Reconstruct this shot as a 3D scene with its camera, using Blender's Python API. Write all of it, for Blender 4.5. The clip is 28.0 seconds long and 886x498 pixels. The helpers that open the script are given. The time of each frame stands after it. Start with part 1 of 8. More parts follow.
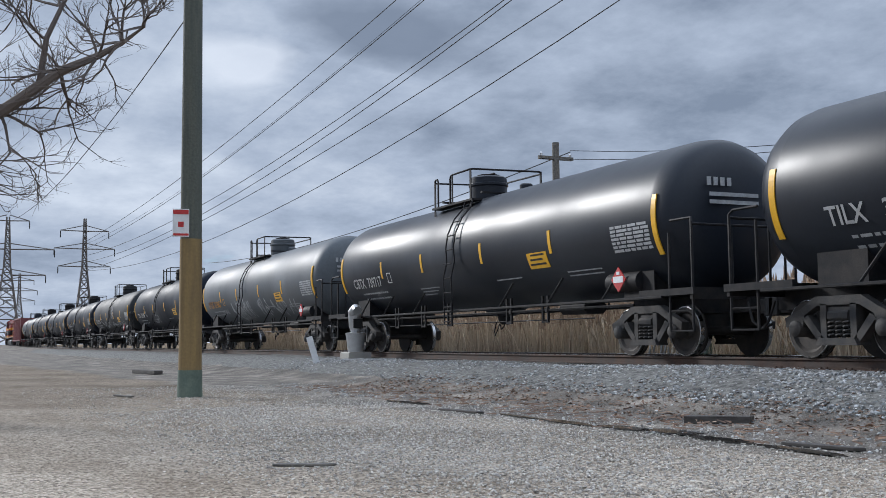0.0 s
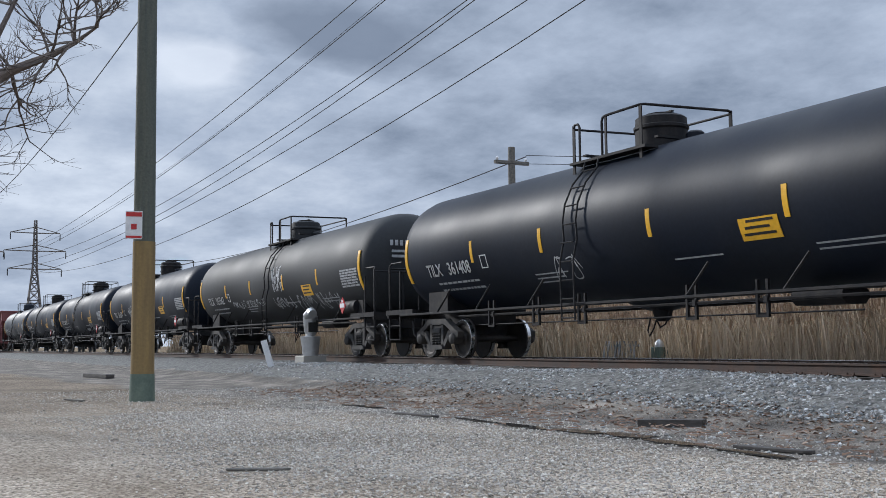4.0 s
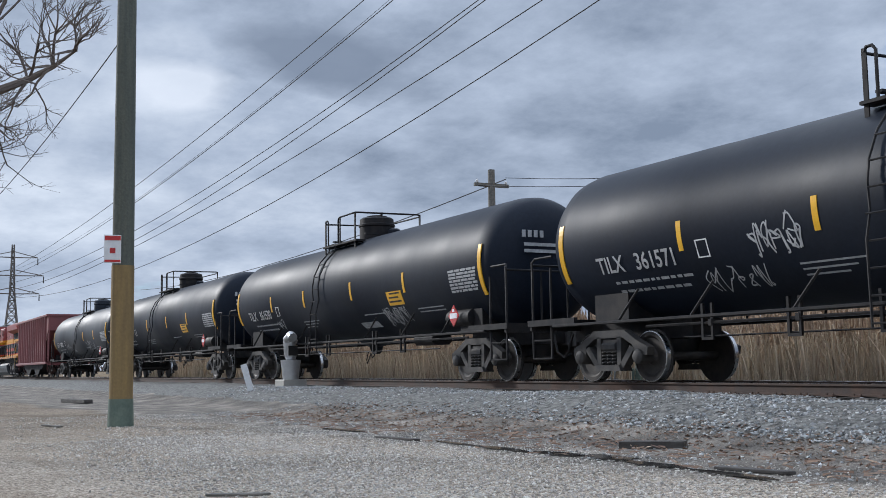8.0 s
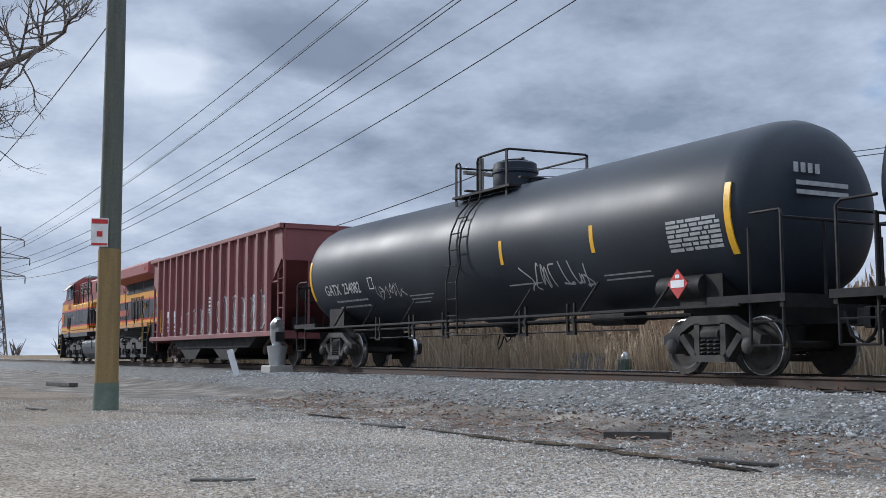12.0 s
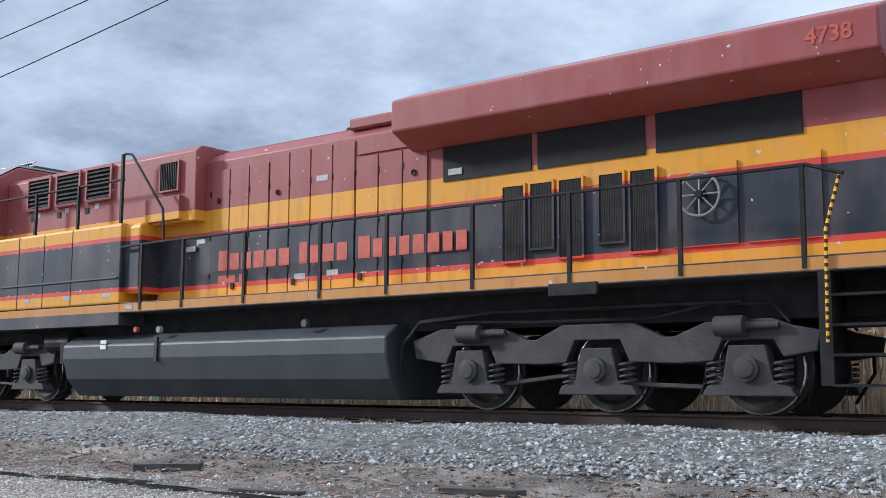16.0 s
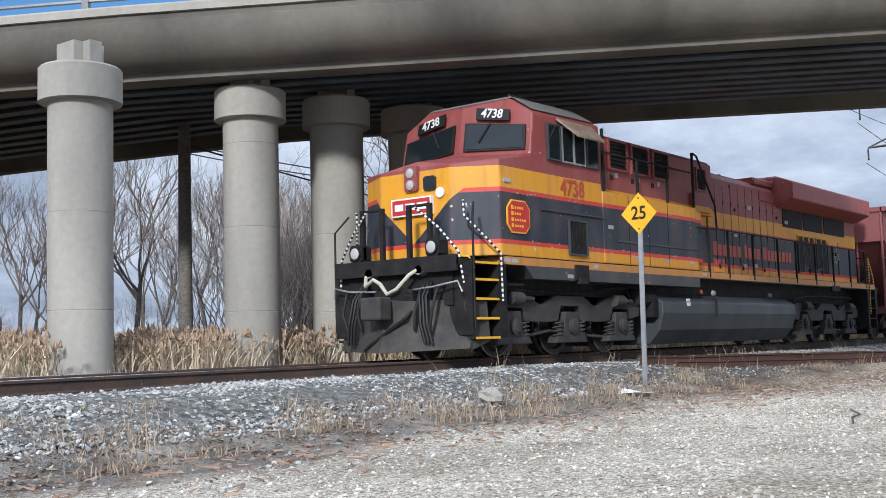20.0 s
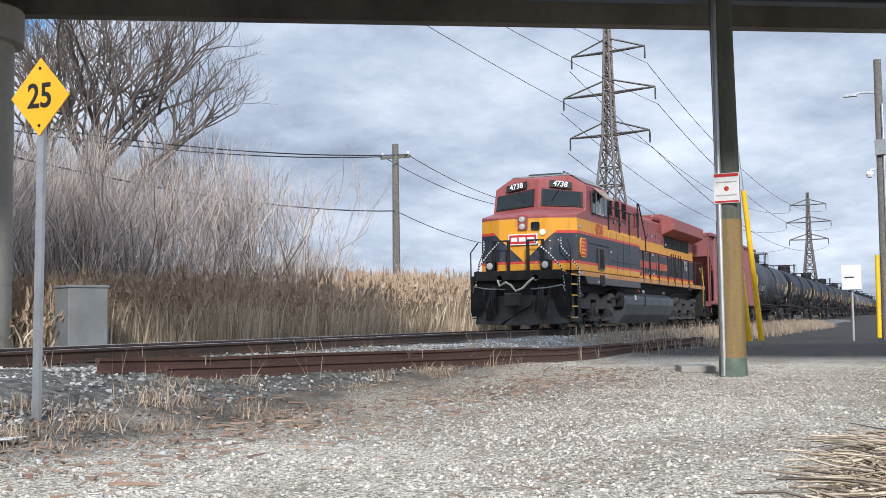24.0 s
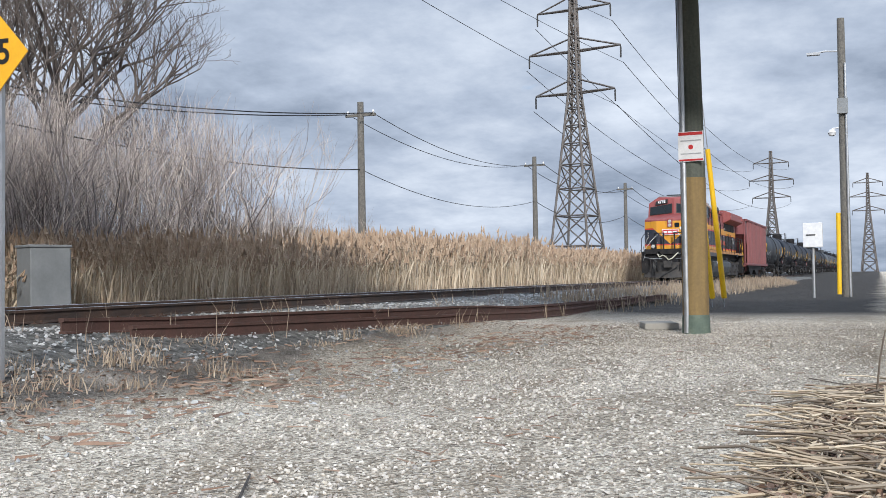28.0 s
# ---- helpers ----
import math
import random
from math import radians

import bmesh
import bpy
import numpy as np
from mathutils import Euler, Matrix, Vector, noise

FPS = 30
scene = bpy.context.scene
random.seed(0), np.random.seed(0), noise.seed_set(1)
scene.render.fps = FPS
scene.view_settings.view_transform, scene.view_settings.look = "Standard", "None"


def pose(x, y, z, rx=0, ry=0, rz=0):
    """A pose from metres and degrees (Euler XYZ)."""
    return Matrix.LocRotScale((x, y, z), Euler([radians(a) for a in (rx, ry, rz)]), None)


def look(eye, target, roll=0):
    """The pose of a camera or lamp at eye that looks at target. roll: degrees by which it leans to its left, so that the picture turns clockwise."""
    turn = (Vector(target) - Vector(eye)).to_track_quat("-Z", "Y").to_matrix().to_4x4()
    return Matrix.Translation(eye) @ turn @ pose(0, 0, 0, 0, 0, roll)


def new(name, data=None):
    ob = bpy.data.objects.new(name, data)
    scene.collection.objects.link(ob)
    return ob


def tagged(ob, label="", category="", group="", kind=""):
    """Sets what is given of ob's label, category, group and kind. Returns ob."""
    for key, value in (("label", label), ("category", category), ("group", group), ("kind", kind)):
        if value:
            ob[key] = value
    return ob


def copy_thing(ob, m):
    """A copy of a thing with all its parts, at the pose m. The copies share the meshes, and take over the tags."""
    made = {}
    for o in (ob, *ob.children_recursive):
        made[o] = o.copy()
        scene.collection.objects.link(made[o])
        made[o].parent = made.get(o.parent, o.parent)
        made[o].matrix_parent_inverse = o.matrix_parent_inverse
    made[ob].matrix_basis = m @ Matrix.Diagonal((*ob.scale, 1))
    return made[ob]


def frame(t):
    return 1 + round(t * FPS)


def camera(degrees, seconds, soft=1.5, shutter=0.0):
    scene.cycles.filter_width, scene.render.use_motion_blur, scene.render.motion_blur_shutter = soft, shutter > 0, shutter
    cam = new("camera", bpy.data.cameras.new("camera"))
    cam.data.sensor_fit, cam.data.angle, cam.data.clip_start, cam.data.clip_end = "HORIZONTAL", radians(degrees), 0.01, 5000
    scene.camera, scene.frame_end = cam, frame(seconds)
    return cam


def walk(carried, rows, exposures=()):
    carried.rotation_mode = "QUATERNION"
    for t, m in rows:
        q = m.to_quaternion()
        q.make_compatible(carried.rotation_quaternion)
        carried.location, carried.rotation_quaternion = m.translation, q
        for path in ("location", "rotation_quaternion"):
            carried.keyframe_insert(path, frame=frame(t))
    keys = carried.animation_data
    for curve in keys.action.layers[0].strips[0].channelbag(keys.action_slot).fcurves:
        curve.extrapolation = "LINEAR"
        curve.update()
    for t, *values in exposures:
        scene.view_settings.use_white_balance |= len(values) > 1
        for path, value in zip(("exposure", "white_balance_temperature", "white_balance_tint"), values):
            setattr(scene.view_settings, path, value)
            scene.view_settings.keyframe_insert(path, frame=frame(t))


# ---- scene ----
# ---- camera ----
RAIL = 0.67        # rail head above the lot
TRACK = 13.3       # track centre line, metres from the first standpoint
TRAVEL = [  # seconds, eye x, y, z, yaw, pitch, roll
    (0.0, 0, 0, 1.0, 65.19, 4.75, 0.59), (0.5, 0, 0, 1.0, 64.0, 5.25, 0.79), (1.0, 0, 0, 1.0, 63.21, 5.72, 0.91), (1.5, 0, 0, 1.0, 62.93, 6.04, 0.96),
    (2.0, 0, 0, 1.0, 62.99, 6.11, 0.89), (2.5, 0, 0, 1.0, 63.13, 5.91, 0.79), (3.0, 0, 0, 1.0, 63.25, 5.51, 0.71), (3.5, 0, 0, 1.0, 63.24, 5.09, 0.6),
    (4.5, 0, 0, 1.0, 62.4, 4.85, 0.45), (5.5, 0, 0, 1.0, 61.6, 4.87, 0.39), (6.0, 0, 0, 1.0, 61.4, 5.05, 0.54), (6.5, 0, 0, 1.0, 61.42, 5.3, 0.7),
    (7.0, 0, 0, 1.0, 61.54, 5.6, 0.75), (7.5, 0, 0, 1.0, 61.7, 5.92, 0.77), (8.0, 0, 0, 1.0, 61.84, 6.09, 0.87), (8.5, 0, 0, 1.0, 61.97, 6.12, 0.91),
    (9.0, 0, 0, 1.0, 62.04, 5.96, 0.85), (9.5, 0, 0, 1.0, 62.03, 5.73, 0.74), (10.0, 0, 0, 1.0, 61.96, 5.48, 0.62), (10.5, 0, 0, 1.0, 61.85, 5.3, 0.55),
    (11.0, 0, 0, 1.0, 61.73, 5.17, 0.53), (11.5, 0, 0, 1.0, 61.56, 5.23, 0.33), (12.0, 0, 0, 1.0, 61.22, 5.47, 0.11), (12.5, 0, 0, 1.0, 60.79, 5.91, -0.26),
    (13.5, 0, 0, 1.0, 58.3, 6.35, -0.6), (14.5, 0, 0, 1.0, 53.46, 6.54, -0.68), (15.0, 0, 0, 1.0, 49.74, 6.64, -0.53), (15.5, 0, 0, 1.0, 44.86, 6.82, -0.49),
    (16.0, 0, 0, 1.0, 37.6, 7.06, -0.22), (16.5, 0, 0, 1.0, 27.58, 7.25, 0.2), (17.0, 0, 0, 1.0, 15.16, 7.3, 0.63), (17.6, 0, 0, 1.0, -0.1, 7.5, 0.91),
    (17.9, 0, 0, 1.0, -8.0, 7.31, 0.97), (18.2, 0, 0, 1.0, -16.46, 6.96, 1.3), (18.6, 0, 0, 1.0, -27.09, 6.27, 1.4), (19.0, 0, 0, 1.0, -38.5, 5.43, 1.2),
    (19.5, 0.3, 0.1, 0.98, -49.3, 4.72, 1.2), (20.0, 4.3, 1.2, 0.96, -52.3, 4.84, 1.6), (20.3, 5.9, 1.7, 0.97, -55.5, 4.52, 1.65), (20.6, 7.8, 2.2, 0.98, -57.4, 4.25, 1.7),
    (21.0, 10.4, 2.5, 0.98, -56.7, 4.17, 1.8), (21.4, 12.1, 2.6, 0.98, -58.6, 3.65, 1.4), (22.0, 13.0, 2.6, 0.98, -59.2, 3.5, 0.55), (22.5, 13.0, 2.6, 0.98, -61.0, 3.7, -0.15),
    (23.5, 13.0, 2.6, 0.98, -65.4, 3.7, 0.4), (24.5, 13.0, 2.6, 0.98, -67.35, 3.52, 0.98), (25.0, 13.0, 2.6, 0.98, -67.9, 3.01, 1.35), (25.5, 13.0, 2.6, 0.98, -68.28, 2.51, 1.59),
    (26.0, 13.0, 2.6, 0.98, -68.34, 2.04, 1.67), (26.5, 13.0, 2.6, 0.98, -68.28, 1.68, 1.66), (27.0, 13.0, 2.6, 0.98, -68.23, 1.41, 1.57), (27.5, 13.0, 2.6, 0.98, -68.27, 1.35, 1.31),
    (28.0, 13.0, 2.6, 0.98, -68.39, 1.52, 0.92)]
cam = camera(43.83, 28.0, 0.62)
walk(cam, [(t, pose(ex, ey, ez, 90 + p, 0, yaw) @ pose(0, 0, 0, 0, 0, -r)) for t, ex, ey, ez, yaw, p, r in TRAVEL],
     exposures=[(0.0, 0.0, 6000, 10), (3.5, 0.02, 6000, 10), (6.0, 0.08, 6000, 10), (12.5, 0.08, 5950, 10), (15.5, 0.36, 5900, 10), (17.0, 0.55, 5850, 10), (18.5, 0.38, 5900, 10), (20.0, 0.32, 6000, 10), (21.0, 0.5, 5950, 10), (22.0, 0.48, 6000, 10), (25.0, 0.3, 6150, 10), (28.0, 0.2, 6150, 10)])

# ---- light ----
SUN_AZ, SUN_EL = 246.0, 25.0     # degrees clockwise from +y, degrees above the horizon
world = bpy.data.worlds.new("sky")
scene.world = world
world.use_nodes = True


def sky_nodes():
    nt = world.node_tree
    n, l = nt.nodes, nt.links
    n.clear()
    out, bg = n.new("ShaderNodeOutputWorld"), n.new("ShaderNodeBackground")
    sky = n.new("ShaderNodeTexSky")
    sky.sky_type, sky.sun_disc = "NISHITA", False
    sky.sun_elevation, sky.sun_rotation = radians(SUN_EL), radians(SUN_AZ)
    sky.dust_density, sky.ozone_density = 1.0, 2.0
    tone = n.new("ShaderNodeVectorMath"); tone.operation = "MULTIPLY"; tone.inputs[1].default_value = (0.060, 0.086, 0.108)
    l.new(sky.outputs[0], tone.inputs[0])
    co = n.new("ShaderNodeTexCoord")
    sep = n.new("ShaderNodeSeparateXYZ"); l.new(co.outputs["Generated"], sep.inputs[0])
    # clouds lie on a high flat layer: divide by the height
    up = n.new("ShaderNodeMath"); up.operation = "MAXIMUM"; up.inputs[1].default_value = 0.0; l.new(sep.outputs[2], up.inputs[0])
    den = n.new("ShaderNodeMath"); den.operation = "ADD"; den.inputs[1].default_value = 0.24; l.new(up.outputs[0], den.inputs[0])
    px = n.new("ShaderNodeMath"); px.operation = "DIVIDE"; l.new(sep.outputs[0], px.inputs[0]); l.new(den.outputs[0], px.inputs[1])
    py = n.new("ShaderNodeMath"); py.operation = "DIVIDE"; l.new(sep.outputs[1], py.inputs[0]); l.new(den.outputs[0], py.inputs[1])
    flat = n.new("ShaderNodeCombineXYZ"); l.new(px.outputs[0], flat.inputs[0]); l.new(py.outputs[0], flat.inputs[1])
    big = n.new("ShaderNodeTexNoise"); big.inputs["Scale"].default_value = 0.9; big.inputs["Detail"].default_value = 9
    big.inputs["Roughness"].default_value = 0.52; big.inputs["Distortion"].default_value = 0.25
    l.new(flat.outputs[0], big.inputs["Vector"])
    fine = n.new("ShaderNodeTexNoise"); fine.inputs["Scale"].default_value = 1.35; fine.inputs["Detail"].default_value = 8
    fine.inputs["Roughness"].default_value = 0.62
    off = n.new("ShaderNodeVectorMath"); off.operation = "ADD"; off.inputs[1].default_value = (7.3, 2.1, 4.0)
    l.new(flat.outputs[0], off.inputs[0]); l.new(off.outputs[0], fine.inputs["Vector"])
    shade = n.new("ShaderNodeValToRGB")
    e = shade.color_ramp.elements
    e[0].position, e[0].color = 0.34, (0.23, 0.275, 0.35, 1)
    e[1].position, e[1].color = 0.66, (0.68, 0.725, 0.79, 1)
    mid = shade.color_ramp.elements.new(0.5); mid.color = (0.435, 0.49, 0.58, 1)
    l.new(fine.outputs[0], shade.inputs[0])
    # a heavy grey cloud and a bright break stand out in the layer over the far end of the train
    tint = shade.outputs[0]
    for centre, size, colour, most in (((-1.73, 0.73, 0), (0.115, 0.21, 1), (0.215, 0.255, 0.325, 1), 0.85), ((-1.92, 0.50, 0), (0.10, 0.10, 1), (0.80, 0.83, 0.88, 1), 0.7)):
        rel = n.new("ShaderNodeVectorMath"); rel.operation = "SUBTRACT"; rel.inputs[1].default_value = centre; l.new(flat.outputs[0], rel.inputs[0])
        unit = n.new("ShaderNodeVectorMath"); unit.operation = "DIVIDE"; unit.inputs[1].default_value = size; l.new(rel.outputs[0], unit.inputs[0])
        dist = n.new("ShaderNodeVectorMath"); dist.operation = "LENGTH"; l.new(unit.outputs[0], dist.inputs[0])
        tex = n.new("ShaderNodeTexNoise"); tex.inputs["Scale"].default_value = 5.0; tex.inputs["Detail"].default_value = 6; l.new(flat.outputs[0], tex.inputs["Vector"])
        rim = n.new("ShaderNodeMath"); rim.operation = "MULTIPLY_ADD"; rim.inputs[1].default_value = 1.6; l.new(tex.outputs[0], rim.inputs[0]); l.new(dist.outputs["Value"], rim.inputs[2])
        amt = n.new("ShaderNodeMapRange"); amt.inputs["From Min"].default_value, amt.inputs["From Max"].default_value = 1.35, 1.95
        amt.inputs["To Min"].default_value, amt.inputs["To Max"].default_value = most, 0.0
        l.new(rim.outputs[0], amt.inputs[0])
        over = n.new("ShaderNodeMix"); over.data_type = "RGBA"; over.inputs[7].default_value = colour
        l.new(amt.outputs[0], over.inputs[0]); l.new(tint, over.inputs[6]); tint = over.outputs[2]
    cover = n.new("ShaderNodeValToRGB")
    e = cover.color_ramp.elements
    e[0].position, e[0].color = 0.29, (0, 0, 0, 1)
    e[1].position, e[1].color = 0.37, (1, 1, 1, 1)
    l.new(big.outputs[0], cover.inputs[0])
    # one ragged gap of clear sky in the layer
    gap = n.new("ShaderNodeVectorMath"); gap.operation = "DISTANCE"; gap.inputs[1].default_value = (0.98, 1.42, 0.0)
    l.new(flat.outputs[0], gap.inputs[0])
    rag = n.new("ShaderNodeMath"); rag.operation = "MULTIPLY_ADD"; rag.inputs[1].default_value = 1.1
    l.new(big.outputs[0], rag.inputs[0]); l.new(gap.outputs["Value"], rag.inputs[2])
    edge = n.new("ShaderNodeMapRange"); edge.inputs["From Min"].default_value, edge.inputs["From Max"].default_value = 0.83, 0.95
    l.new(rag.outputs[0], edge.inputs[0])
    both = n.new("ShaderNodeMath"); both.operation = "MULTIPLY"; l.new(edge.outputs[0], both.inputs[0]); l.new(cover.outputs[0], both.inputs[1])
    mix = n.new("ShaderNodeMix"); mix.data_type = "RGBA"
    l.new(both.outputs[0], mix.inputs[0]); l.new(tone.outputs[0], mix.inputs[6]); l.new(tint, mix.inputs[7])
    # the cloud layer is brighter overhead, as overcast skies are
    top = n.new("ShaderNodeMapRange"); top.inputs["From Min"].default_value, top.inputs["From Max"].default_value = 0.36, 0.95
    top.inputs["To Min"].default_value, top.inputs["To Max"].default_value = 1.0, 2.7
    l.new(up.outputs[0], top.inputs[0])
    lift = n.new("ShaderNodeVectorMath"); lift.operation = "SCALE"; l.new(mix.outputs[2], lift.inputs[0]); l.new(top.outputs[0], lift.inputs["Scale"])
    l.new(lift.outputs[0], bg.inputs[0])
    bg.inputs[1].default_value = 1.0
    l.new(bg.outputs[0], out.inputs[0])


sky_nodes()
sun = new("sun", bpy.data.lights.new("sun", "SUN"))
sun.data.energy, sun.data.angle, sun.data.color = 2.8, radians(6), (1.0, 0.95, 0.88)
az, el = radians(SUN_AZ), radians(SUN_EL)
sun.matrix_world = look((math.sin(az) * math.cos(el) * 50, math.cos(az) * math.cos(el) * 50, math.sin(el) * 50), (0, 0, 0))


# ---- materials ----
def material(name, base, rough=0.7, metal=0.0, vary=0.25, scale=3.0, grain=40.0, bump=0.15, dist=0.01, second=None, streak=(1, 1, 1), spec=0.5, amount=0.5, alpha=None):
    """A surface with variation at two scales: base and second colour mixed by patches, fine grain in value and relief."""
    m = bpy.data.materials.new(name)
    m.use_nodes = True
    n, l = m.node_tree.nodes, m.node_tree.links
    p = n["Principled BSDF"]
    p.inputs["Roughness"].default_value, p.inputs["Metallic"].default_value = rough, metal
    p.inputs["Specular IOR Level"].default_value = spec
    co = n.new("ShaderNodeTexCoord")
    mp = n.new("ShaderNodeMapping"); mp.inputs["Scale"].default_value = streak
    l.new(co.outputs["Object"], mp.inputs[0])
    big = n.new("ShaderNodeTexNoise"); big.inputs["Scale"].default_value = scale; big.inputs["Detail"].default_value = 5
    fine = n.new("ShaderNodeTexNoise"); fine.inputs["Scale"].default_value = grain; fine.inputs["Detail"].default_value = 4
    l.new(mp.outputs[0], big.inputs["Vector"]); l.new(co.outputs["Object"], fine.inputs["Vector"])
    ramp = n.new("ShaderNodeValToRGB")
    second = second or tuple(c * (1 - vary) for c in base)
    ramp.color_ramp.elements[0].position, ramp.color_ramp.elements[0].color = amount - 0.16, (*second, 1)
    ramp.color_ramp.elements[1].position, ramp.color_ramp.elements[1].color = amount + 0.16, (*base, 1)
    l.new(big.outputs[0], ramp.inputs[0])
    hue = n.new("ShaderNodeHueSaturation")
    val = n.new("ShaderNodeMapRange"); val.inputs["To Min"].default_value, val.inputs["To Max"].default_value = 1 - vary, 1 + vary
    l.new(fine.outputs[0], val.inputs[0]); l.new(val.outputs[0], hue.inputs["Value"]); l.new(ramp.outputs[0], hue.inputs["Color"])
    l.new(hue.outputs[0], p.inputs["Base Color"])
    if bump:
        b = n.new("ShaderNodeBump"); b.inputs["Strength"].default_value, b.inputs["Distance"].default_value = bump, dist
        l.new(fine.outputs[0], b.inputs["Height"]); l.new(b.outputs[0], p.inputs["Normal"])
    rr = n.new("ShaderNodeMapRange"); rr.inputs["To Min"].default_value, rr.inputs["To Max"].default_value = max(0.03, rough - 0.12), min(1, rough + 0.12)
    l.new(big.outputs[0], rr.inputs[0]); l.new(rr.outputs[0], p.inputs["Roughness"])
    return m


def piece_material(name, colours, rough=0.8, grain=30.0, bump=0.3, island=True):
    """Each joined piece (or each object) takes its own shade out of a few colours."""
    m = bpy.data.materials.new(name)
    m.use_nodes = True
    n, l = m.node_tree.nodes, m.node_tree.links
    p = n["Principled BSDF"]; p.inputs["Roughness"].default_value = rough
    src = n.new("ShaderNodeNewGeometry").outputs["Random Per Island"] if island else n.new("ShaderNodeObjectInfo").outputs["Random"]
    ramp = n.new("ShaderNodeValToRGB")
    el_ = ramp.color_ramp.elements
    while len(el_) < len(colours):
        el_.new(0.5)
    for k, c in enumerate(colours):
        el_[k].position, el_[k].color = k / (len(colours) - 1), (*c, 1)
    l.new(src, ramp.inputs[0])
    co = n.new("ShaderNodeTexCoord")
    fine = n.new("ShaderNodeTexNoise"); fine.inputs["Scale"].default_value = grain; fine.inputs["Detail"].default_value = 3
    l.new(co.outputs["Object"], fine.inputs["Vector"])
    hue = n.new("ShaderNodeHueSaturation")
    val = n.new("ShaderNodeMapRange"); val.inputs["To Min"].default_value, val.inputs["To Max"].default_value = 0.75, 1.25
    l.new(fine.outputs[0], val.inputs[0]); l.new(val.outputs[0], hue.inputs["Value"]); l.new(ramp.outputs[0], hue.inputs["Color"])
    l.new(hue.outputs[0], p.inputs["Base Color"])
    if bump:
        b = n.new("ShaderNodeBump"); b.inputs["Strength"].default_value, b.inputs["Distance"].default_value = bump, 0.01
        l.new(fine.outputs[0], b.inputs["Height"]); l.new(b.outputs[0], p.inputs["Normal"])
    return m


BLACK = material("tank_black", (0.008, 0.0125, 0.023), 0.48, vary=0.3, scale=0.7, grain=14, bump=0.05, second=(0.014, 0.017, 0.024), streak=(1, 1, 0.35), spec=0.12)
SLATE = material("tank_dark_slate", (0.022, 0.029, 0.041), 0.48, vary=0.2, scale=0.6, grain=12, bump=0.05, second=(0.020, 0.024, 0.030), streak=(1, 1, 0.3), spec=0.22)
GLOSS = material("tank_gloss_black", (0.012, 0.016, 0.024), 0.4, vary=0.2, scale=0.7, grain=14, bump=0.03, second=(0.017, 0.020, 0.027), spec=0.28)
GREYTANK = material("tank_grey", (0.115, 0.127, 0.138), 0.5, vary=0.18, scale=0.6, grain=12, bump=0.05, second=(0.066, 0.074, 0.082), streak=(1, 1, 0.25), spec=0.35)
FADED = material("tank_faded_black", (0.030, 0.032, 0.034), 0.6, vary=0.25, scale=0.6, grain=12, bump=0.05, second=(0.016, 0.018, 0.021), streak=(1, 1, 0.3), spec=0.25)
UNDER = material("underframe_black", (0.012, 0.0125, 0.015), 0.65, vary=0.35, scale=4, grain=30, bump=0.25, second=(0.026, 0.023, 0.022), spec=0.2)
TRUCK = material("cast_steel_dusty", (0.030, 0.030, 0.031), 0.75, vary=0.35, scale=4, grain=35, bump=0.35, second=(0.058, 0.05, 0.043))
WHEEL = material("wheel_steel", (0.06, 0.05, 0.043), 0.6, 0.3, vary=0.3, scale=6, grain=40, bump=0.2, second=(0.03, 0.027, 0.025))
TREAD = material("worn_bright_steel", (0.55, 0.55, 0.55), 0.28, 1.0, vary=0.15, scale=5, grain=60, bump=0.05)
RAILSIDE = material("rail_rust", (0.085, 0.05, 0.035), 0.8, vary=0.35, scale=3, grain=40, bump=0.3, second=(0.05, 0.036, 0.03))
OLDRUST = material("old_rail_rust", (0.105, 0.052, 0.04), 0.85, vary=0.35, scale=5, grain=40, bump=0.4, second=(0.075, 0.04, 0.03))
HOPPER = material("hopper_oxide_red", (0.225, 0.07, 0.07), 0.6, vary=0.2, scale=0.8, grain=16, bump=0.08, second=(0.165, 0.053, 0.054), streak=(1, 1, 0.2))
YELLOW = material("reflective_yellow", (0.85, 0.46, 0.02), 0.4, vary=0.15, scale=6, grain=30, bump=0.03)
WHITE = material("white_stencil", (0.78, 0.78, 0.78), 0.55, vary=0.12, scale=8, grain=40, bump=0.0)
DIMWHITE = material("worn_white_stencil", (0.42, 0.43, 0.44), 0.6, vary=0.3, scale=9, grain=40, bump=0.0)
CHALK = material("chalk_graffiti", (0.5, 0.51, 0.52), 0.7, vary=0.25, scale=4, grain=30, bump=0.0, second=(0.3, 0.31, 0.32))
FILLPINK = material("faded_pink_spray", (0.27, 0.15, 0.14), 0.7, vary=0.2, scale=3, grain=20, bump=0.0, second=(0.20, 0.10, 0.095))
ORANGEPAINT = material("amber_stencil", (0.75, 0.36, 0.03), 0.5, vary=0.15, scale=8, grain=40, bump=0.0)
REDPAINT = material("red_paint", (0.52, 0.03, 0.03), 0.5, vary=0.15, scale=8, grain=40, bump=0.0)
FADEDRED = material("faded_red_lettering", (0.50, 0.085, 0.05), 0.55, vary=0.25, scale=7, grain=40, bump=0.0)
LOCOGREY = material("locomotive_charcoal", (0.036, 0.043, 0.051), 0.5, vary=0.25, scale=1.2, grain=20, bump=0.06, second=(0.056, 0.062, 0.068), streak=(1, 1, 0.4))
LOCOTRUCK = material("locomotive_truck_dust", (0.062, 0.056, 0.054), 0.8, vary=0.35, scale=3, grain=30, bump=0.35, second=(0.032, 0.031, 0.032))
# near-black for openings and door gaps: the shade inside is put into the colour
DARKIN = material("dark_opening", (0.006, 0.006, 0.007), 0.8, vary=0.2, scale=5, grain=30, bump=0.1)
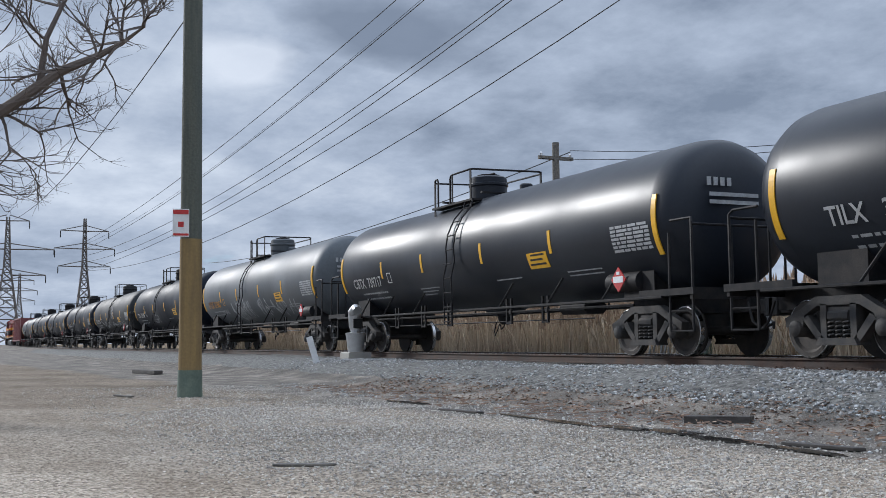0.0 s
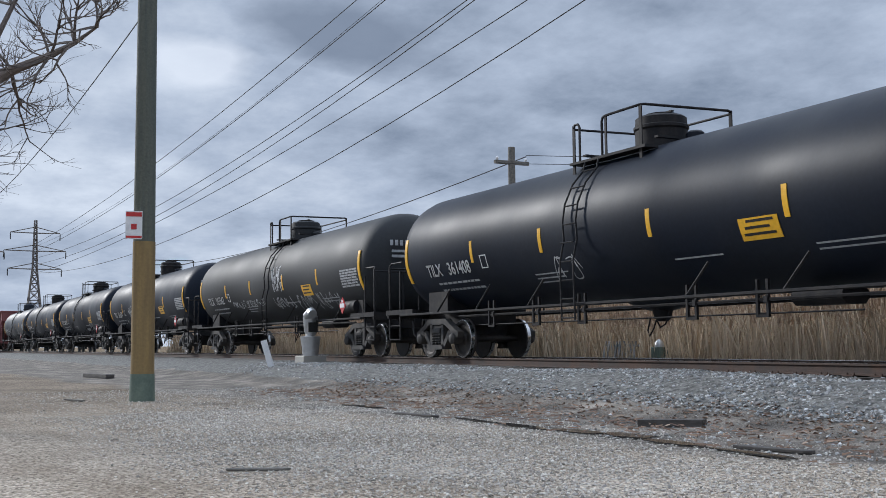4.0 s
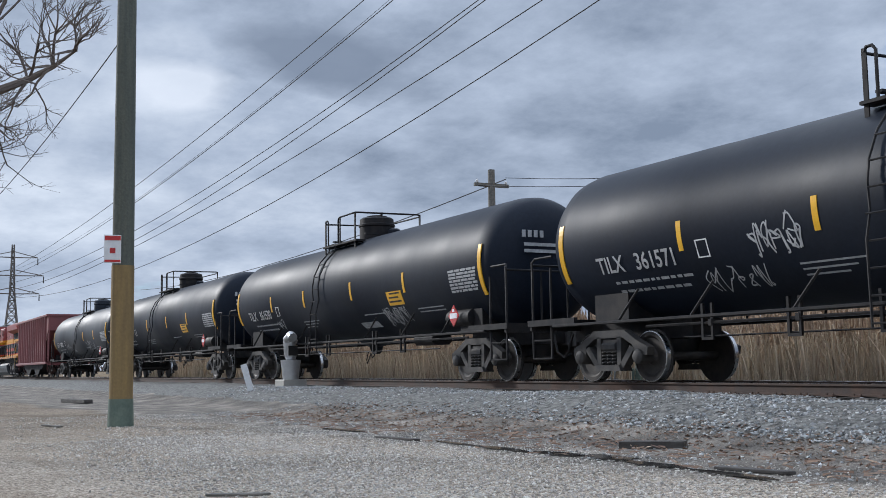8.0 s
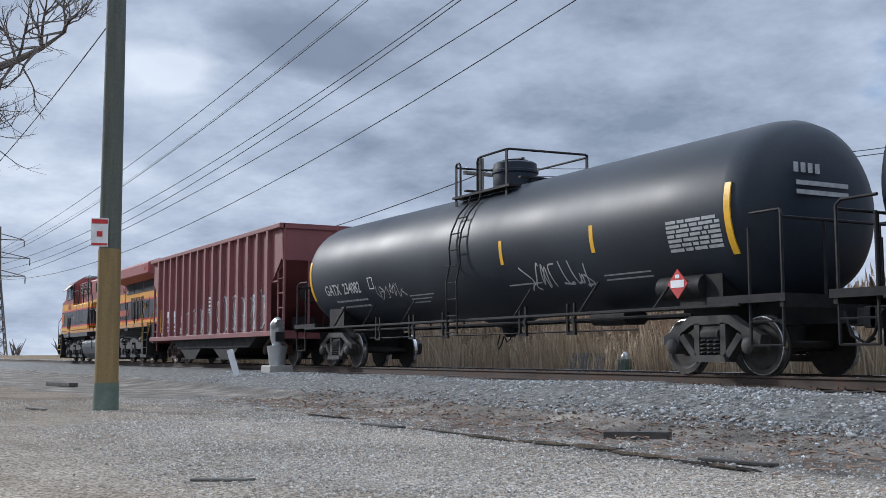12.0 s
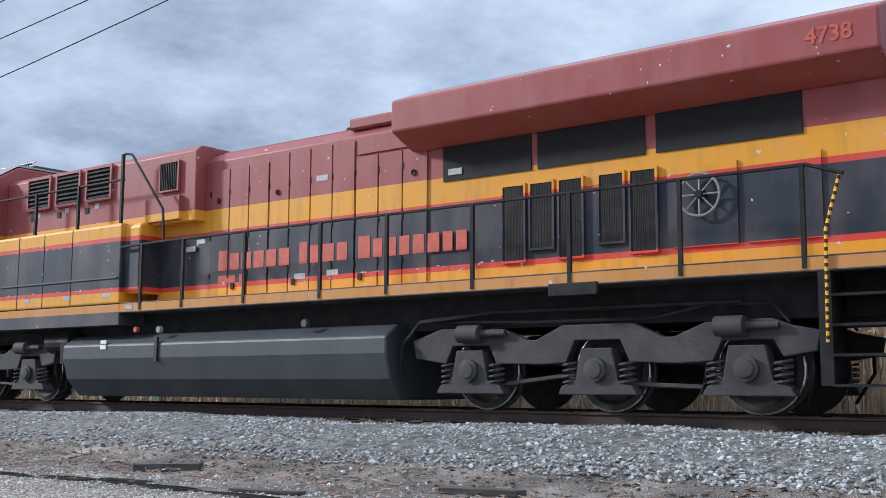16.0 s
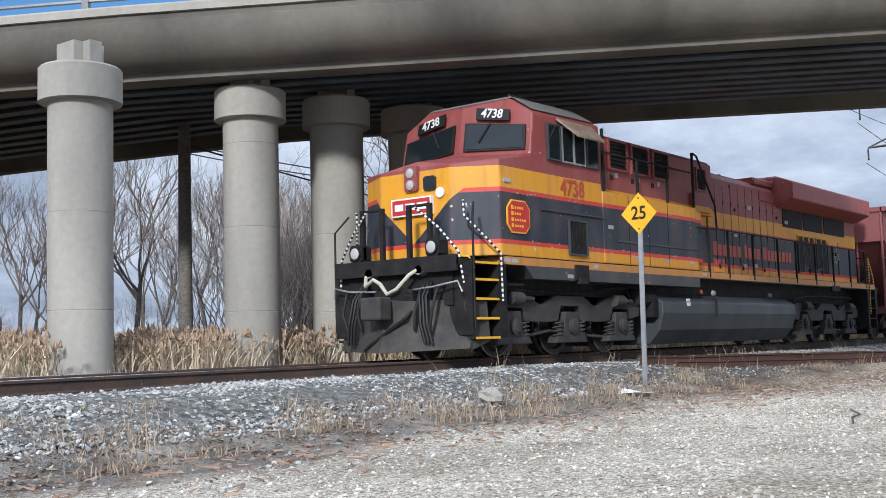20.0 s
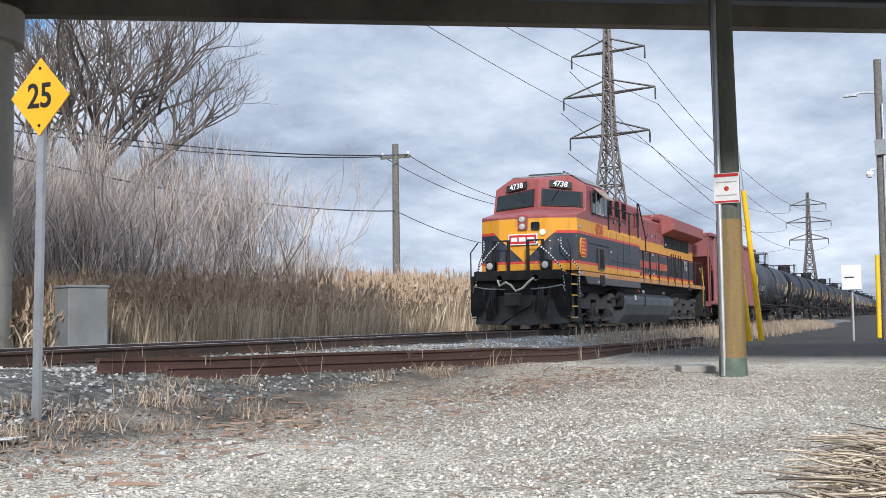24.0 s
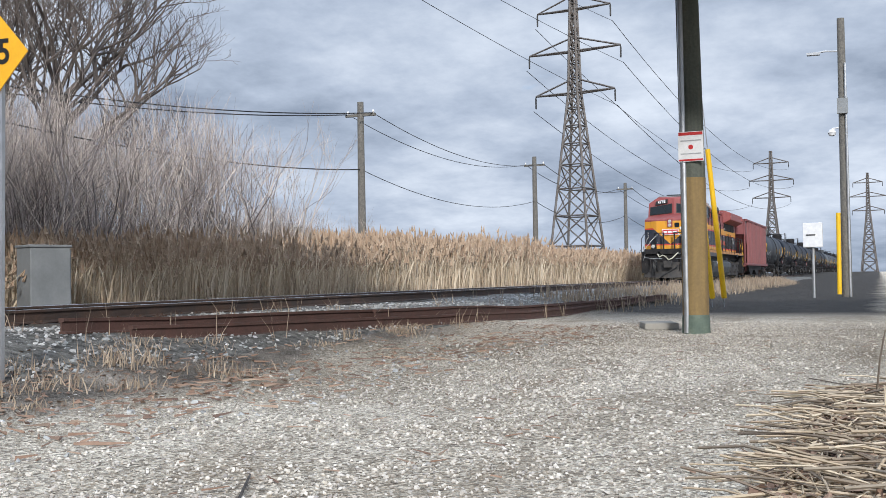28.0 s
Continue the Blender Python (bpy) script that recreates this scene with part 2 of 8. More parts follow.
CHROME = material("galvanised_metal", (0.55, 0.56, 0.57), 0.4, 0.8, vary=0.15, scale=6, grain=50, bump=0.1)
CABROOF = material("cab_roof_grey", (0.21, 0.205, 0.195), 0.7, vary=0.2, scale=3, grain=30, bump=0.1)
RUSTY = material("rusty_white_shade", (0.30, 0.255, 0.21), 0.6, vary=0.2, scale=6, grain=40, bump=0.1, second=(0.22, 0.10, 0.05), amount=0.45)
CONC = material("bridge_concrete", (0.38, 0.36, 0.32), 0.85, vary=0.14, scale=0.7, grain=9, bump=0.2, second=(0.24, 0.23, 0.21), streak=(1, 1, 0.25), amount=0.42)
# fascia concrete, about half as bright as the deck concrete, in two mottled tones
FASCIA = material("dark_bridge_fascia", (0.165, 0.15, 0.13), 0.85, vary=0.18, scale=0.45, grain=7, bump=0.2, second=(0.07, 0.064, 0.055), streak=(1, 1, 0.5), amount=0.5)
GIRDER = material("bridge_girder_steel", (0.085, 0.11, 0.15), 0.6, vary=0.25, scale=1.0, grain=12, bump=0.15, second=(0.05, 0.052, 0.055))
ALU = material("railing_aluminium", (0.27, 0.28, 0.29), 0.45, 0.6, vary=0.15, scale=3, grain=30, bump=0.05)
POLEWOOD = material("treated_pole_wood", (0.12, 0.125, 0.10), 0.85, vary=0.3, scale=2.2, grain=22, bump=0.6, dist=0.02, second=(0.085, 0.095, 0.08), streak=(6, 6, 0.35))
POLETAN = material("pole_tan_wrap", (0.27, 0.185, 0.075), 0.8, vary=0.22, scale=2, grain=22, bump=0.4, second=(0.20, 0.135, 0.06), streak=(5, 5, 0.4))
POLEGREEN = material("pole_green_base", (0.16, 0.20, 0.155), 0.8, vary=0.25, scale=4, grain=26, bump=0.4, second=(0.10, 0.135, 0.11))
GREYWOOD = material("weathered_grey_wood", (0.20, 0.185, 0.16), 0.9, vary=0.3, scale=3, grain=24, bump=0.5, second=(0.11, 0.105, 0.095), streak=(1, 6, 6))
DARKWOOD = material("wet_dark_wood", (0.05, 0.042, 0.036), 0.7, vary=0.3, scale=3, grain=30, bump=0.5, second=(0.09, 0.08, 0.07), streak=(1, 6, 6))
STEEL = material("pylon_steel", (0.20, 0.19, 0.18), 0.6, 0.4, vary=0.2, scale=2, grain=20, bump=0.1, second=(0.13, 0.105, 0.09))
WIRE = material("wire_black", (0.012, 0.013, 0.015), 0.6, vary=0.1, scale=2, grain=20, bump=0.0)
SIGNY = material("sign_yellow", (0.85, 0.43, 0.015), 0.45, vary=0.1, scale=5, grain=30, bump=0.03)
INK = material("sign_black", (0.01, 0.01, 0.01), 0.5, vary=0.1, scale=5, grain=30, bump=0.0)
GREYBOX = material("cabinet_grey", (0.25, 0.262, 0.268), 0.5, vary=0.12, scale=2, grain=25, bump=0.05, second=(0.19, 0.20, 0.205))
YPOST = material("guard_yellow", (0.86, 0.52, 0.015), 0.4, vary=0.1, scale=3, grain=25, bump=0.05)
BARK = material("bark_grey", (0.115, 0.10, 0.088), 0.9, vary=0.3, scale=3, grain=25, bump=0.5, second=(0.07, 0.06, 0.053))
TWIG = piece_material("twig_grey_brown", [(0.085, 0.07, 0.06), (0.16, 0.13, 0.11), (0.12, 0.10, 0.09)], 0.9, bump=0)
BRUSH = piece_material("brush_twigs", [(0.084, 0.0694, 0.0638), (0.526, 0.454, 0.42), (0.168, 0.142, 0.131), (0.717, 0.622, 0.538), (0.314, 0.265, 0.246)], 0.9, bump=0)
REED = piece_material("dry_reed", [(0.33, 0.25, 0.17), (0.64, 0.53, 0.38), (0.50, 0.39, 0.275), (0.80, 0.69, 0.53), (0.44, 0.33, 0.225)], 0.85, bump=0)
PLUME = piece_material("reed_plume", [(0.31, 0.225, 0.16), (0.48, 0.36, 0.26), (0.40, 0.29, 0.20), (0.56, 0.44, 0.33)], 0.95, bump=0)
DRYGRASS = piece_material("dry_grass", [(0.31, 0.235, 0.16), (0.45, 0.365, 0.265), (0.22, 0.165, 0.125), (0.38, 0.295, 0.21)], 0.9, bump=0)
STALK = piece_material("dead_stalk", [(0.20, 0.15, 0.11), (0.48, 0.38, 0.26), (0.09, 0.07, 0.055), (0.62, 0.52, 0.38), (0.30, 0.22, 0.15)], 0.9, bump=0)
STONE = piece_material("ballast_stone", [(0.191, 0.195, 0.195), (0.42, 0.413, 0.396), (0.253, 0.264, 0.264), (0.587, 0.573, 0.538), (0.281, 0.295, 0.292), (0.615, 0.615, 0.615), (0.225, 0.219, 0.212), (0.295, 0.264, 0.24), (0.476, 0.462, 0.438), (0.163, 0.163, 0.162), (0.393, 0.406, 0.396), (0.233, 0.219, 0.205)], 0.85)
GRIT = piece_material("gravel_grit", [(0.338, 0.305, 0.268), (0.554, 0.508, 0.442), (0.752, 0.703, 0.624), (0.438, 0.397, 0.346), (0.653, 0.603, 0.533), (0.264, 0.243, 0.223), (0.521, 0.475, 0.413)], 0.9)
LEAF = piece_material("dead_leaf", [(0.20, 0.12, 0.08), (0.30, 0.20, 0.14), (0.14, 0.09, 0.07), (0.38, 0.28, 0.20)], 0.9, bump=0)
STRIPE = {}


def band_material(name, bands, rough=0.48, front=False):
    """Paint in level bands by height, with chips, fading and rain streaks; front: a yellow wedge over the nose."""
    m = bpy.data.materials.new(name)
    m.use_nodes = True
    n, l = m.node_tree.nodes, m.node_tree.links
    p = n["Principled BSDF"]
    co = n.new("ShaderNodeTexCoord")
    sep = n.new("ShaderNodeSeparateXYZ"); l.new(co.outputs["Object"], sep.inputs[0])
    wob = n.new("ShaderNodeTexNoise"); wob.inputs["Scale"].default_value = 3.0; l.new(co.outputs["Object"], wob.inputs["Vector"])
    z = n.new("ShaderNodeMapRange"); z.inputs["From Min"].default_value, z.inputs["From Max"].default_value = 0.0, 5.0
    l.new(sep.outputs[2], z.inputs[0])
    ramp = n.new("ShaderNodeValToRGB"); ramp.color_ramp.interpolation = "CONSTANT"
    e = ramp.color_ramp.elements
    while len(e) < len(bands):
        e.new(0.99)
    for k, (h, c) in enumerate(bands):
        e[k].position, e[k].color = h / 5.0, (*c, 1)
    l.new(z.outputs[0], ramp.inputs[0])
    col = ramp.outputs[0]
    if front:
        ay = n.new("ShaderNodeMath"); ay.operation = "ABSOLUTE"; l.new(sep.outputs[1], ay.inputs[0])
        k1 = n.new("ShaderNodeMath"); k1.operation = "MULTIPLY_ADD"; k1.inputs[1].default_value, k1.inputs[2].default_value = 0.92, 2.0
        l.new(ay.outputs[0], k1.inputs[0])
        above = n.new("ShaderNodeMath"); above.operation = "GREATER_THAN"; l.new(sep.outputs[2], above.inputs[0]); l.new(k1.outputs[0], above.inputs[1])
        below = n.new("ShaderNodeMath"); below.operation = "LESS_THAN"; below.inputs[1].default_value = 3.2; l.new(sep.outputs[2], below.inputs[0])
        fore = n.new("ShaderNodeMath"); fore.operation = "LESS_THAN"; fore.inputs[1].default_value = -0.01; l.new(sep.outputs[0], fore.inputs[0])
        a1 = n.new("ShaderNodeMath"); a1.operation = "MULTIPLY"; l.new(above.outputs[0], a1.inputs[0]); l.new(below.outputs[0], a1.inputs[1])
        a2 = n.new("ShaderNodeMath"); a2.operation = "MULTIPLY"; l.new(a1.outputs[0], a2.inputs[0]); l.new(fore.outputs[0], a2.inputs[1])
        mx = n.new("ShaderNodeMix"); mx.data_type = "RGBA"; mx.inputs[7].default_value = (0.66, 0.30, 0.02, 1)
        l.new(a2.outputs[0], mx.inputs[0]); l.new(col, mx.inputs[6]); col = mx.outputs[2]
    # fading in upright patches
    mp = n.new("ShaderNodeMapping"); mp.inputs["Scale"].default_value = (1.6, 1.6, 0.7); l.new(co.outputs["Object"], mp.inputs[0])
    fade = n.new("ShaderNodeTexNoise"); fade.inputs["Scale"].default_value = 1.3; fade.inputs["Detail"].default_value = 7; l.new(mp.outputs[0], fade.inputs["Vector"])
    fr = n.new("ShaderNodeMapRange"); fr.inputs["From Min"].default_value, fr.inputs["From Max"].default_value = 0.42, 0.72
    fr.inputs["To Max"].default_value = 0.14; l.new(fade.outputs[0], fr.inputs[0])
    m1 = n.new("ShaderNodeMix"); m1.data_type = "RGBA"; m1.inputs[7].default_value = (0.46, 0.30, 0.27, 1)
    l.new(fr.outputs[0], m1.inputs[0]); l.new(col, m1.inputs[6])
    grime = n.new("ShaderNodeTexNoise"); grime.inputs["Scale"].default_value = 2.6; grime.inputs["Detail"].default_value = 8
    mp2 = n.new("ShaderNodeMapping"); mp2.inputs["Scale"].default_value = (2.5, 2.5, 0.35); l.new(co.outputs["Object"], mp2.inputs[0]); l.new(mp2.outputs[0], grime.inputs["Vector"])
    gr = n.new("ShaderNodeMapRange"); gr.inputs["From Min"].default_value, gr.inputs["From Max"].default_value = 0.52, 0.8
    gr.inputs["To Max"].default_value = 0.32; l.new(grime.outputs[0], gr.inputs[0])
    m2 = n.new("ShaderNodeMix"); m2.data_type = "RGBA"; m2.inputs[7].default_value = (0.05, 0.04, 0.035, 1)
    l.new(gr.outputs[0], m2.inputs[0]); l.new(m1.outputs[2], m2.inputs[6])
    chip = n.new("ShaderNodeTexNoise"); chip.inputs["Scale"].default_value = 9; chip.inputs["Detail"].default_value = 6; l.new(co.outputs["Object"], chip.inputs["Vector"])
    cr = n.new("ShaderNodeMapRange"); cr.inputs["From Min"].default_value, cr.inputs["From Max"].default_value = 0.70, 0.72; l.new(chip.outputs[0], cr.inputs[0])
    m3 = n.new("ShaderNodeMix"); m3.data_type = "RGBA"; m3.inputs[7].default_value = (0.5, 0.48, 0.46, 1)
    l.new(cr.outputs[0], m3.inputs[0]); l.new(m2.outputs[2], m3.inputs[6])
    l.new(m3.outputs[2], p.inputs["Base Color"])
    p.inputs["Specular IOR Level"].default_value = 0.3
    rr = n.new("ShaderNodeMapRange"); rr.inputs["To Min"].default_value, rr.inputs["To Max"].default_value = rough - 0.15, rough + 0.2
    l.new(fade.outputs[0], rr.inputs[0]); l.new(rr.outputs[0], p.inputs["Roughness"])
    b = n.new("ShaderNodeBump"); b.inputs["Strength"].default_value, b.inputs["Distance"].default_value = 0.08, 0.02
    l.new(fade.outputs[0], b.inputs["Height"]); l.new(b.outputs[0], p.inputs["Normal"])
    return m


C_RED, C_YEL, C_ORA, C_LINE, C_DARK, C_SKIRT = (0.265, 0.062, 0.06), (0.66, 0.30, 0.02), (0.50, 0.22, 0.05), (0.55, 0.05, 0.035), (0.021, 0.029, 0.043), (0.05, 0.053, 0.06)
BANDS = [(0.0, C_SKIRT), (1.58, C_ORA), (1.70, C_DARK), (1.725, C_YEL), (1.93, C_LINE), (2.0, C_DARK), (2.83, C_LINE), (2.90, C_YEL), (3.28, C_RED)]
LIVERY = band_material("locomotive_livery", BANDS)
NOSE = band_material("locomotive_nose_livery", BANDS, front=True)
LOCORED = band_material("locomotive_faded_red", [(0.0, C_RED), (4.99, C_RED)])


def glass_material():
    m = bpy.data.materials.new("window_glass")
    m.use_nodes = True
    p = m.node_tree.nodes["Principled BSDF"]
    p.inputs["Base Color"].default_value = (0.012, 0.017, 0.02, 1)
    p.inputs["Roughness"].default_value, p.inputs["Metallic"].default_value = 0.06, 0.0
    p.inputs["Specular IOR Level"].default_value = 0.6
    return m


GLASS = glass_material()


def glow_material(name, colour, power):
    m = bpy.data.materials.new(name)
    m.use_nodes = True
    p = m.node_tree.nodes["Principled BSDF"]
    p.inputs["Base Color"].default_value = (*colour, 1)
    p.inputs["Emission Color"].default_value, p.inputs["Emission Strength"].default_value = (*colour, 1), power
    p.inputs["Roughness"].default_value = 0.2
    return m


LAMP = glow_material("headlight_lens", (0.42, 0.41, 0.39), 0.06)
PALEHOSE = material("pale_hose", (0.52, 0.50, 0.40), 0.6, vary=0.15, scale=6, grain=40, bump=0.1)


# ---- mesh building ----
class Shape:
    """Collects vertices and faces of one mesh."""

    def __init__(self):
        self.v, self.f = [], []

    def add(self, verts, faces):
        k = len(self.v)
        self.v += [tuple(p) for p in verts]
        self.f += [tuple(i + k for i in q) for q in faces]
        return self

    def box(self, x0, x1, y0, y1, z0, z1, cut=0.0):
        """A block; cut: width of its chamfered edges along x."""
        if cut:
            ring = [(y0 + cut, z0), (y1 - cut, z0), (y1, z0 + cut), (y1, z1 - cut), (y1 - cut, z1), (y0 + cut, z1), (y0, z1 - cut), (y0, z0 + cut)]
            return self.prism([(y, z) for y, z in ring], x0, x1, "x")
        return self.add([(x0, y0, z0), (x1, y0, z0), (x1, y1, z0), (x0, y1, z0), (x0, y0, z1), (x1, y0, z1), (x1, y1, z1), (x0, y1, z1)],
                        [(0, 3, 2, 1), (4, 5, 6, 7), (0, 1, 5, 4), (1, 2, 6, 5), (2, 3, 7, 6), (3, 0, 4, 7)])

    def prism(self, ring, a, b, axis="y"):
        """A closed ring of 2D points carried from a to b along an axis (ring in xz for y, yz for x, xy for z)."""
        put = {"y": lambda p, t: (p[0], t, p[1]), "x": lambda p, t: (t, p[0], p[1]), "z": lambda p, t: (p[0], p[1], t)}[axis]
        n = len(ring)
        return self.add([put(p, a) for p in ring] + [put(p, b) for p in ring],
                        [tuple(range(n)), tuple(range(2 * n - 1, n - 1, -1))] + [(i, i + n, (i + 1) % n + n, (i + 1) % n) for i in range(n)])

    def tube(self, path, r, seg=8, r1=None, caps=True):
        pts = [Vector(p) for p in path]
        n = len(pts)
        rings = []
        ref = None
        for i, p in enumerate(pts):
            d = (pts[min(i + 1, n - 1)] - pts[max(i - 1, 0)])
            if d.length < 1e-9:
                d = Vector((0, 0, 1))
            d.normalize()
            if ref is None:
                ref = Vector((0, 0, 1)) if abs(d.z) < 0.9 else Vector((1, 0, 0))
            u = (ref - d * ref.dot(d)).normalized()
            w = d.cross(u)
            ref = u
            rr = r if r1 is None else r + (r1 - r) * i / (n - 1)
            rings.append([p + (u * math.cos(2 * math.pi * k / seg) + w * math.sin(2 * math.pi * k / seg)) * rr for k in range(seg)])
        faces = [(i * seg + k, i * seg + (k + 1) % seg, (i + 1) * seg + (k + 1) % seg, (i + 1) * seg + k) for i in range(n - 1) for k in range(seg)]
        if caps:
            faces += [tuple(range(seg - 1, -1, -1)), tuple((n - 1) * seg + k for k in range(seg))]
        return self.add([q for ring in rings for q in ring], faces)

    def lathe(self, profile, seg=32, axis="x", centre=(0, 0, 0), caps=True):
        """A profile of (place along the axis, radius) turned about it."""
        out = []
        for t, r in profile:
            for k in range(seg):
                c, s = math.cos(2 * math.pi * k / seg) * r, math.sin(2 * math.pi * k / seg) * r
                q = {"x": (t, c, s), "y": (c, t, s), "z": (c, s, t)}[axis]
                out.append(tuple(q[i] + centre[i] for i in range(3)))
        n = len(profile)
        faces = [(i * seg + k, i * seg + (k + 1) % seg, (i + 1) * seg + (k + 1) % seg, (i + 1) * seg + k) for i in range(n - 1) for k in range(seg)]
        if caps:
            faces += [tuple(range(seg - 1, -1, -1)), tuple((n - 1) * seg + k for k in range(seg))]
        return self.add(out, faces)

    def mesh(self, name, mats, smooth=None):
        me = bpy.data.meshes.new(name)
        me.from_pydata(self.v, [], self.f)
        for m in (mats if isinstance(mats, (list, tuple)) else [mats]):
            me.materials.append(m)
        if smooth:
            me.polygons.foreach_set("use_smooth", [True] * len(me.polygons))
            me.set_sharp_from_angle(angle=radians(smooth))
        me.update()
        return me


def part(name, shape, mat, parent=None, label="", smooth=None, kind="", bevel=0.0):
    """Links one shape as one mesh object, under a thing or a part where one is given."""
    ob = new(name, shape.mesh(name, mat, smooth))
    ob.parent = parent
    if bevel:
        b = ob.modifiers.new("edge", "BEVEL")
        b.width, b.segments, b.limit_method = bevel, 2, "ANGLE"
    return tagged(ob, label, kind=kind)


def thing(name, label, category, group="", at=(0, 0, 0), kind=""):
    ob = new(name)
    ob.empty_display_size = 0.2
    ob.location = at
    return tagged(ob, label, category, group, kind)


def solid(name, shape, mat, label, category="", group="", kind="", smooth=None, at=(0, 0, 0), bevel=0.0):
    ob = part(name, shape, mat, None, "", smooth, "", bevel)
    ob.location = at
    return tagged(ob, label, category, group, kind)


def lettering(name, text, size, mat, parent, place, turn=(90, 0, 0), squeeze=1.0, depth=0.004):
    """Letters in the built-in font as a thin mesh."""
    cu = bpy.data.curves.new(name, "FONT")
    cu.body, cu.size, cu.extrude, cu.align_x, cu.align_y, cu.resolution_u = text, size, depth, "CENTER", "CENTER", 3
    cu.offset = size * 0.018
    tmp = bpy.data.objects.new(name, cu)
    scene.collection.objects.link(tmp)
    dg = bpy.context.evaluated_depsgraph_get()
    me = bpy.data.meshes.new_from_object(tmp.evaluated_get(dg))
    bpy.data.objects.remove(tmp)
    me.transform(pose(*place, *turn) @ Matrix.Diagonal((squeeze, 1, 1, 1)))
    me.materials.clear(); me.materials.append(mat)
    ob = new(name, me)
    ob.parent = parent
    return ob


def bars(shape, x0, x1, y, z, rows, high, gap, seed, fill=0.8):
    """Rows of short plain bars in a plane of constant y, for writing that cannot be read."""
    rng = random.Random(seed)
    for r in range(rows):
        zz, x = z - r * (high + gap), x0
        while x < x1 - high:
            w = min(x1 - x, high * rng.uniform(1.0, 3.5))
            shape.box(x, x + w, y - 0.004, y, zz - high, zz)
            x += w + high * rng.uniform(0.4, 0.9)
            if rng.random() > fill:
                x += high
    return shape


# ---- ground ----
def smoothstep(a, b, x):
    t = min(1.0, max(0.0, (x - a) / (b - a)))
    return t * t * (3 - 2 * t)


def past(x, y, z=None):
    """Places past the bridge are given along the side road, which meets the track at a slight angle."""
    c, d, u, v = 0.99951, -0.03141, x - 13.0, y - 2.1
    q = (13.0 + c * u - d * v, 2.6 + d * u + c * v)
    return q if z is None else (*q, z)


def ground_height(x, y):
    """The lot is level; the bank carries the track; beyond it lies the reed field."""
    z = 0.46 * smoothstep(8.6, 11.2, y) if y < 13.3 else 0.46
    z += 0.5 * smoothstep(24, 60, y)
    amp = 0.03 if y < 8 else 0.06
    return z + amp * (noise.noise((x * 0.23, y * 0.23, 0)) + 0.5 * noise.noise((x * 0.9, y * 0.9, 3)))


def ground_material():
    """Pale crushed gravel on the lot, a wet muddy strip with leaves along the bank, dry soil in the field."""
    m = bpy.data.materials.new("ground_gravel_and_mud")
    m.use_nodes = True
    n, l = m.node_tree.nodes, m.node_tree.links
    p = n["Principled BSDF"]
    co = n.new("ShaderNodeTexCoord")
    sep = n.new("ShaderNodeSeparateXYZ"); l.new(co.outputs["Object"], sep.inputs[0])

    def noise_at(s, d=6, rough=0.55):
        q = n.new("ShaderNodeTexNoise"); q.inputs["Scale"].default_value, q.inputs["Detail"].default_value, q.inputs["Roughness"].default_value = s, d, rough
        l.new(co.outputs["Object"], q.inputs["Vector"])
        return q.outputs[0]

    def ramp(src, *stops):
        r = n.new("ShaderNodeValToRGB")
        while len(r.color_ramp.elements) < len(stops):
            r.color_ramp.elements.new(0.5)
        for k, (at, c) in enumerate(stops):
            r.color_ramp.elements[k].position, r.color_ramp.elements[k].color = at, (*c, 1)
        l.new(src, r.inputs[0])
        return r.outputs[0]

    def mix(fac, a, b, kind="MIX"):
        q = n.new("ShaderNodeMix"); q.data_type = "RGBA"; q.blend_type = kind
        if isinstance(fac, float):
            q.inputs[0].default_value = fac
        else:
            l.new(fac, q.inputs[0])
        l.new(a, q.inputs[6]); l.new(b, q.inputs[7])
        return q.outputs[2]

    cell = n.new("ShaderNodeTexVoronoi"); cell.inputs["Scale"].default_value = 46.0; l.new(co.outputs["Object"], cell.inputs["Vector"])
    cell2 = n.new("ShaderNodeTexVoronoi"); cell2.inputs["Scale"].default_value = 21.0; l.new(co.outputs["Object"], cell2.inputs["Vector"])
    def one(src):
        q = n.new("ShaderNodeSeparateXYZ"); l.new(src, q.inputs[0])
        return q.outputs[0]

    stone = ramp(one(cell.outputs["Color"]), (0.0, (0.07, 0.058, 0.048)), (0.25, (0.30, 0.265, 0.22)), (0.6, (0.62, 0.575, 0.505)), (1.0, (0.98, 0.94, 0.86)))
    stone2 = ramp(one(cell2.outputs["Color"]), (0.0, (0.18, 0.155, 0.13)), (0.25, (0.48, 0.44, 0.38)), (1.0, (0.80, 0.75, 0.67)))
    lot = mix(0.3, stone, stone2)
    # brown soil shows through in drifts along the wheel tracks
    drift = n.new("ShaderNodeMapping"); drift.inputs["Scale"].default_value = (0.35, 1.3, 1.0); l.new(co.outputs["Object"], drift.inputs[0])
    dn = n.new("ShaderNodeTexNoise"); dn.inputs["Scale"].default_value, dn.inputs["Detail"].default_value, dn.inputs["Roughness"].default_value = 0.9, 8, 0.65
    l.new(drift.outputs[0], dn.inputs["Vector"])
    lot = mix(ramp(dn.outputs[0], (0.50, (0, 0, 0)), (0.72, (0.6, 0.6, 0.6))), lot, ramp(noise_at(9.0), (0.3, (0.16, 0.125, 0.09)), (0.7, (0.36, 0.30, 0.225))))
    wear = ramp(noise_at(0.35), (0.36, (0.70, 0.68, 0.655)), (0.62, (1.0, 1.0, 1.0)))
    lot = mix(1.0, lot, wear, "MULTIPLY")
    # brown gravel where the lot narrows, pale limestone by the road, with later sunshine put into the tint
    along = n.new("ShaderNodeMapRange"); along.inputs["From Min"].default_value, along.inputs["From Max"].default_value = -24.0, 20.0
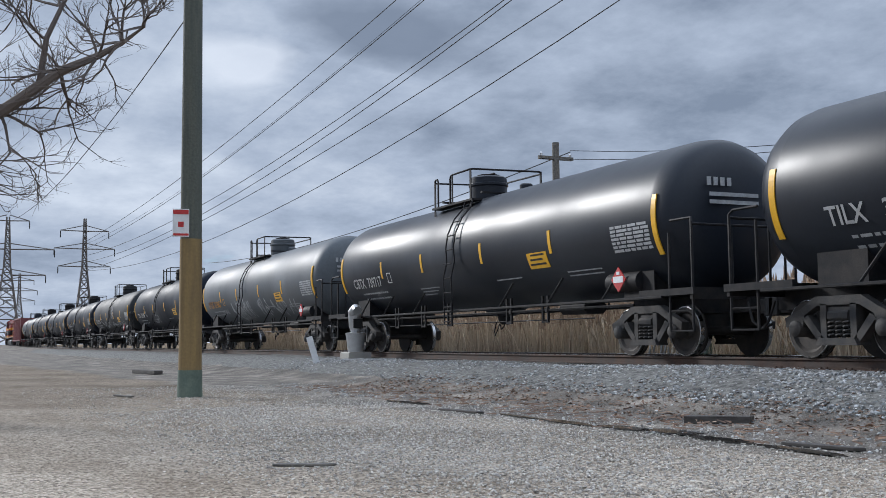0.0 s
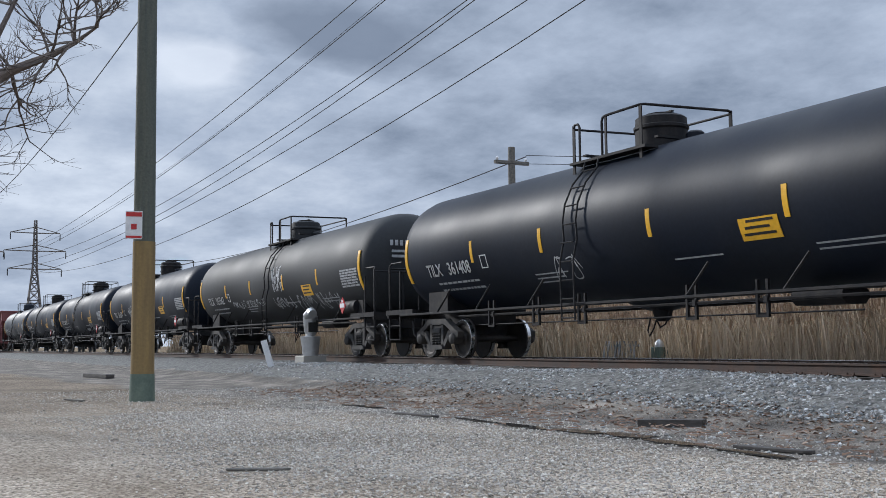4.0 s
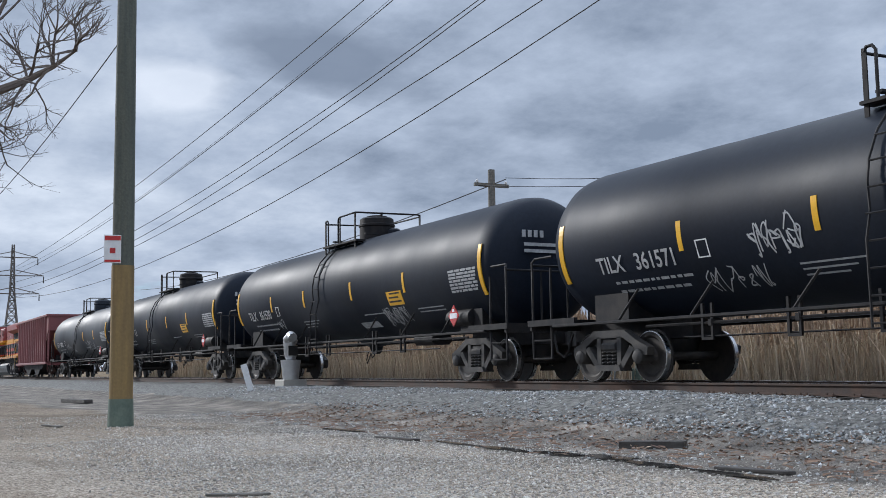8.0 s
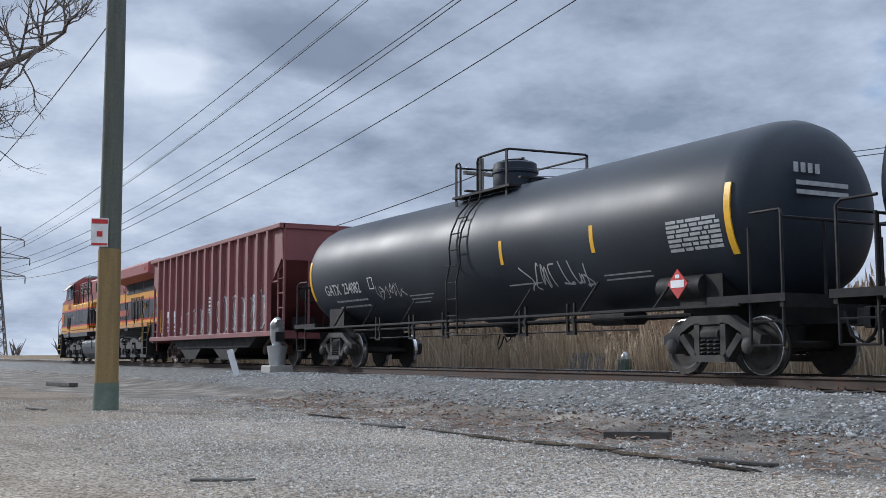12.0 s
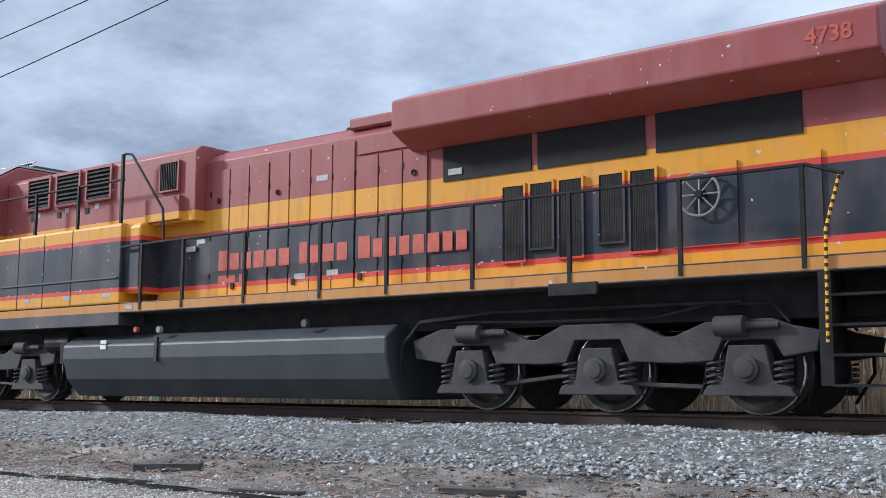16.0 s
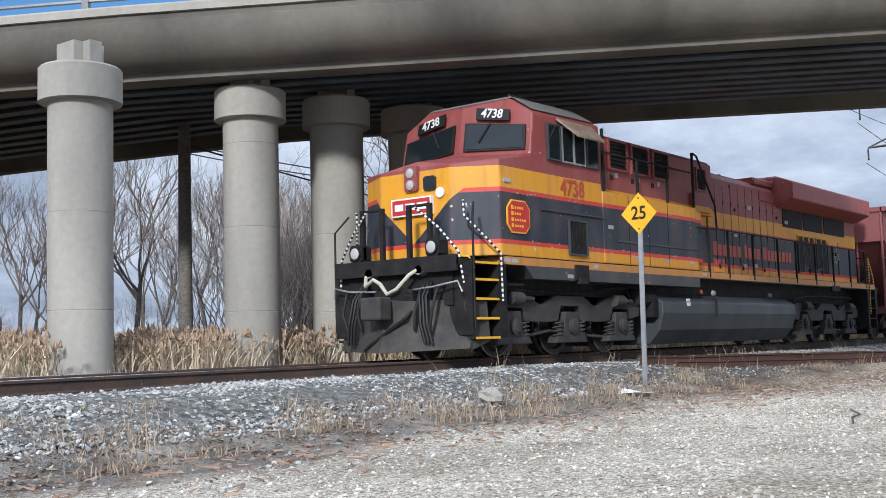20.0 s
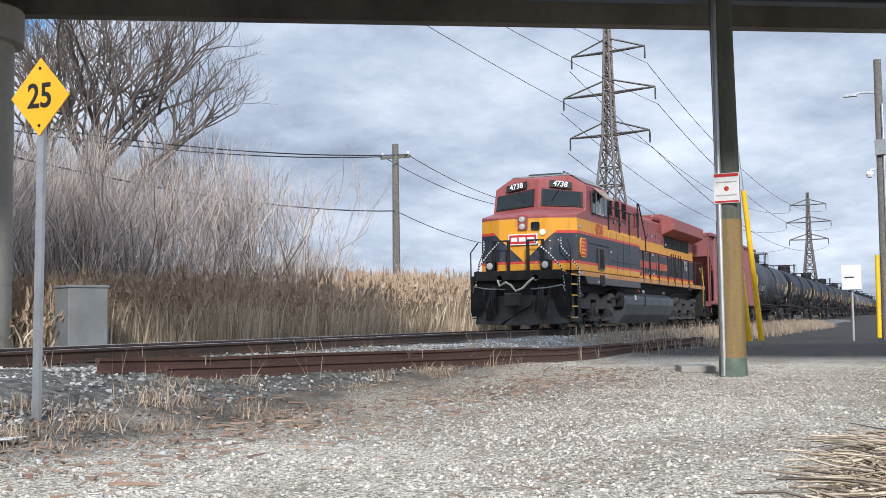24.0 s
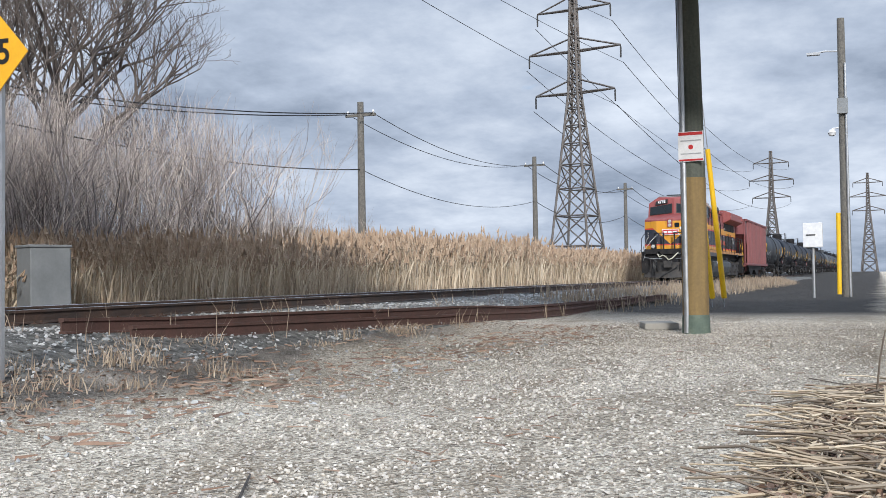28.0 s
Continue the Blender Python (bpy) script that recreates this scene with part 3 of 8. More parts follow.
    l.new(sep.outputs[0], along.inputs[0])
    lot = mix(1.0, lot, ramp(along.outputs[0], (0.0, (0.50, 0.435, 0.37)), (0.3, (0.80, 0.73, 0.66)), (0.45, (1.0, 0.925, 0.85)), (0.6, (1.04, 0.995, 0.935)), (1.0, (1.12, 1.08, 1.01))), "MULTIPLY")
    mud = ramp(noise_at(1.1), (0.35, (0.075, 0.065, 0.056)), (0.5, (0.16, 0.138, 0.115)), (0.62, (0.28, 0.245, 0.205)), (0.72, (0.42, 0.37, 0.315)))
    mud = mix(0.12, mud, stone)
    soil = ramp(noise_at(0.8), (0.3, (0.13, 0.095, 0.06)), (0.7, (0.26, 0.19, 0.11)))
    # the strip's edge wanders
    wob = n.new("ShaderNodeMath"); wob.operation = "MULTIPLY_ADD"; wob.inputs[1].default_value = 2.2; l.new(noise_at(0.3), wob.inputs[0]); l.new(sep.outputs[1], wob.inputs[2])

    def step(src, a, b):
        r = n.new("ShaderNodeMapRange"); r.inputs["From Min"].default_value, r.inputs["From Max"].default_value = a, b
        l.new(src, r.inputs[0])
        return r.outputs[0]

    # the strip lies nearer the track past the bend of the lot
    bend = n.new("ShaderNodeMath"); bend.operation = "MULTIPLY_ADD"; bend.inputs[1].default_value = -0.065; l.new(sep.outputs[0], bend.inputs[0]); l.new(wob.outputs[0], bend.inputs[2])
    colour = mix(step(bend.outputs[0], 8.15, 8.7), lot, mud)
    colour = mix(step(sep.outputs[1], 15.5, 17.5), colour, soil)
    # dark wet crossing near the far pole
    far = step(sep.outputs[0], 36, 42)
    band = n.new("ShaderNodeMath"); band.operation = "MULTIPLY"; l.new(far, band.inputs[0]); l.new(step(wob.outputs[0], 2.9, 4.0), band.inputs[1])
    colour = mix(band.outputs[0], colour, ramp(noise_at(1.5), (0.3, (0.035, 0.033, 0.032)), (0.7, (0.075, 0.068, 0.06))))
    l.new(colour, p.inputs["Base Color"])
    p.inputs["Roughness"].default_value = 0.92
    p.inputs["Specular IOR Level"].default_value = 0.25
    h = n.new("ShaderNodeMath"); h.operation = "MULTIPLY_ADD"; h.inputs[1].default_value = 0.6; l.new(cell2.outputs["Distance"], h.inputs[0]); l.new(cell.outputs["Distance"], h.inputs[2])
    b = n.new("ShaderNodeBump"); b.inputs["Strength"].default_value, b.inputs["Distance"].default_value = 1.0, 0.03
    l.new(h.outputs[0], b.inputs["Height"]); l.new(b.outputs[0], p.inputs["Normal"])
    return m


def build_ground():
    xs = [-3000, -1200, -500, -220, -130] + [x * 1.5 for x in range(-56, 70)] + [110, 150, 220, 420, 1000, 3000]
    ys = [-3000, -800, -250, -90, -40, -24, -16] + [y * 0.6 for y in range(-20, 46)] + [30, 34, 40, 48, 60, 90, 150, 320, 800, 3000]
    s = Shape()
    nx = len(xs)
    s.v = [(x, y, ground_height(x, y) if abs(x) < 200 and -60 < y < 150 else (0.0 if y < 8 else 0.96)) for y in ys for x in xs]
    s.f = [(j * nx + i, j * nx + i + 1, (j + 1) * nx + i + 1, (j + 1) * nx + i) for j in range(len(ys) - 1) for i in range(nx - 1)]
    solid("ground", s, ground_material(), "pale gravel lot, muddy strip and dry reed field", "ground", kind="structure", smooth=40)


build_ground()
STONE_V = [(0.5, 0, 0.1), (0.15, 0.48, 0), (-0.4, 0.3, 0.12), (-0.42, -0.3, 0), (0.2, -0.45, 0.1), (0.05, 0.05, 0.42), (0, 0, -0.35)]
STONE_F = [(0, 1, 5), (1, 2, 5), (2, 3, 5), (3, 4, 5), (4, 0, 5), (1, 0, 6), (2, 1, 6), (3, 2, 6), (4, 3, 6), (0, 4, 6)]


def scatter_stones(name, mat, label, count, place, sizes, seed, squash=0.75):
    """Many broken stones as one object."""
    rng = random.Random(seed)
    s = Shape()
    for _ in range(count):
        x, y, z = place(rng)
        r = rng.uniform(*sizes) * rng.choice((0.7, 1, 1, 1.25))
        e = Euler((rng.uniform(0, 6.3), rng.uniform(0, 6.3), rng.uniform(0, 6.3))).to_matrix()
        k = len(s.v)
        q = (rng.uniform(0.7, 1.3), rng.uniform(0.7, 1.3), rng.uniform(0.6, 1.1))
        for a, b, c in STONE_V:
            w = e @ Vector((a * q[0], b * q[1], c * q[2]))
            s.v.append((x + w.x * r, y + w.y * r, z + w.z * r * squash))
        s.f += [(i + k, j + k, m_ + k) for i, j, m_ in STONE_F]
    return solid(name, s, mat, label, "stones", kind="stuff")


def bank_height(y):
    """The ballast bank's surface across the track."""
    d = abs(y - TRACK)
    return 0.10 + (RAIL - 0.24 - 0.10) * (1 - smoothstep(1.45, 3.9, d)) if d > 1.45 else RAIL - 0.24


def build_track():
    xs = [-420, -200, -100] + [x * 1.0 for x in range(-70, 100)] + [130, 200, 400]
    ys = [TRACK + d * 0.25 for d in range(-17, 18)]
    s = Shape()
    nx = len(xs)
    for y in ys:
        edge = 1 - smoothstep(3.2, 4.2, abs(y - TRACK))
        s.v += [(x, y, max(bank_height(y), ground_height(x, y) - 0.03 + 0.06 * edge) + 0.025 * noise.noise((x * 1.3, y * 1.3, 7)) * edge - 0.25 * (1 - edge) * (abs(y - TRACK) > 3.9)) for x in xs]
    s.f = [(j * nx + i, j * nx + i + 1, (j + 1) * nx + i + 1, (j + 1) * nx + i) for j in range(len(ys) - 1) for i in range(nx - 1)]
    bed = material("ballast_bed", (0.23, 0.225, 0.205), 0.9, vary=0.55, scale=9, grain=32, bump=1.0, dist=0.05, second=(0.06, 0.057, 0.052))
    solid("ballast_bank", s, bed, "grey crushed-stone ballast bank under the track", "ballast", kind="structure", smooth=40)

    def on_near_shoulder(rng):
        x, y = rng.uniform(-34, 52), TRACK - rng.triangular(0.85, 3.75, 2.2)
        return x, y, max(bank_height(y), ground_height(x, y)) + rng.uniform(-0.005, 0.03)

    def on_close_shoulder(rng):
        x, y = rng.gauss(2, 9), TRACK - rng.uniform(0.85, 3.9)
        return x, y, max(bank_height(y), ground_height(x, y)) + rng.uniform(0.0, 0.035)

    scatter_stones("ballast_stones", STONE, "loose angular grey ballast stones", 32000, on_near_shoulder, (0.04, 0.074), 3)
    scatter_stones("ballast_stones", STONE, "pale and bluish ballast stones", 34000, on_close_shoulder, (0.036, 0.068), 4)

    def between(rng):
        x, y = rng.uniform(-30, 60), TRACK + rng.choice((-1, 1)) * rng.uniform(0.0, 1.6)
        return x, y, RAIL - 0.24 + rng.uniform(0, 0.03)
    scatter_stones("ballast_stones", STONE, "ballast stones between the sleepers", 6000, between, (0.05, 0.08), 5)

    def on_lot(rng):
        x, y = rng.uniform(-26, 36), rng.triangular(1.5, 8.6, 5.5)
        return x, y, ground_height(x, y) + 0.004
    scatter_stones("gravel_grit", GRIT, "pale limestone grit strewn over the lot", 42000, on_lot, (0.012, 0.034), 6)

    def on_near_lot(rng):
        if rng.random() < 0.72:
            x, y = rng.uniform(-17, 1), rng.triangular(1.8, 8.4, 4.0)
        else:
            x, y = rng.uniform(16, 34), rng.triangular(2.5, 8.8, 5.0)
        return x, y, ground_height(x, y) + 0.006
    scatter_stones("gravel_grit", GRIT, "coarser pale and brown limestone gravel on the lot", 42000, on_near_lot, (0.014, 0.032), 16)

    def on_strip(rng):
        x, y = rng.uniform(-26, 30), rng.uniform(6.8, 9.9)
        return x, y, ground_height(x, y) + 0.006
    scatter_stones("strip_gravel", STONE, "scattered ballast stones on the muddy strip", 2600, on_strip, (0.03, 0.06), 8)
    # rails: foot, web, head
    prof = [(-0.075, 0), (0.075, 0), (0.075, 0.012), (0.012, 0.03), (0.010, 0.125), (0.036, 0.14), (0.036, 0.165), (0.028, 0.172), (-0.028, 0.172), (-0.036, 0.165), (-0.036, 0.14), (-0.010, 0.125), (-0.012, 0.03), (-0.075, 0.012)]
    for side in (-0.755, 0.755):
        rail = thing("rail", "rusty steel running rail with a bright worn head", "rail", "rails of the track", kind="structure")
        part("web_and_foot", Shape().prism([(TRACK + side + y, RAIL - 0.176 + z) for y, z in prof], -420, 420, "x"), RAILSIDE, rail)
        part("running_surface", Shape().prism([(TRACK + side + y, RAIL + z) for y, z in ((-0.026, -0.003), (0.026, -0.003), (0.02, 0.001), (-0.02, 0.001))], -420, 420, "x"), TREAD, rail, "bright worn running surface")
    # sleepers
    sleepers = thing("sleepers", "dark creosoted wooden sleepers under the rails", "sleepers", kind="structure")
    rng = random.Random(9)
    base = Shape().box(-0.115, 0.115, -1.3, 1.3, -0.16, 0.0, 0.012).mesh("sleeper", DARKWOOD)
    plate = Shape().box(-0.10, 0.10, -0.17, 0.17, 0, 0.018)
    for sy in (-1, 1):
        for sx in (-1, 1):
            plate.box(sx * 0.06 - 0.012, sx * 0.06 + 0.012, sy * 0.105 - 0.012, sy * 0.105 + 0.012, 0.018, 0.045)
    plate = plate.mesh("tie_plate", RAILSIDE)
    for k in range(-60, 105):
        ob = new("sleeper", base); ob.parent = sleepers
        ob.matrix_basis = pose(k * 0.5 + rng.uniform(-0.03, 0.03), TRACK + rng.uniform(-0.04, 0.04), RAIL - 0.178 - rng.uniform(0, 0.012), 0, 0, rng.uniform(-1.5, 1.5))
        if -30 < k < 60:
            pl = new("tie_plate", plate); pl.parent = sleepers
            pl.matrix_basis = pose(k * 0.5, TRACK - 0.755, RAIL - 0.185)


build_track()


# ---- bridge ----
def bridge_x(y, edge):
    """Where the deck's near (0) or far (1) edge runs over a given y."""
    return (16.7, 27.2)[edge] - 0.57 * (min(y, 22.0) - 18.4) - 0.34 * max(0.0, y - 22.0)


def build_bridge():
    y0, y1 = -26.0, 95.0
    n = 30

    def sweep(profile, edge, ya=y0, yb=y1):
        """A closed profile of (offset across, height) swept along a deck edge."""
        s = Shape()
        k = len(profile)
        for i in range(n + 1):
            y = ya + (yb - ya) * i / n
            drop = 0.25 + 0.012 * max(0, y - 20) + 0.0006 * max(0, y - 20) ** 2
            s.v += [(bridge_x(y, edge) + a, y, z - drop) for a, z in profile]
        s.f = [(i * k + j, (i + 1) * k + j, (i + 1) * k + (j + 1) % k, i * k + (j + 1) % k) for i in range(n) for j in range(k)]
        s.f += [tuple(range(k)), tuple(n * k + j for j in range(k - 1, -1, -1))]
        return s

    bridge = thing("road_bridge", "stained concrete road overpass on round columns above the track", "bridge")
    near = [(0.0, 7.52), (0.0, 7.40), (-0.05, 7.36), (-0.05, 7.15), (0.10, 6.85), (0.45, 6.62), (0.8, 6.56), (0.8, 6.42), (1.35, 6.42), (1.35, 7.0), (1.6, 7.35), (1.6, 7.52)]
    part("fascia", sweep(near, 0), FASCIA, bridge, "dark mottled rounded concrete fascia", smooth=35)
    part("kerb", sweep([(-0.08, 7.52), (0.45, 7.52), (0.45, 7.70), (-0.04, 7.70), (-0.08, 7.66)], 0), CONC, bridge, "pale concrete kerb")
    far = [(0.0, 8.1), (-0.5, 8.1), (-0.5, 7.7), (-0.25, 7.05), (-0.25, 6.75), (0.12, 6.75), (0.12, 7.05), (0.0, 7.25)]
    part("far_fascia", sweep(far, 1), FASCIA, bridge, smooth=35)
    s = Shape()
    for i in range(n + 1):
        y = y0 + (y1 - y0) * i / n
        drop = 0.25 + 0.012 * max(0, y - 20) + 0.0006 * max(0, y - 20) ** 2
        a, b = bridge_x(y, 0) + 0.45, bridge_x(y, 1) - 0.3
        s.v += [(a, y, 7.5 - drop), (b, y, 8.0 - drop), (b, y, 7.7 - drop), (a, y, 7.2 - drop)]
    s.f = [(i * 4 + j, (i + 1) * 4 + j, (i + 1) * 4 + (j + 1) % 4, i * 4 + (j + 1) % 4) for i in range(n) for j in range(4)] + [(0, 1, 2, 3), (n * 4 + 3, n * 4 + 2, n * 4 + 1, n * 4)]
    part("deck_slab", s, CONC, bridge, "shaded concrete deck slab")
    # steel girders under the slab
    count = 9
    for g in range(count):
        u = (g + 0.6) / count
        lift = 0.45 * u
        prof = [(0.06 - 0.2, 6.52), (0.06 + 0.14, 6.52), (0.06 + 0.14, 6.56), (0.09, 6.58), (0.09, 7.2), (0.03, 7.2), (0.03, 6.58), (-0.14, 6.56)]
        width = 10.5
        part("girder", sweep([(a + 1.3 + u * (width - 2.2), z + lift) for a, z in prof], 0), GIRDER, bridge, "painted steel girder")
    # railing on the near kerb
    def rail_z(y):
        return 7.45 - 0.012 * max(0, y - 20) - 0.0006 * max(0, y - 20) ** 2
    post = Shape().box(-0.05, 0.05, -0.07, 0.07, 0, 0.62, 0.01).mesh("rail_post", ALU)
    y = y0
    while y < 80:
        ob = new("rail_post", post); ob.parent = bridge
        ob.matrix_basis = pose(bridge_x(y, 0) + 0.2, y, rail_z(y), 0, 0, 24)
        y += 2.05
    for h in (0.20, 0.40, 0.60):
        pts = [(bridge_x(yy, 0) + 0.2, yy, rail_z(yy) + h) for yy in (y0 + (80 - y0) * i / 40 for i in range(41))]
        part("railing_pipe", Shape().tube(pts, 0.038, 6), ALU, bridge, "aluminium railing pipe", smooth=40)
    # bents: round columns with caps, the near row light in the open, others in shade
    def column(x, y, top, r=0.57, base=0.3):
        col = part("column", Shape().lathe([(base - 0.5, r), (base + 0.1, r)] + [q for h in (1.65, 3.3, 4.95) if h < top - 1 for q in ((h, r), (h + 0.006, r - 0.006), (h + 0.016, r - 0.006), (h + 0.02, r))] + [(top - 0.75, r)], 32, "z", (x, y, 0)), CONC, bridge, "round concrete column with form joints", smooth=40)
        part("column_cap", Shape().lathe([(top - 0.75, r + 0.01), (top - 0.73, r + 0.16), (top - 0.16, r + 0.16), (top - 0.12, r + 0.12), (top - 0.1, 0.3)], 28, "z", (x, y, 0)), CONC, col, "round capital", smooth=40)
        part("bearing", Shape().box(x - 0.3, x + 0.3, y - 0.25, y + 0.25, top - 0.11, top + 0.3).box(x - 0.12, x + 0.12, y - 0.45, y - 0.25, top - 0.1, top + 0.3), CONC, col, "bearing block")
        return col

    for x, top, r in ((15.3, 5.95, 0.54), (19.2, 6.2, 0.55), (21.7, 6.4, 0.58), (24.4, 6.6, 0.63), (27.1, 6.6, 0.65)):
        col = column(x, 17.5, top, r)
        if x > 23:
            # black sprayed tags low on the shaft, facing the lot
            rng = random.Random(int(x))
            tag = Shape()
            for u0, u1, za, zb, n in ((-0.45, 0.35, 0.75, 1.25, 4), (-0.5, 0.3, 1.3, 1.75, 4), (-0.3, 0.1, 1.8, 2.1, 2)):
                for k in range(n):
                    w = (u1 - u0) / n
                    pts = [(u0 + w * (k + rng.uniform(0, 1)), rng.uniform(za, zb)) for _ in range(6)]
                    tag.tube([(x + math.sin(u - 0.55) * (r + 0.012), 17.5 - math.cos(u - 0.55) * (r + 0.012), z) for u, z in pts], 0.017, 4)
            part("graffiti", tag, INK, col, "black sprayed tags", kind="stuff")
    for x in (9.8, 14.7, 19.6, 24.2):
        column(x, 42.0, 6.1)
    for x in (1.5, 6.5, 11.5):
        column(x, 62.0, 4.9)
    # street lamps above
    for y, off, tall in ((41.0, 3.5, 1.0), (47.5, 9.0, 0.62), (3.5, 3.5, 1.0)):
        lamp = thing("street_lamp", "slender grey street lamp on the bridge", "street lamp", "lamps on the bridge", (bridge_x(y, 0) + off, y, 7.05))
        lamp.scale = (1, 1, tall)
        part("pole", Shape().tube([(0, 0, 0), (0, 0, 9)], 0.09, 8, 0.05), CHROME, lamp, smooth=40)
        part("arm", Shape().tube([(0, 0, 9), (-0.5, 0, 9.5), (-1.6, 0, 9.7)], 0.04, 6), CHROME, lamp, smooth=40)
        part("lamp_head", Shape().box(-2.2, -1.5, -0.14, 0.14, 9.62, 9.76, 0.03), CHROME, lamp)
    # a silver estate car drives over the deck
    car = thing("estate_car", "silver estate car with dark windows driving over the bridge", "car")
    ring = [(-2.28, 0.45), (-2.2, 0.3), (2.2, 0.28), (2.32, 0.4), (2.3, 0.78), (2.1, 0.9), (1.15, 1.04), (0.45, 1.52), (-0.2, 1.60), (-1.55, 1.57), (-2.05, 1.42), (-2.3, 1.02)]
    part("body", Shape().prism(ring, -0.9, 0.9), material("silver_car_paint", (0.34, 0.35, 0.36), 0.35, 0.3, vary=0.1, scale=2, grain=30, bump=0.02), car, "silver body", bevel=0.06)
    for y in (-0.905, 0.895):
        for xa, xb, xc, xd in ((0.12, 0.98, 0.42, 0.12), (-0.92, 0.06, 0.06, -0.92), (-2.1, -0.98, -0.98, -1.95)):
            part("side_window", Shape().prism([(xa, 1.04), (xb, 1.04), (xc, 1.46), (xd, 1.49)], y, y + 0.01), GLASS, car, "dark side window")
    part("windscreen", Shape().add([(1.13, -0.78, 1.07), (1.13, 0.78, 1.07), (0.5, 0.7, 1.505), (0.5, -0.7, 1.505), (1.10, -0.78, 1.05), (1.10, 0.78, 1.05), (0.47, 0.7, 1.485), (0.47, -0.7, 1.485)], [(0, 1, 2, 3), (7, 6, 5, 4), (0, 4, 5, 1), (1, 5, 6, 2), (2, 6, 7, 3), (3, 7, 4, 0)]), GLASS, car, "dark windscreen")
    for wy in (-0.68, 0.68):
        part("roof_rail", Shape().tube([(-1.6, wy, 1.57), (-1.5, wy, 1.65), (0.1, wy, 1.66), (0.3, wy, 1.57)], 0.022, 6), INK, car, "black roof rail", smooth=40)
    for wy in (-0.78, 0.78):
        part("tail_lamp", Shape().box(-2.33, -2.2, wy - 0.12, wy + 0.12, 0.8, 1.08), REDPAINT, car, "red tail lamp")
    for wx in (-1.4, 1.4):
        for wy in (-0.85, 0.85):
            part("wheel", Shape().lathe([(-0.1, 0.3), (-0.08, 0.33), (0.08, 0.33), (0.1, 0.3)], 18, "y", (wx, wy, 0.33)), UNDER, car, smooth=40)
    return car


def deck_pose(y):
    """Place on the far lane of the bridge deck, heading for the lot."""
    drop = 0.25 + 0.012 * max(0, y - 20) + 0.0006 * max(0, y - 20) ** 2
    slope = 0.57 if y < 20 else 0.34 if y > 24 else 0.455
    return pose(bridge_x(y, 0) + 5.2, y, 7.75 - drop, 0, 0, math.degrees(math.atan2(-1, slope)))


ESTATE_CAR = build_bridge()


# ---- train ----
S_ROWS = [(0.0, -212.8), (1.5, -194.7), (3.0, -176.6), (5.5, -146.7), (8.0, -116.8), (9.5, -98.7), (11.0, -80.8), (12.5, -63.0), (14.5, -40.5),
          (15.5, -29.4), (16.5, -18.4), (17.0, -12.65), (17.5, -7.4), (18.2, 0.2), (18.6, 4.6), (19.0, 9.4), (19.5, 15.2), (20.0, 19.6),
          (20.3, 22.2), (20.6, 24.6), (21.0, 26.9), (21.4, 29.5), (22.0, 32.2), (22.5, 35.2), (24.5, 47.3), (25.0, 50.6), (26.5, 62.6),
          (28.0, 74.6)]
TRAIN = []      # (thing, offset behind the locomotive's front corner)
SPIN = []       # wheelsets: (object, radius)


def wheelset(parent, x, r, gauge=0.755):
    """Axle with two wheels; turns about its own axle."""
    w = part("wheelset", Shape().tube([(0, -0.95, 0), (0, 0.95, 0)], 0.08, 10), WHEEL, parent, "dark steel wheelset", smooth=40)
    w.matrix_parent_inverse = Matrix.Translation((x, 0, r))
    for s in (-1, 1):
        prof = [(s * (gauge - 0.06), 0.1), (s * (gauge - 0.06), r * 0.8), (s * (gauge - 0.07), r + 0.028), (s * (gauge - 0.035), r + 0.028), (s * (gauge - 0.025), r), (s * (gauge + 0.07), r - 0.004), (s * (gauge + 0.07), r * 0.82), (s * (gauge + 0.03), r * 0.72), (s * (gauge + 0.025), r * 0.35), (s * (gauge + 0.08), r * 0.25), (s * (gauge + 0.08), 0.05)]
        wh = part("wheel", Shape().lathe(prof, 30, "y"), WHEEL, w, "dark wheel", smooth=35)
        wh.matrix_parent_inverse = Matrix.Identity(4)
    for s in (-1, 1):
        ty = part("tyre", Shape().lathe([(s * (gauge - 0.022), r - 0.012), (s * (gauge - 0.02), r + 0.003), (s * (gauge + 0.068), r + 0.001), (s * (gauge + 0.073), r - 0.016), (s * (gauge + 0.06), r - 0.016), (s * (gauge - 0.022), r - 0.012)], 30, "y", caps=False), TREAD, w, "bright worn tread", smooth=35)
        ty.matrix_parent_inverse = Matrix.Identity(4)
    SPIN.append((w, r))
    return w


def coil(s, x, y, z0, z1, r=0.075, turns=4):
    n = turns * 9
    s.tube([(x + r * math.cos(k * 2 * math.pi / 9), y + r * math.sin(k * 2 * math.pi / 9), z0 + (z1 - z0) * k / n) for k in range(n + 1)], 0.018, 5)


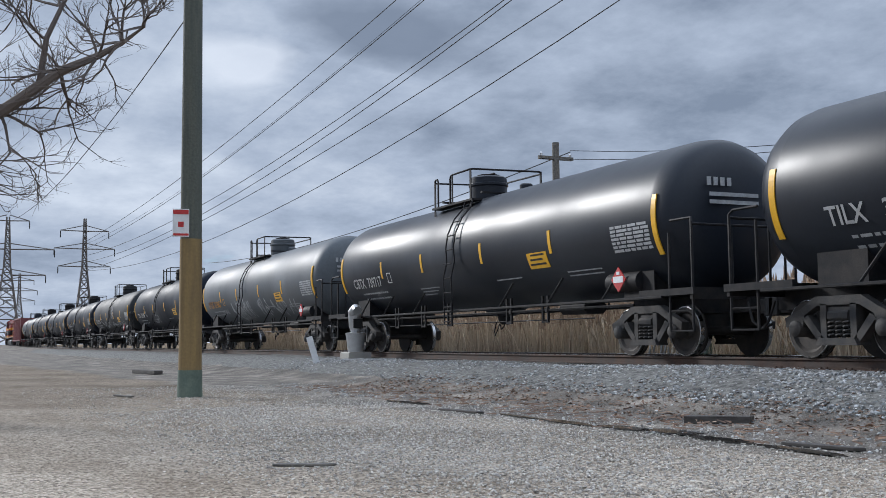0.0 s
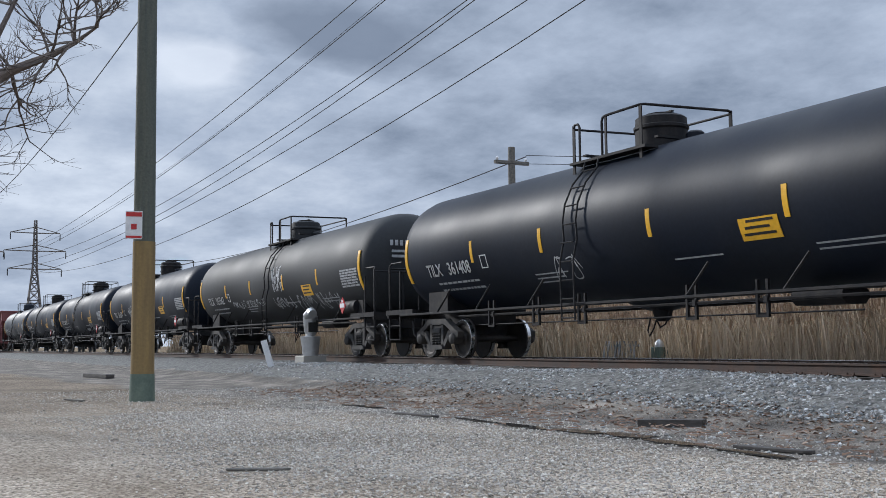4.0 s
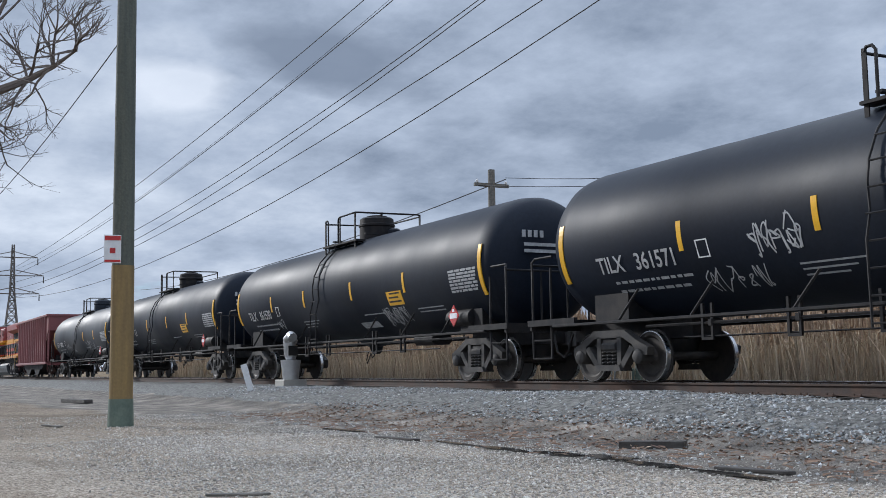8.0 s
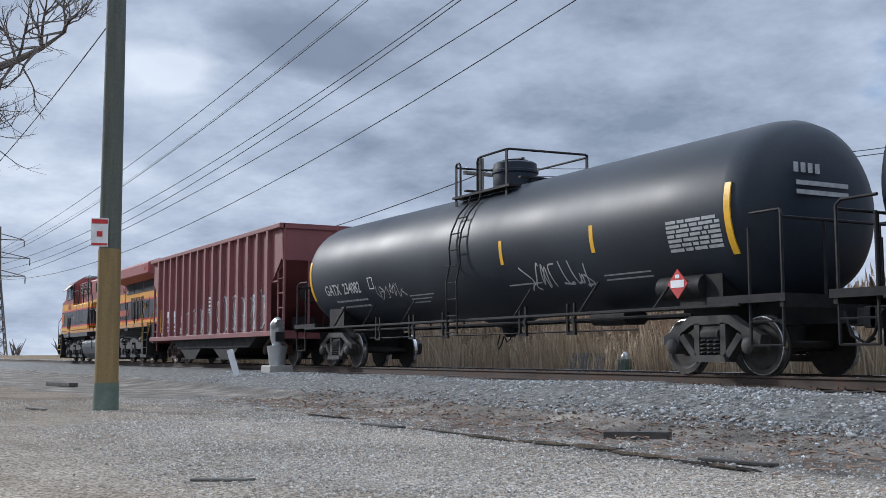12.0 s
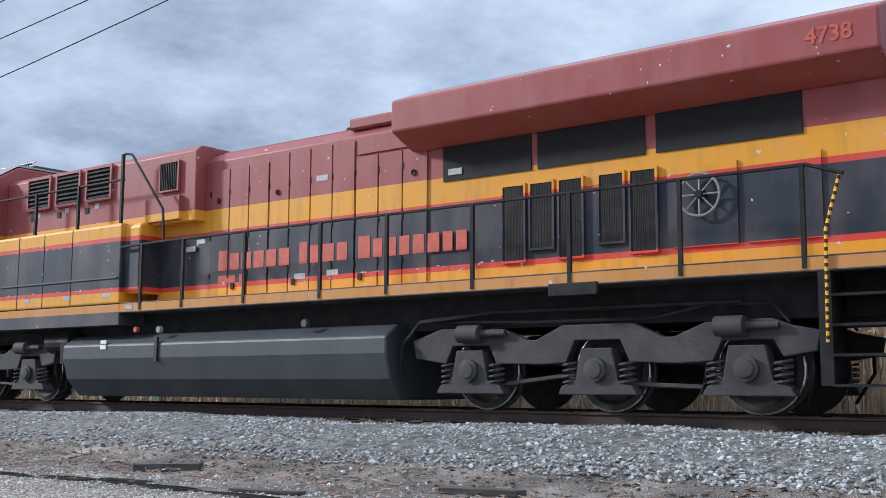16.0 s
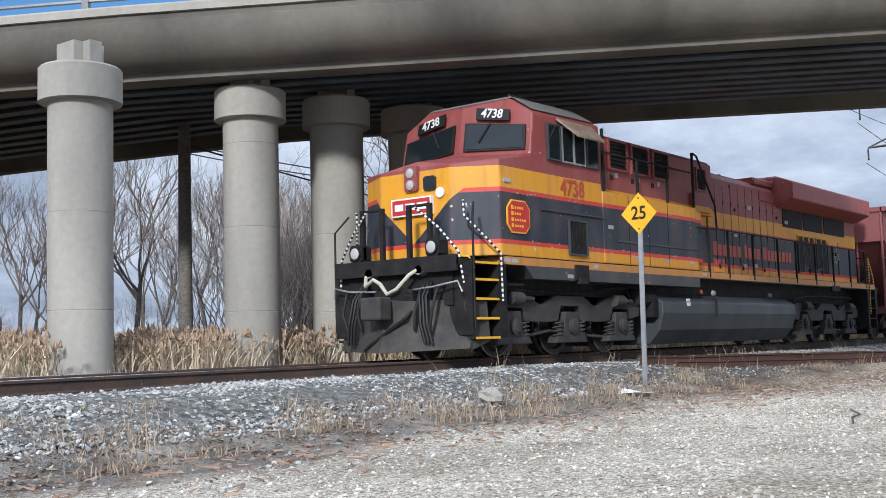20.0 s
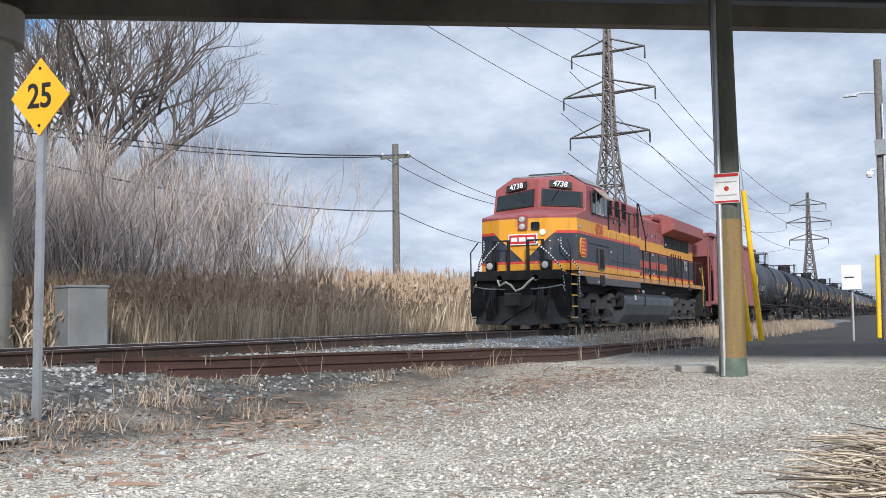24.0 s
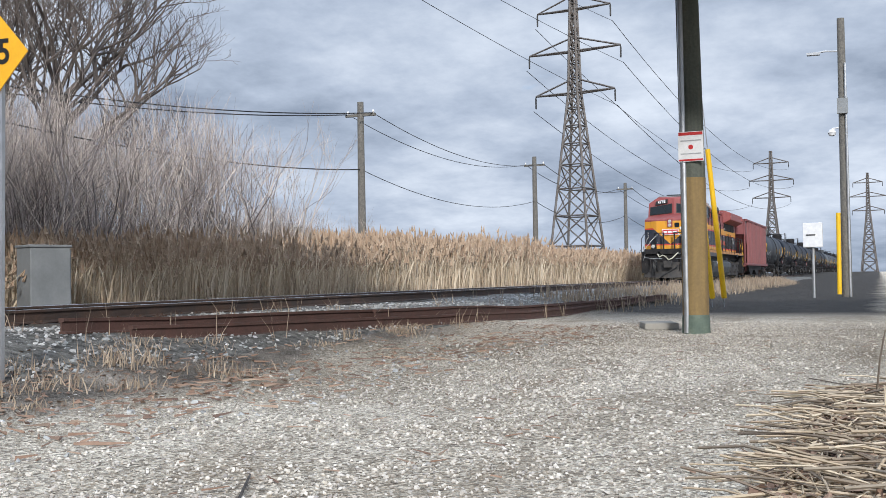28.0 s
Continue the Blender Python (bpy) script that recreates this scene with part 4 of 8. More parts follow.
def freight_truck(parent, xc, mat=None):
    """Two-axle truck: side frames with open windows, spring nests, bearing adapters, bolster, wheelsets."""
    mat = mat or TRUCK
    truck = part("truck", Shape().box(xc - 0.22, xc + 0.22, -1.05, 1.05, 0.5, 0.82, 0.05), mat, parent, "cast steel truck")
    for s in (-1, 1):
        y0, y1 = s * 0.92, s * 1.08
        fr = Shape()
        fr.prism([(xc - 1.12, 0.62), (xc - 1.1, 0.48), (xc - 0.74, 0.48), (xc - 0.70, 0.66), (xc - 0.42, 0.80), (xc + 0.42, 0.80), (xc + 0.70, 0.66), (xc + 0.74, 0.48), (xc + 1.1, 0.48), (xc + 1.12, 0.62), (xc + 0.78, 0.76), (xc + 0.46, 0.94), (xc - 0.46, 0.94), (xc - 0.78, 0.76)], y0, y1)
        fr.prism([(xc - 0.74, 0.60), (xc - 0.62, 0.66), (xc - 0.30, 0.30), (xc - 0.38, 0.22)], y0, y1)
        fr.prism([(xc + 0.74, 0.60), (xc + 0.62, 0.66), (xc + 0.30, 0.30), (xc + 0.38, 0.22)], y0, y1)
        fr.prism([(xc - 0.42, 0.20), (xc + 0.42, 0.20), (xc + 0.36, 0.31), (xc - 0.36, 0.31)], y0 - s * 0.05, y1 + s * 0.06)
        fr.box(xc - 0.36, xc - 0.24, min(y0, y1), max(y0, y1), 0.3, 0.82).box(xc + 0.24, xc + 0.36, min(y0, y1), max(y0, y1), 0.3, 0.82)
        side = part("side_frame", fr, mat, truck, "cast side frame")
        sp = Shape()
        for dx in (-0.15, 0, 0.15):
            coil(sp, xc + dx, s * 1.04, 0.31, 0.56, 0.06)
        part("spring_nest", sp, mat, truck, "coil spring nest")
        part("bolster_end", Shape().box(xc - 0.2, xc + 0.2, min(y0, y1) - 0.02, max(y0, y1) + 0.04, 0.56, 0.72, 0.04), mat, truck)
        for dx in (-0.875, 0.875):
            part("bearing_adapter", Shape().lathe([(s * 0.86, 0.13), (s * 1.12, 0.13), (s * 1.15, 0.10), (s * 1.17, 0.045)], 14, "y", (xc + dx, 0, 0.455)), mat, truck, smooth=40)
    for dx in (-0.875, 0.875):
        wheelset(parent, xc + dx, 0.455)
    return truck


TR, TZ = 1.47, 2.58     # tank radius and axis height


def on_tank(x, z, proud=0.006):
    d = max(-0.999, min(0.999, (z - TZ) / TR))
    return (x, -TR * math.sqrt(1 - d * d) - proud, z)


def patch(s, x0, x1, z0, z1, proud=0.008, k=6):
    """A thin plate that follows the tank's side."""
    v = [on_tank(x, z0 + (z1 - z0) * i / k, proud) for i in range(k + 1) for x in (x0, x1)] + [on_tank(x, z0 + (z1 - z0) * i / k, -0.01) for i in range(k + 1) for x in (x0, x1)]
    m = 2 * (k + 1)
    f = [(2 * i, 2 * i + 1, 2 * i + 3, 2 * i + 2) for i in range(k)] + [(0, m, m + 1, 1), (2 * k, 2 * k + 1, m + 2 * k + 1, m + 2 * k)]
    f += [(2 * i, 2 * i + 2, m + 2 * i + 2, m + 2 * i) for i in range(k)] + [(2 * i + 1, m + 2 * i + 1, m + 2 * i + 3, 2 * i + 3) for i in range(k)]
    return s.add(v, f)


def wrap(ob):
    for v in ob.data.vertices:
        v.co = on_tank(v.co.x, v.co.z, 0.022 if v.co.y < 0 else 0.01)
    return ob


def scribble(s, x0, x1, z0, z1, seed, width=0.025, loops=9, flat=None):
    """Looping spray-can strokes over a stretch of wall (flat: the wall's y) or tank side."""
    rng = random.Random(seed)
    put = (lambda x, z: on_tank(x, z, 0.006)) if flat is None else (lambda x, z: (x, flat, z))
    pitch = (x1 - x0) / loops
    for k in range(loops):
        # each sign of the tag: a few knots on a loose grid, joined in one curved stroke
        knots = [(x0 + pitch * (k + rng.uniform(-0.12, 1.12)), z0 + (z1 - z0) * (rng.choice((0.0, 0.45, 1.0)) + rng.uniform(-0.14, 0.14))) for _ in range(rng.randint(4, 6))]
        pts = []
        for i in range(len(knots) - 1):
            p0, p1, p2, p3 = knots[max(0, i - 1)], knots[i], knots[i + 1], knots[min(len(knots) - 1, i + 2)]
            for j in range(6):
                t = j / 6
                pts.append(tuple(0.5 * (2 * p1[c] + (p2[c] - p0[c]) * t + (2 * p0[c] - 5 * p1[c] + 4 * p2[c] - p3[c]) * t * t + (3 * p1[c] - p0[c] - 3 * p2[c] + p3[c]) * t ** 3) for c in (0, 1)))
        pts.append(knots[-1])
        for (xa, za), (xb, zb) in zip(pts, pts[1:]):
            d = math.hypot(xb - xa, zb - za) or 1
            nx, nz = -(zb - za) / d * width / 2, (xb - xa) / d * width / 2
            s.add([put(xa + nx, za + nz), put(xb + nx, zb + nz), put(xb - nx, zb - nz), put(xa - nx, za - nz)], [(0, 1, 2, 3)])
    return s


def tank_car(mat, label):
    car = thing("tank_car", label, "tank car", "tank cars of the train")
    prof = [(0.80, 0.02), (0.82, 0.45), (0.88, 0.83), (1.0, 1.13), (1.18, 1.335), (1.4, 1.44), (1.65, TR)]
    inner = [(1.67, TR + 0.004), (5.1, TR + 0.004), (5.12, TR), (8.5, TR), (8.52, TR + 0.004), (11.6, TR + 0.004), (11.62, TR), (15.0, TR), (15.02, TR + 0.004), (18.3, TR + 0.004)]
    part("tank", Shape().lathe(prof + inner + [(20 - x, r) for x, r in prof[::-1]], 64, "x", (0, 0, TZ)), mat, car, "riveted-plain welded cylindrical tank", smooth=50)
    # manway, platform and railing on top
    man = part("manway", Shape().lathe([(3.9, 0.50), (4.36, 0.50), (4.39, 0.53), (4.44, 0.53), (4.46, 0.50), (4.60, 0.49), (4.64, 0.44), (4.66, 0.1)], 26, "z", (10.0, 0, 0)), UNDER, car, "dark domed manway housing", smooth=40)
    part("manway_lid", Shape().lathe([(4.66, 0.3), (4.69, 0.3), (4.71, 0.22), (4.73, 0.06)], 18, "z", (10.0, 0, 0)).box(9.65, 10.35, -0.03, 0.03, 4.69, 4.72), UNDER, man, "bolted lid", smooth=40)
    plat = part("platform", Shape().box(8.35, 10.8, -1.02, -0.72, 3.87, 3.92).box(8.35, 10.95, 0.72, 1.02, 3.87, 3.92).box(8.38, 8.5, -0.72, 0.72, 4.07, 4.11).box(10.7, 10.8, -0.72, 0.72, 4.07, 4.11), UNDER, car, "steel grating platform")
    for x, y in ((8.42, -0.95), (10.6, -0.95), (8.42, 0.95), (10.88, 0.95)):
        part("platform_post", Shape().box(x - 0.04, x + 0.04, y - 0.012, y + 0.012, 3.55, 4.68), UNDER, plat)
    # bent-pipe loops stand on both sides of the gap for the ladder; rails close the other sides
    part("railing", Shape().tube([(8.42, -0.95, 4.62), (8.46, -0.95, 4.69), (8.56, -0.95, 4.69), (8.62, -0.95, 4.62), (8.62, -0.95, 3.9)], 0.026, 7), UNDER, plat, "black bent-pipe loop", smooth=40)
    part("railing", Shape().tube([(9.38, -0.95, 3.9), (9.38, -0.95, 4.6), (9.42, -0.95, 4.67), (9.52, -0.95, 4.69), (10.6, -0.95, 4.69), (10.66, -0.90, 4.69), (10.88, 0.9, 4.68), (10.88, 0.95, 4.66)], 0.026, 7), UNDER, plat, "black bent-pipe guard rail", smooth=40)
    part("railing_post", Shape().box(9.48, 9.54, -0.962, -0.938, 3.9, 4.68), UNDER, plat)
    part("railing", Shape().tube([(8.44, -0.95, 4.60), (8.44, 0.95, 4.64), (10.88, 0.95, 4.62)], 0.024, 7), UNDER, plat, "black bent-pipe guard rail", smooth=40)
    part("valve_cover", Shape().lathe([(3.98, 0.17), (4.22, 0.17), (4.26, 0.12)], 14, "z", (10.75, 0.2, 0)), mat, car, smooth=40)
    # ladder down the side
    lad = Shape()
    for x in (8.88, 9.33):
        lad.tube([(x, -1.0, 3.9)] + [on_tank(x, z, 0.10) for z in (3.7, 3.4, 3.0, 2.65, 2.3)] + [(x, -1.64, 1.9), (x, -1.62, 0.75)], 0.02, 5)
    for k in range(9):
        z = 0.8 + k * 0.36
        y = on_tank(0, z, 0.10)[1] if z > 2.3 else -1.63
        lad.tube([(8.88, y, z), (9.33, y, z)], 0.016, 5)
    part("ladder", lad, UNDER, car, "black side ladder", smooth=40)
    # running rail pipe and slanted brackets along the lower side
    rp = Shape()
    for s in (-1, 1):
        rp.tube([(1.3, s * 1.52, 1.06), (18.7, s * 1.52, 1.06)], 0.03, 6)
    part("side_pipe", rp, UNDER, car, "pipe rail along the lower side", smooth=40)
    for x in (3.3, 5.2, 7.4, 12.4, 14.6, 16.7):
        for s in (-1, 1):
            part("bracket", Shape().tube([(x, s * 1.50, 1.06), (x + 0.35, s * 1.30, 1.62)], 0.024, 5), UNDER, car)
    # bottom fittings
    part("outlet", Shape().lathe([(0.72, 0.10), (0.78, 0.16), (0.95, 0.2), (1.2, 0.42)], 16, "z", (9.9, 0, 0)), UNDER, car, "bottom outlet valve", smooth=40)
    bf = Shape()
    bf.tube([(3.4, -0.95, 0.98), (17.0, -0.95, 0.98)], 0.026, 5).tube([(4.4, -0.95, 0.76), (15.6, -0.95, 0.76)], 0.014, 4)
    part("brake_rod", bf, UNDER, car, "long brake rods under the tank")
    for x in (5.0, 6.9, 8.6, 11.9, 13.6):
        h = Shape().box(x - 0.14, x - 0.09, -0.98, -0.93, 0.70, 1.3).box(x + 0.09, x + 0.14, -0.98, -0.93, 0.70, 1.3).box(x - 0.14, x + 0.14, -0.98, -0.93, 0.70, 0.745).box(x + 0.04, x + 0.12, -0.99, -0.92, 0.93, 1.04)
        part("rod_hanger", h, UNDER, car, "square rod hanger")
    part("brake_cylinder", Shape().box(14.2, 15.2, -0.95, -0.4, 0.86, 1.12, 0.08), UNDER, car, "brake cylinder")
    part("outlet_chain", Shape().tube([(9.78, -0.2, 0.78), (9.74, -0.24, 0.55), (9.82, -0.26, 0.44), (9.92, -0.24, 0.58), (9.95, -0.2, 0.74)], 0.016, 5).tube([(9.98, -0.2, 0.72), (10.12, -0.24, 0.6), (10.3, -0.26, 0.66), (10.4, -0.24, 0.9)], 0.016, 5), UNDER, car, "hanging chain")
    part("belly", Shape().lathe([(-1.5, 0.10), (-0.95, 0.34), (-0.3, 0.5), (0.3, 0.5), (0.95, 0.34), (1.5, 0.10)], 20, "x", (9.9, 0, 1.42)), mat, car, "sump of the tank", smooth=60)
    part("air_reservoir", Shape().lathe([(16.4, 0.05), (16.45, 0.2), (17.5, 0.2), (17.55, 0.05)], 16, "x", (0, -1.05, 1.42)), UNDER, car, smooth=40)
    # end sills, platforms, saddles, ladders and couplers
    for a, d in ((0.0, 1), (20.0, -1)):
        X = lambda u: a + d * u
        box = lambda s, u0, u1, *r, **k: s.box(min(X(u0), X(u1)), max(X(u0), X(u1)), *r, **k)
        es = Shape()
        box(es, 0.35, 3.9, -0.33, 0.33, 0.78, 1.16)
        part("stub_sill", es, UNDER, car, "stub centre sill")
        sd = Shape()
        sd.prism([(X(2.1), 1.1), (X(3.1), 1.1), (X(3.1), 1.7), (X(2.1), 1.7)], -1.1, 1.1)
        part("saddle", sd, UNDER, car, "tank saddle")
        ep = Shape()
        box(ep, 0.45, 1.15, -1.5, 1.5, 1.14, 1.20)
        box(ep, 0.45, 0.52, -1.5, 1.5, 1.0, 1.14)
        box(ep, 0.4, 2.0, -1.52, -1.44, 1.08, 1.2)
        part("end_platform", ep, UNDER, car, "end platform with tread")
        hr = Shape()
        for y in (-1.45, 1.45):
            hr.tube([(X(0.5), y, 1.2), (X(0.5), y, 2.35), (X(0.56), y * 0.97, 2.42), (X(1.15), y * 0.97, 2.42)], 0.026, 6)
            hr.tube([(X(1.15), y, 0.45), (X(1.15), y, 2.2)], 0.026, 6)
            hr.tube([(X(0.5), y, 0.45), (X(0.5), y, 1.2)], 0.024, 6)
            for z in (0.45, 0.8):
                hr.tube([(X(0.5), y, z), (X(1.15), y, z)], 0.018, 5)
        hr.tube([(X(0.48), -1.45, 2.3), (X(0.48), 1.45, 2.3)], 0.024, 6)
        hr.tube([(X(0.48), -0.6, 1.2), (X(0.48), -0.6, 2.3)], 0.024, 6).tube([(X(0.48), 0.6, 1.2), (X(0.48), 0.6, 2.3)], 0.024, 6)
        part("end_handrail", hr, UNDER, car, "end handrails and sill steps", smooth=40)
        cp = Shape()
        box(cp, 0.0, 0.5, -0.12, 0.12, 0.74, 1.0)
        box(cp, -0.06, 0.16, -0.2, 0.2, 0.70, 1.02)
        part("coupler", cp, TRUCK, car, "knuckle coupler", bevel=0.02)
        part("air_hose", Shape().tube([(X(0.35), -0.4, 0.95), (X(0.2), -0.42, 0.6), (X(0.0), -0.38, 0.48), (X(-0.02), -0.2, 0.55)], 0.025, 6), UNDER, car, smooth=40)
    part("brake_wheel", Shape().lathe([(0.40, 0.27), (0.38, 0.29), (0.42, 0.29), (0.44, 0.27), (0.42, 0.22)], 20, "x", (0, 0.55, 1.9)), UNDER, car, smooth=40)
    part("brake_wheel_box", Shape().box(0.42, 0.62, 0.4, 0.7, 1.5, 2.1), UNDER, car)
    for xc in (2.45, 17.55):
        freight_truck(car, xc)
    return car


def tank_decals(car, number, yellow=True, mark_mat=WHITE, seed=1, placard=True, code="", strips=(4.9, 7.8, 11.34, 14.6)):
    """Reflective strips, car number, load tables, placards and labels on the near side and end."""
    for x in strips:
        part("reflective_strip", patch(Shape(), x, x + 0.11, 2.15, 2.64), YELLOW, car, "yellow reflective strip")
    for x in (1.5, 18.37):
        part("reflective_strip", patch(Shape(), x, x + 0.13, 1.85, 2.95, 0.014, 12), YELLOW, car, "tall yellow reflective strip")
    # reporting mark and number
    wrap(lettering("car_code", code, 0.40, mark_mat, car, (3.0, -1.6, 2.07), squeeze=0.92))
    wrap(lettering("car_number", number, 0.40, mark_mat, car, (4.25, -1.6, 2.07), squeeze=0.92))
    t = Shape()
    rng = random.Random(seed)
    for r in range(2):
        x = 2.95
        while x < 4.85:
            w = rng.uniform(0.08, 0.22)
            patch(t, x, x + w, 1.745 - r * 0.15, 1.79 - r * 0.15, k=1); x += w + 0.05
    part("load_data", t, DIMWHITE, car, "rows of small stencilled data as bars", kind="stuff")
    fr = Shape()
    for a in ((5.3, 5.58, 2.27, 2.29), (5.3, 5.58, 2.0, 2.02), (5.3, 5.325, 2.0, 2.29), (5.555, 5.58, 2.0, 2.29)):
        patch(fr, *a, k=1)
    part("stencil_frame", fr, mark_mat, car, "small stencilled square")
    # data table near the other end
    tb = Shape()
    for r in range(7):
        x = 17.0
        while x < 18.2:
            w = rng.uniform(0.1, 0.35)
            patch(tb, x, min(18.25, x + w), 1.98 + r * 0.075, 2.03 + r * 0.075, k=1); x += w + 0.04
    part("data_table", tb, DIMWHITE, car, "pale table of small data as bars", kind="stuff")
    if yellow:
        lb = part("warning_label", patch(Shape(), 13.6, 14.45, 1.88, 2.22), YELLOW, car, "yellow emergency label")
        ls = Shape()
        for r in range(3):
            patch(ls, 13.67 + 0.05 * r, 14.35 - 0.1 * (r % 2), 1.95 + r * 0.1, 1.99 + r * 0.1, 0.012, 1)
        part("label_bars", ls, INK, lb, "black bars of writing", kind="stuff")
    if placard:
        dm = Shape()
        c = (17.3, 1.45)
        dm.add([(c[0], -1.5, c[1] - 0.24), (c[0] + 0.24, -1.5, c[1]), (c[0], -1.5, c[1] + 0.24), (c[0] - 0.24, -1.5, c[1]), (c[0], -1.48, c[1] - 0.24), (c[0] + 0.24, -1.48, c[1]), (c[0], -1.48, c[1] + 0.24), (c[0] - 0.24, -1.48, c[1])],
               [(0, 1, 2, 3), (7, 6, 5, 4), (0, 4, 5, 1), (1, 5, 6, 2), (2, 6, 7, 3), (3, 7, 4, 0)])
        pc = part("placard", dm, REDPAINT, car, "red diamond hazard placard")
        part("placard_panel", Shape().box(c[0] - 0.16, c[0] + 0.16, -1.506, -1.5, c[1] - 0.06, c[1] + 0.06).box(c[0] - 0.05, c[0] + 0.05, -1.506, -1.5, c[1] + 0.09, c[1] + 0.15), WHITE, pc, "white panel")
    v = Shape()
    for r in range(3):
        patch(v, 7.3, 8.5 - 0.2 * r, 1.725 - r * 0.08, 1.75 - r * 0.08, k=1)
    patch(v, 11.8, 13.0, 1.72, 1.745, k=1)
    for r in range(2):
        patch(v, 15.0, 16.3, 1.725 - r * 0.08, 1.75 - r * 0.08, k=1)
    part("stencil_line", v, DIMWHITE, car, "faint lines of stencilled writing as bars", kind="stuff")
    # the end head towards the train's other end
    eb = Shape()
    for k in range(4):
        eb.box(19.205, 19.215, -0.85 + k * 0.15, -0.76 + k * 0.15, 3.05, 3.2)
    for r in range(2):
        eb.box(19.205, 19.215, -0.8, 0.3, 2.86 - r * 0.14, 2.93 - r * 0.14)
    part("end_stencil", eb, DIMWHITE, car, "stencilled initials on the tank end as blocks")


def hopper_car():
    car = thing("hopper_car", "oxide-red ribbed open hopper car with white stencils and graffiti", "hopper car")
    x0, x1 = 0.5, 16.0
    y = 1.55
    for s in (-1, 1):
        side = Shape().prism([(x0 + 0.0, 4.25), (x1 - 0.0, 4.25), (x1 - 0.05, 3.3), (x1 - 1.2, 2.35), (x1 - 1.2, 1.02), (x0 + 1.2, 1.02), (x0 + 1.2, 2.35), (x0 + 0.05, 3.3)], s * y, s * (y - 0.06))
        part("side_sheet", side, HOPPER, car, "oxide-red side sheet")
    seam = Shape()
    for s in (-1, 1):
        seam.box(x0 + 0.4, x1 - 0.4, min(s * y, s * (y + 0.012)), max(s * y, s * (y + 0.012)), 2.55, 2.60)
    part("side_seam", seam, HOPPER, car)
    for i in range(15):
        x = 1.69 + i * 0.944
        part("side_post", Shape().prism([(x - 0.075, -y - 0.13), (x + 0.075, -y - 0.13), (x + 0.11, -y), (x - 0.11, -y)], 1.02, 4.2, "z"), HOPPER, car, "pressed steel side post")
        part("side_post", Shape().prism([(x - 0.11, y), (x + 0.11, y), (x + 0.075, y + 0.13), (x - 0.075, y + 0.13)], 1.02, 4.2, "z"), HOPPER, car)
    part("top_chord", Shape().box(x0 - 0.05, x1 + 0.05, -y - 0.14, -y + 0.04, 4.17, 4.32, 0.02).box(x0 - 0.05, x1 + 0.05, y - 0.04, y + 0.14, 4.17, 4.32, 0.02).box(x0 - 0.05, x0 + 0.1, -y, y, 4.17, 4.32).box(x1 - 0.1, x1 + 0.05, -y, y, 4.17, 4.32), HOPPER, car, "top chord")
    part("side_sill", Shape().box(x0, x1, -y - 0.14, -y + 0.02, 0.90, 1.06, 0.01).box(x0, x1, y - 0.02, y + 0.14, 0.90, 1.06, 0.01), HOPPER, car, "side sill")
    for a, c in ((x0 + 0.05, x0 + 3.4), (x1 - 0.05, x1 - 3.4)):
        d = 0.05 if a < c else -0.05
        part("slope_sheet", Shape().add([(a, -1.48, 3.2), (a, 1.48, 3.2), (c, 1.48, 0.9), (c, -1.48, 0.9), (a + d, -1.48, 3.24), (a + d, 1.48, 3.24), (c + d, 1.48, 0.94), (c + d, -1.48, 0.94)], [(0, 1, 2, 3), (7, 6, 5, 4), (0, 4, 5, 1), (1, 5, 6, 2), (2, 6, 7, 3), (3, 7, 4, 0)]), HOPPER, car, "sloped end sheet")
    for a in (x0, x1 - 0.06):
        part("end_sheet", Shape().box(a, a + 0.06, -y, y, 3.2, 4.2), HOPPER, car)
    part("lading", Shape().box(x0 + 0.2, x1 - 0.2, -y + 0.08, y - 0.08, 3.55, 3.6), UNDER, car, "dark load inside")
    part("hopper_belly", Shape().prism([(3.1, 0.95), (13.4, 0.95), (12.6, 0.58), (3.9, 0.58)], -1.42, 1.42), UNDER, car, "dark shaded belly between the chutes")
    for c in (5.65, 10.0):
        part("discharge_chute", Shape().prism([(c - 1.5, 0.575), (c + 1.35, 0.575), (c + 0.75, 0.26), (c + 0.75, 0.2), (c - 0.75, 0.2), (c - 0.75, 0.26)], -1.38, 1.38), UNDER, car, "dark discharge chute")
        part("chute_gate", Shape().box(c - 0.85, c + 0.95, -1.46, 1.46, 0.17, 0.225), UNDER, car)
    part("centre_sill", Shape().box(0.3, 16.2, -0.32, 0.32, 0.78, 1.0), UNDER, car)
    for a, d in ((x0, 1), (x1, -1)):
        p = Shape()
        for yy in (-1.5, 1.5):
            p.tube([(a, yy, 1.0), (a, yy, 4.2)], 0.04, 6)
            for z in (1.3, 1.75, 2.2, 2.65):
                p.tube([(a, yy, z), (a + d * 0.5, yy, z)], 0.018, 5)
            p.tube([(a + d * 0.5, yy, 0.5), (a + d * 0.5, yy, 2.9)], 0.025, 6)
        p.tube([(a, -0.7, 1.0), (a, -0.7, 3.2)], 0.035, 6).tube([(a, 0.7, 1.0), (a, 0.7, 3.2)], 0.035, 6)
        part("end_posts", p, HOPPER, car, "end posts and ladder rungs", smooth=40)
        part("end_platform", Shape().box(min(a, a + d * 1.2), max(a, a + d * 1.2), -1.5, 1.5, 1.0, 1.06).box(min(a, a + d * 0.1), max(a, a + d * 0.1), -1.55, 1.55, 0.82, 1.02), HOPPER, car)
        part("coupler", Shape().box(min(a - d * 0.5, a + d * 0.2), max(a - d * 0.5, a + d * 0.2), -0.14, 0.14, 0.74, 1.0), TRUCK, car)
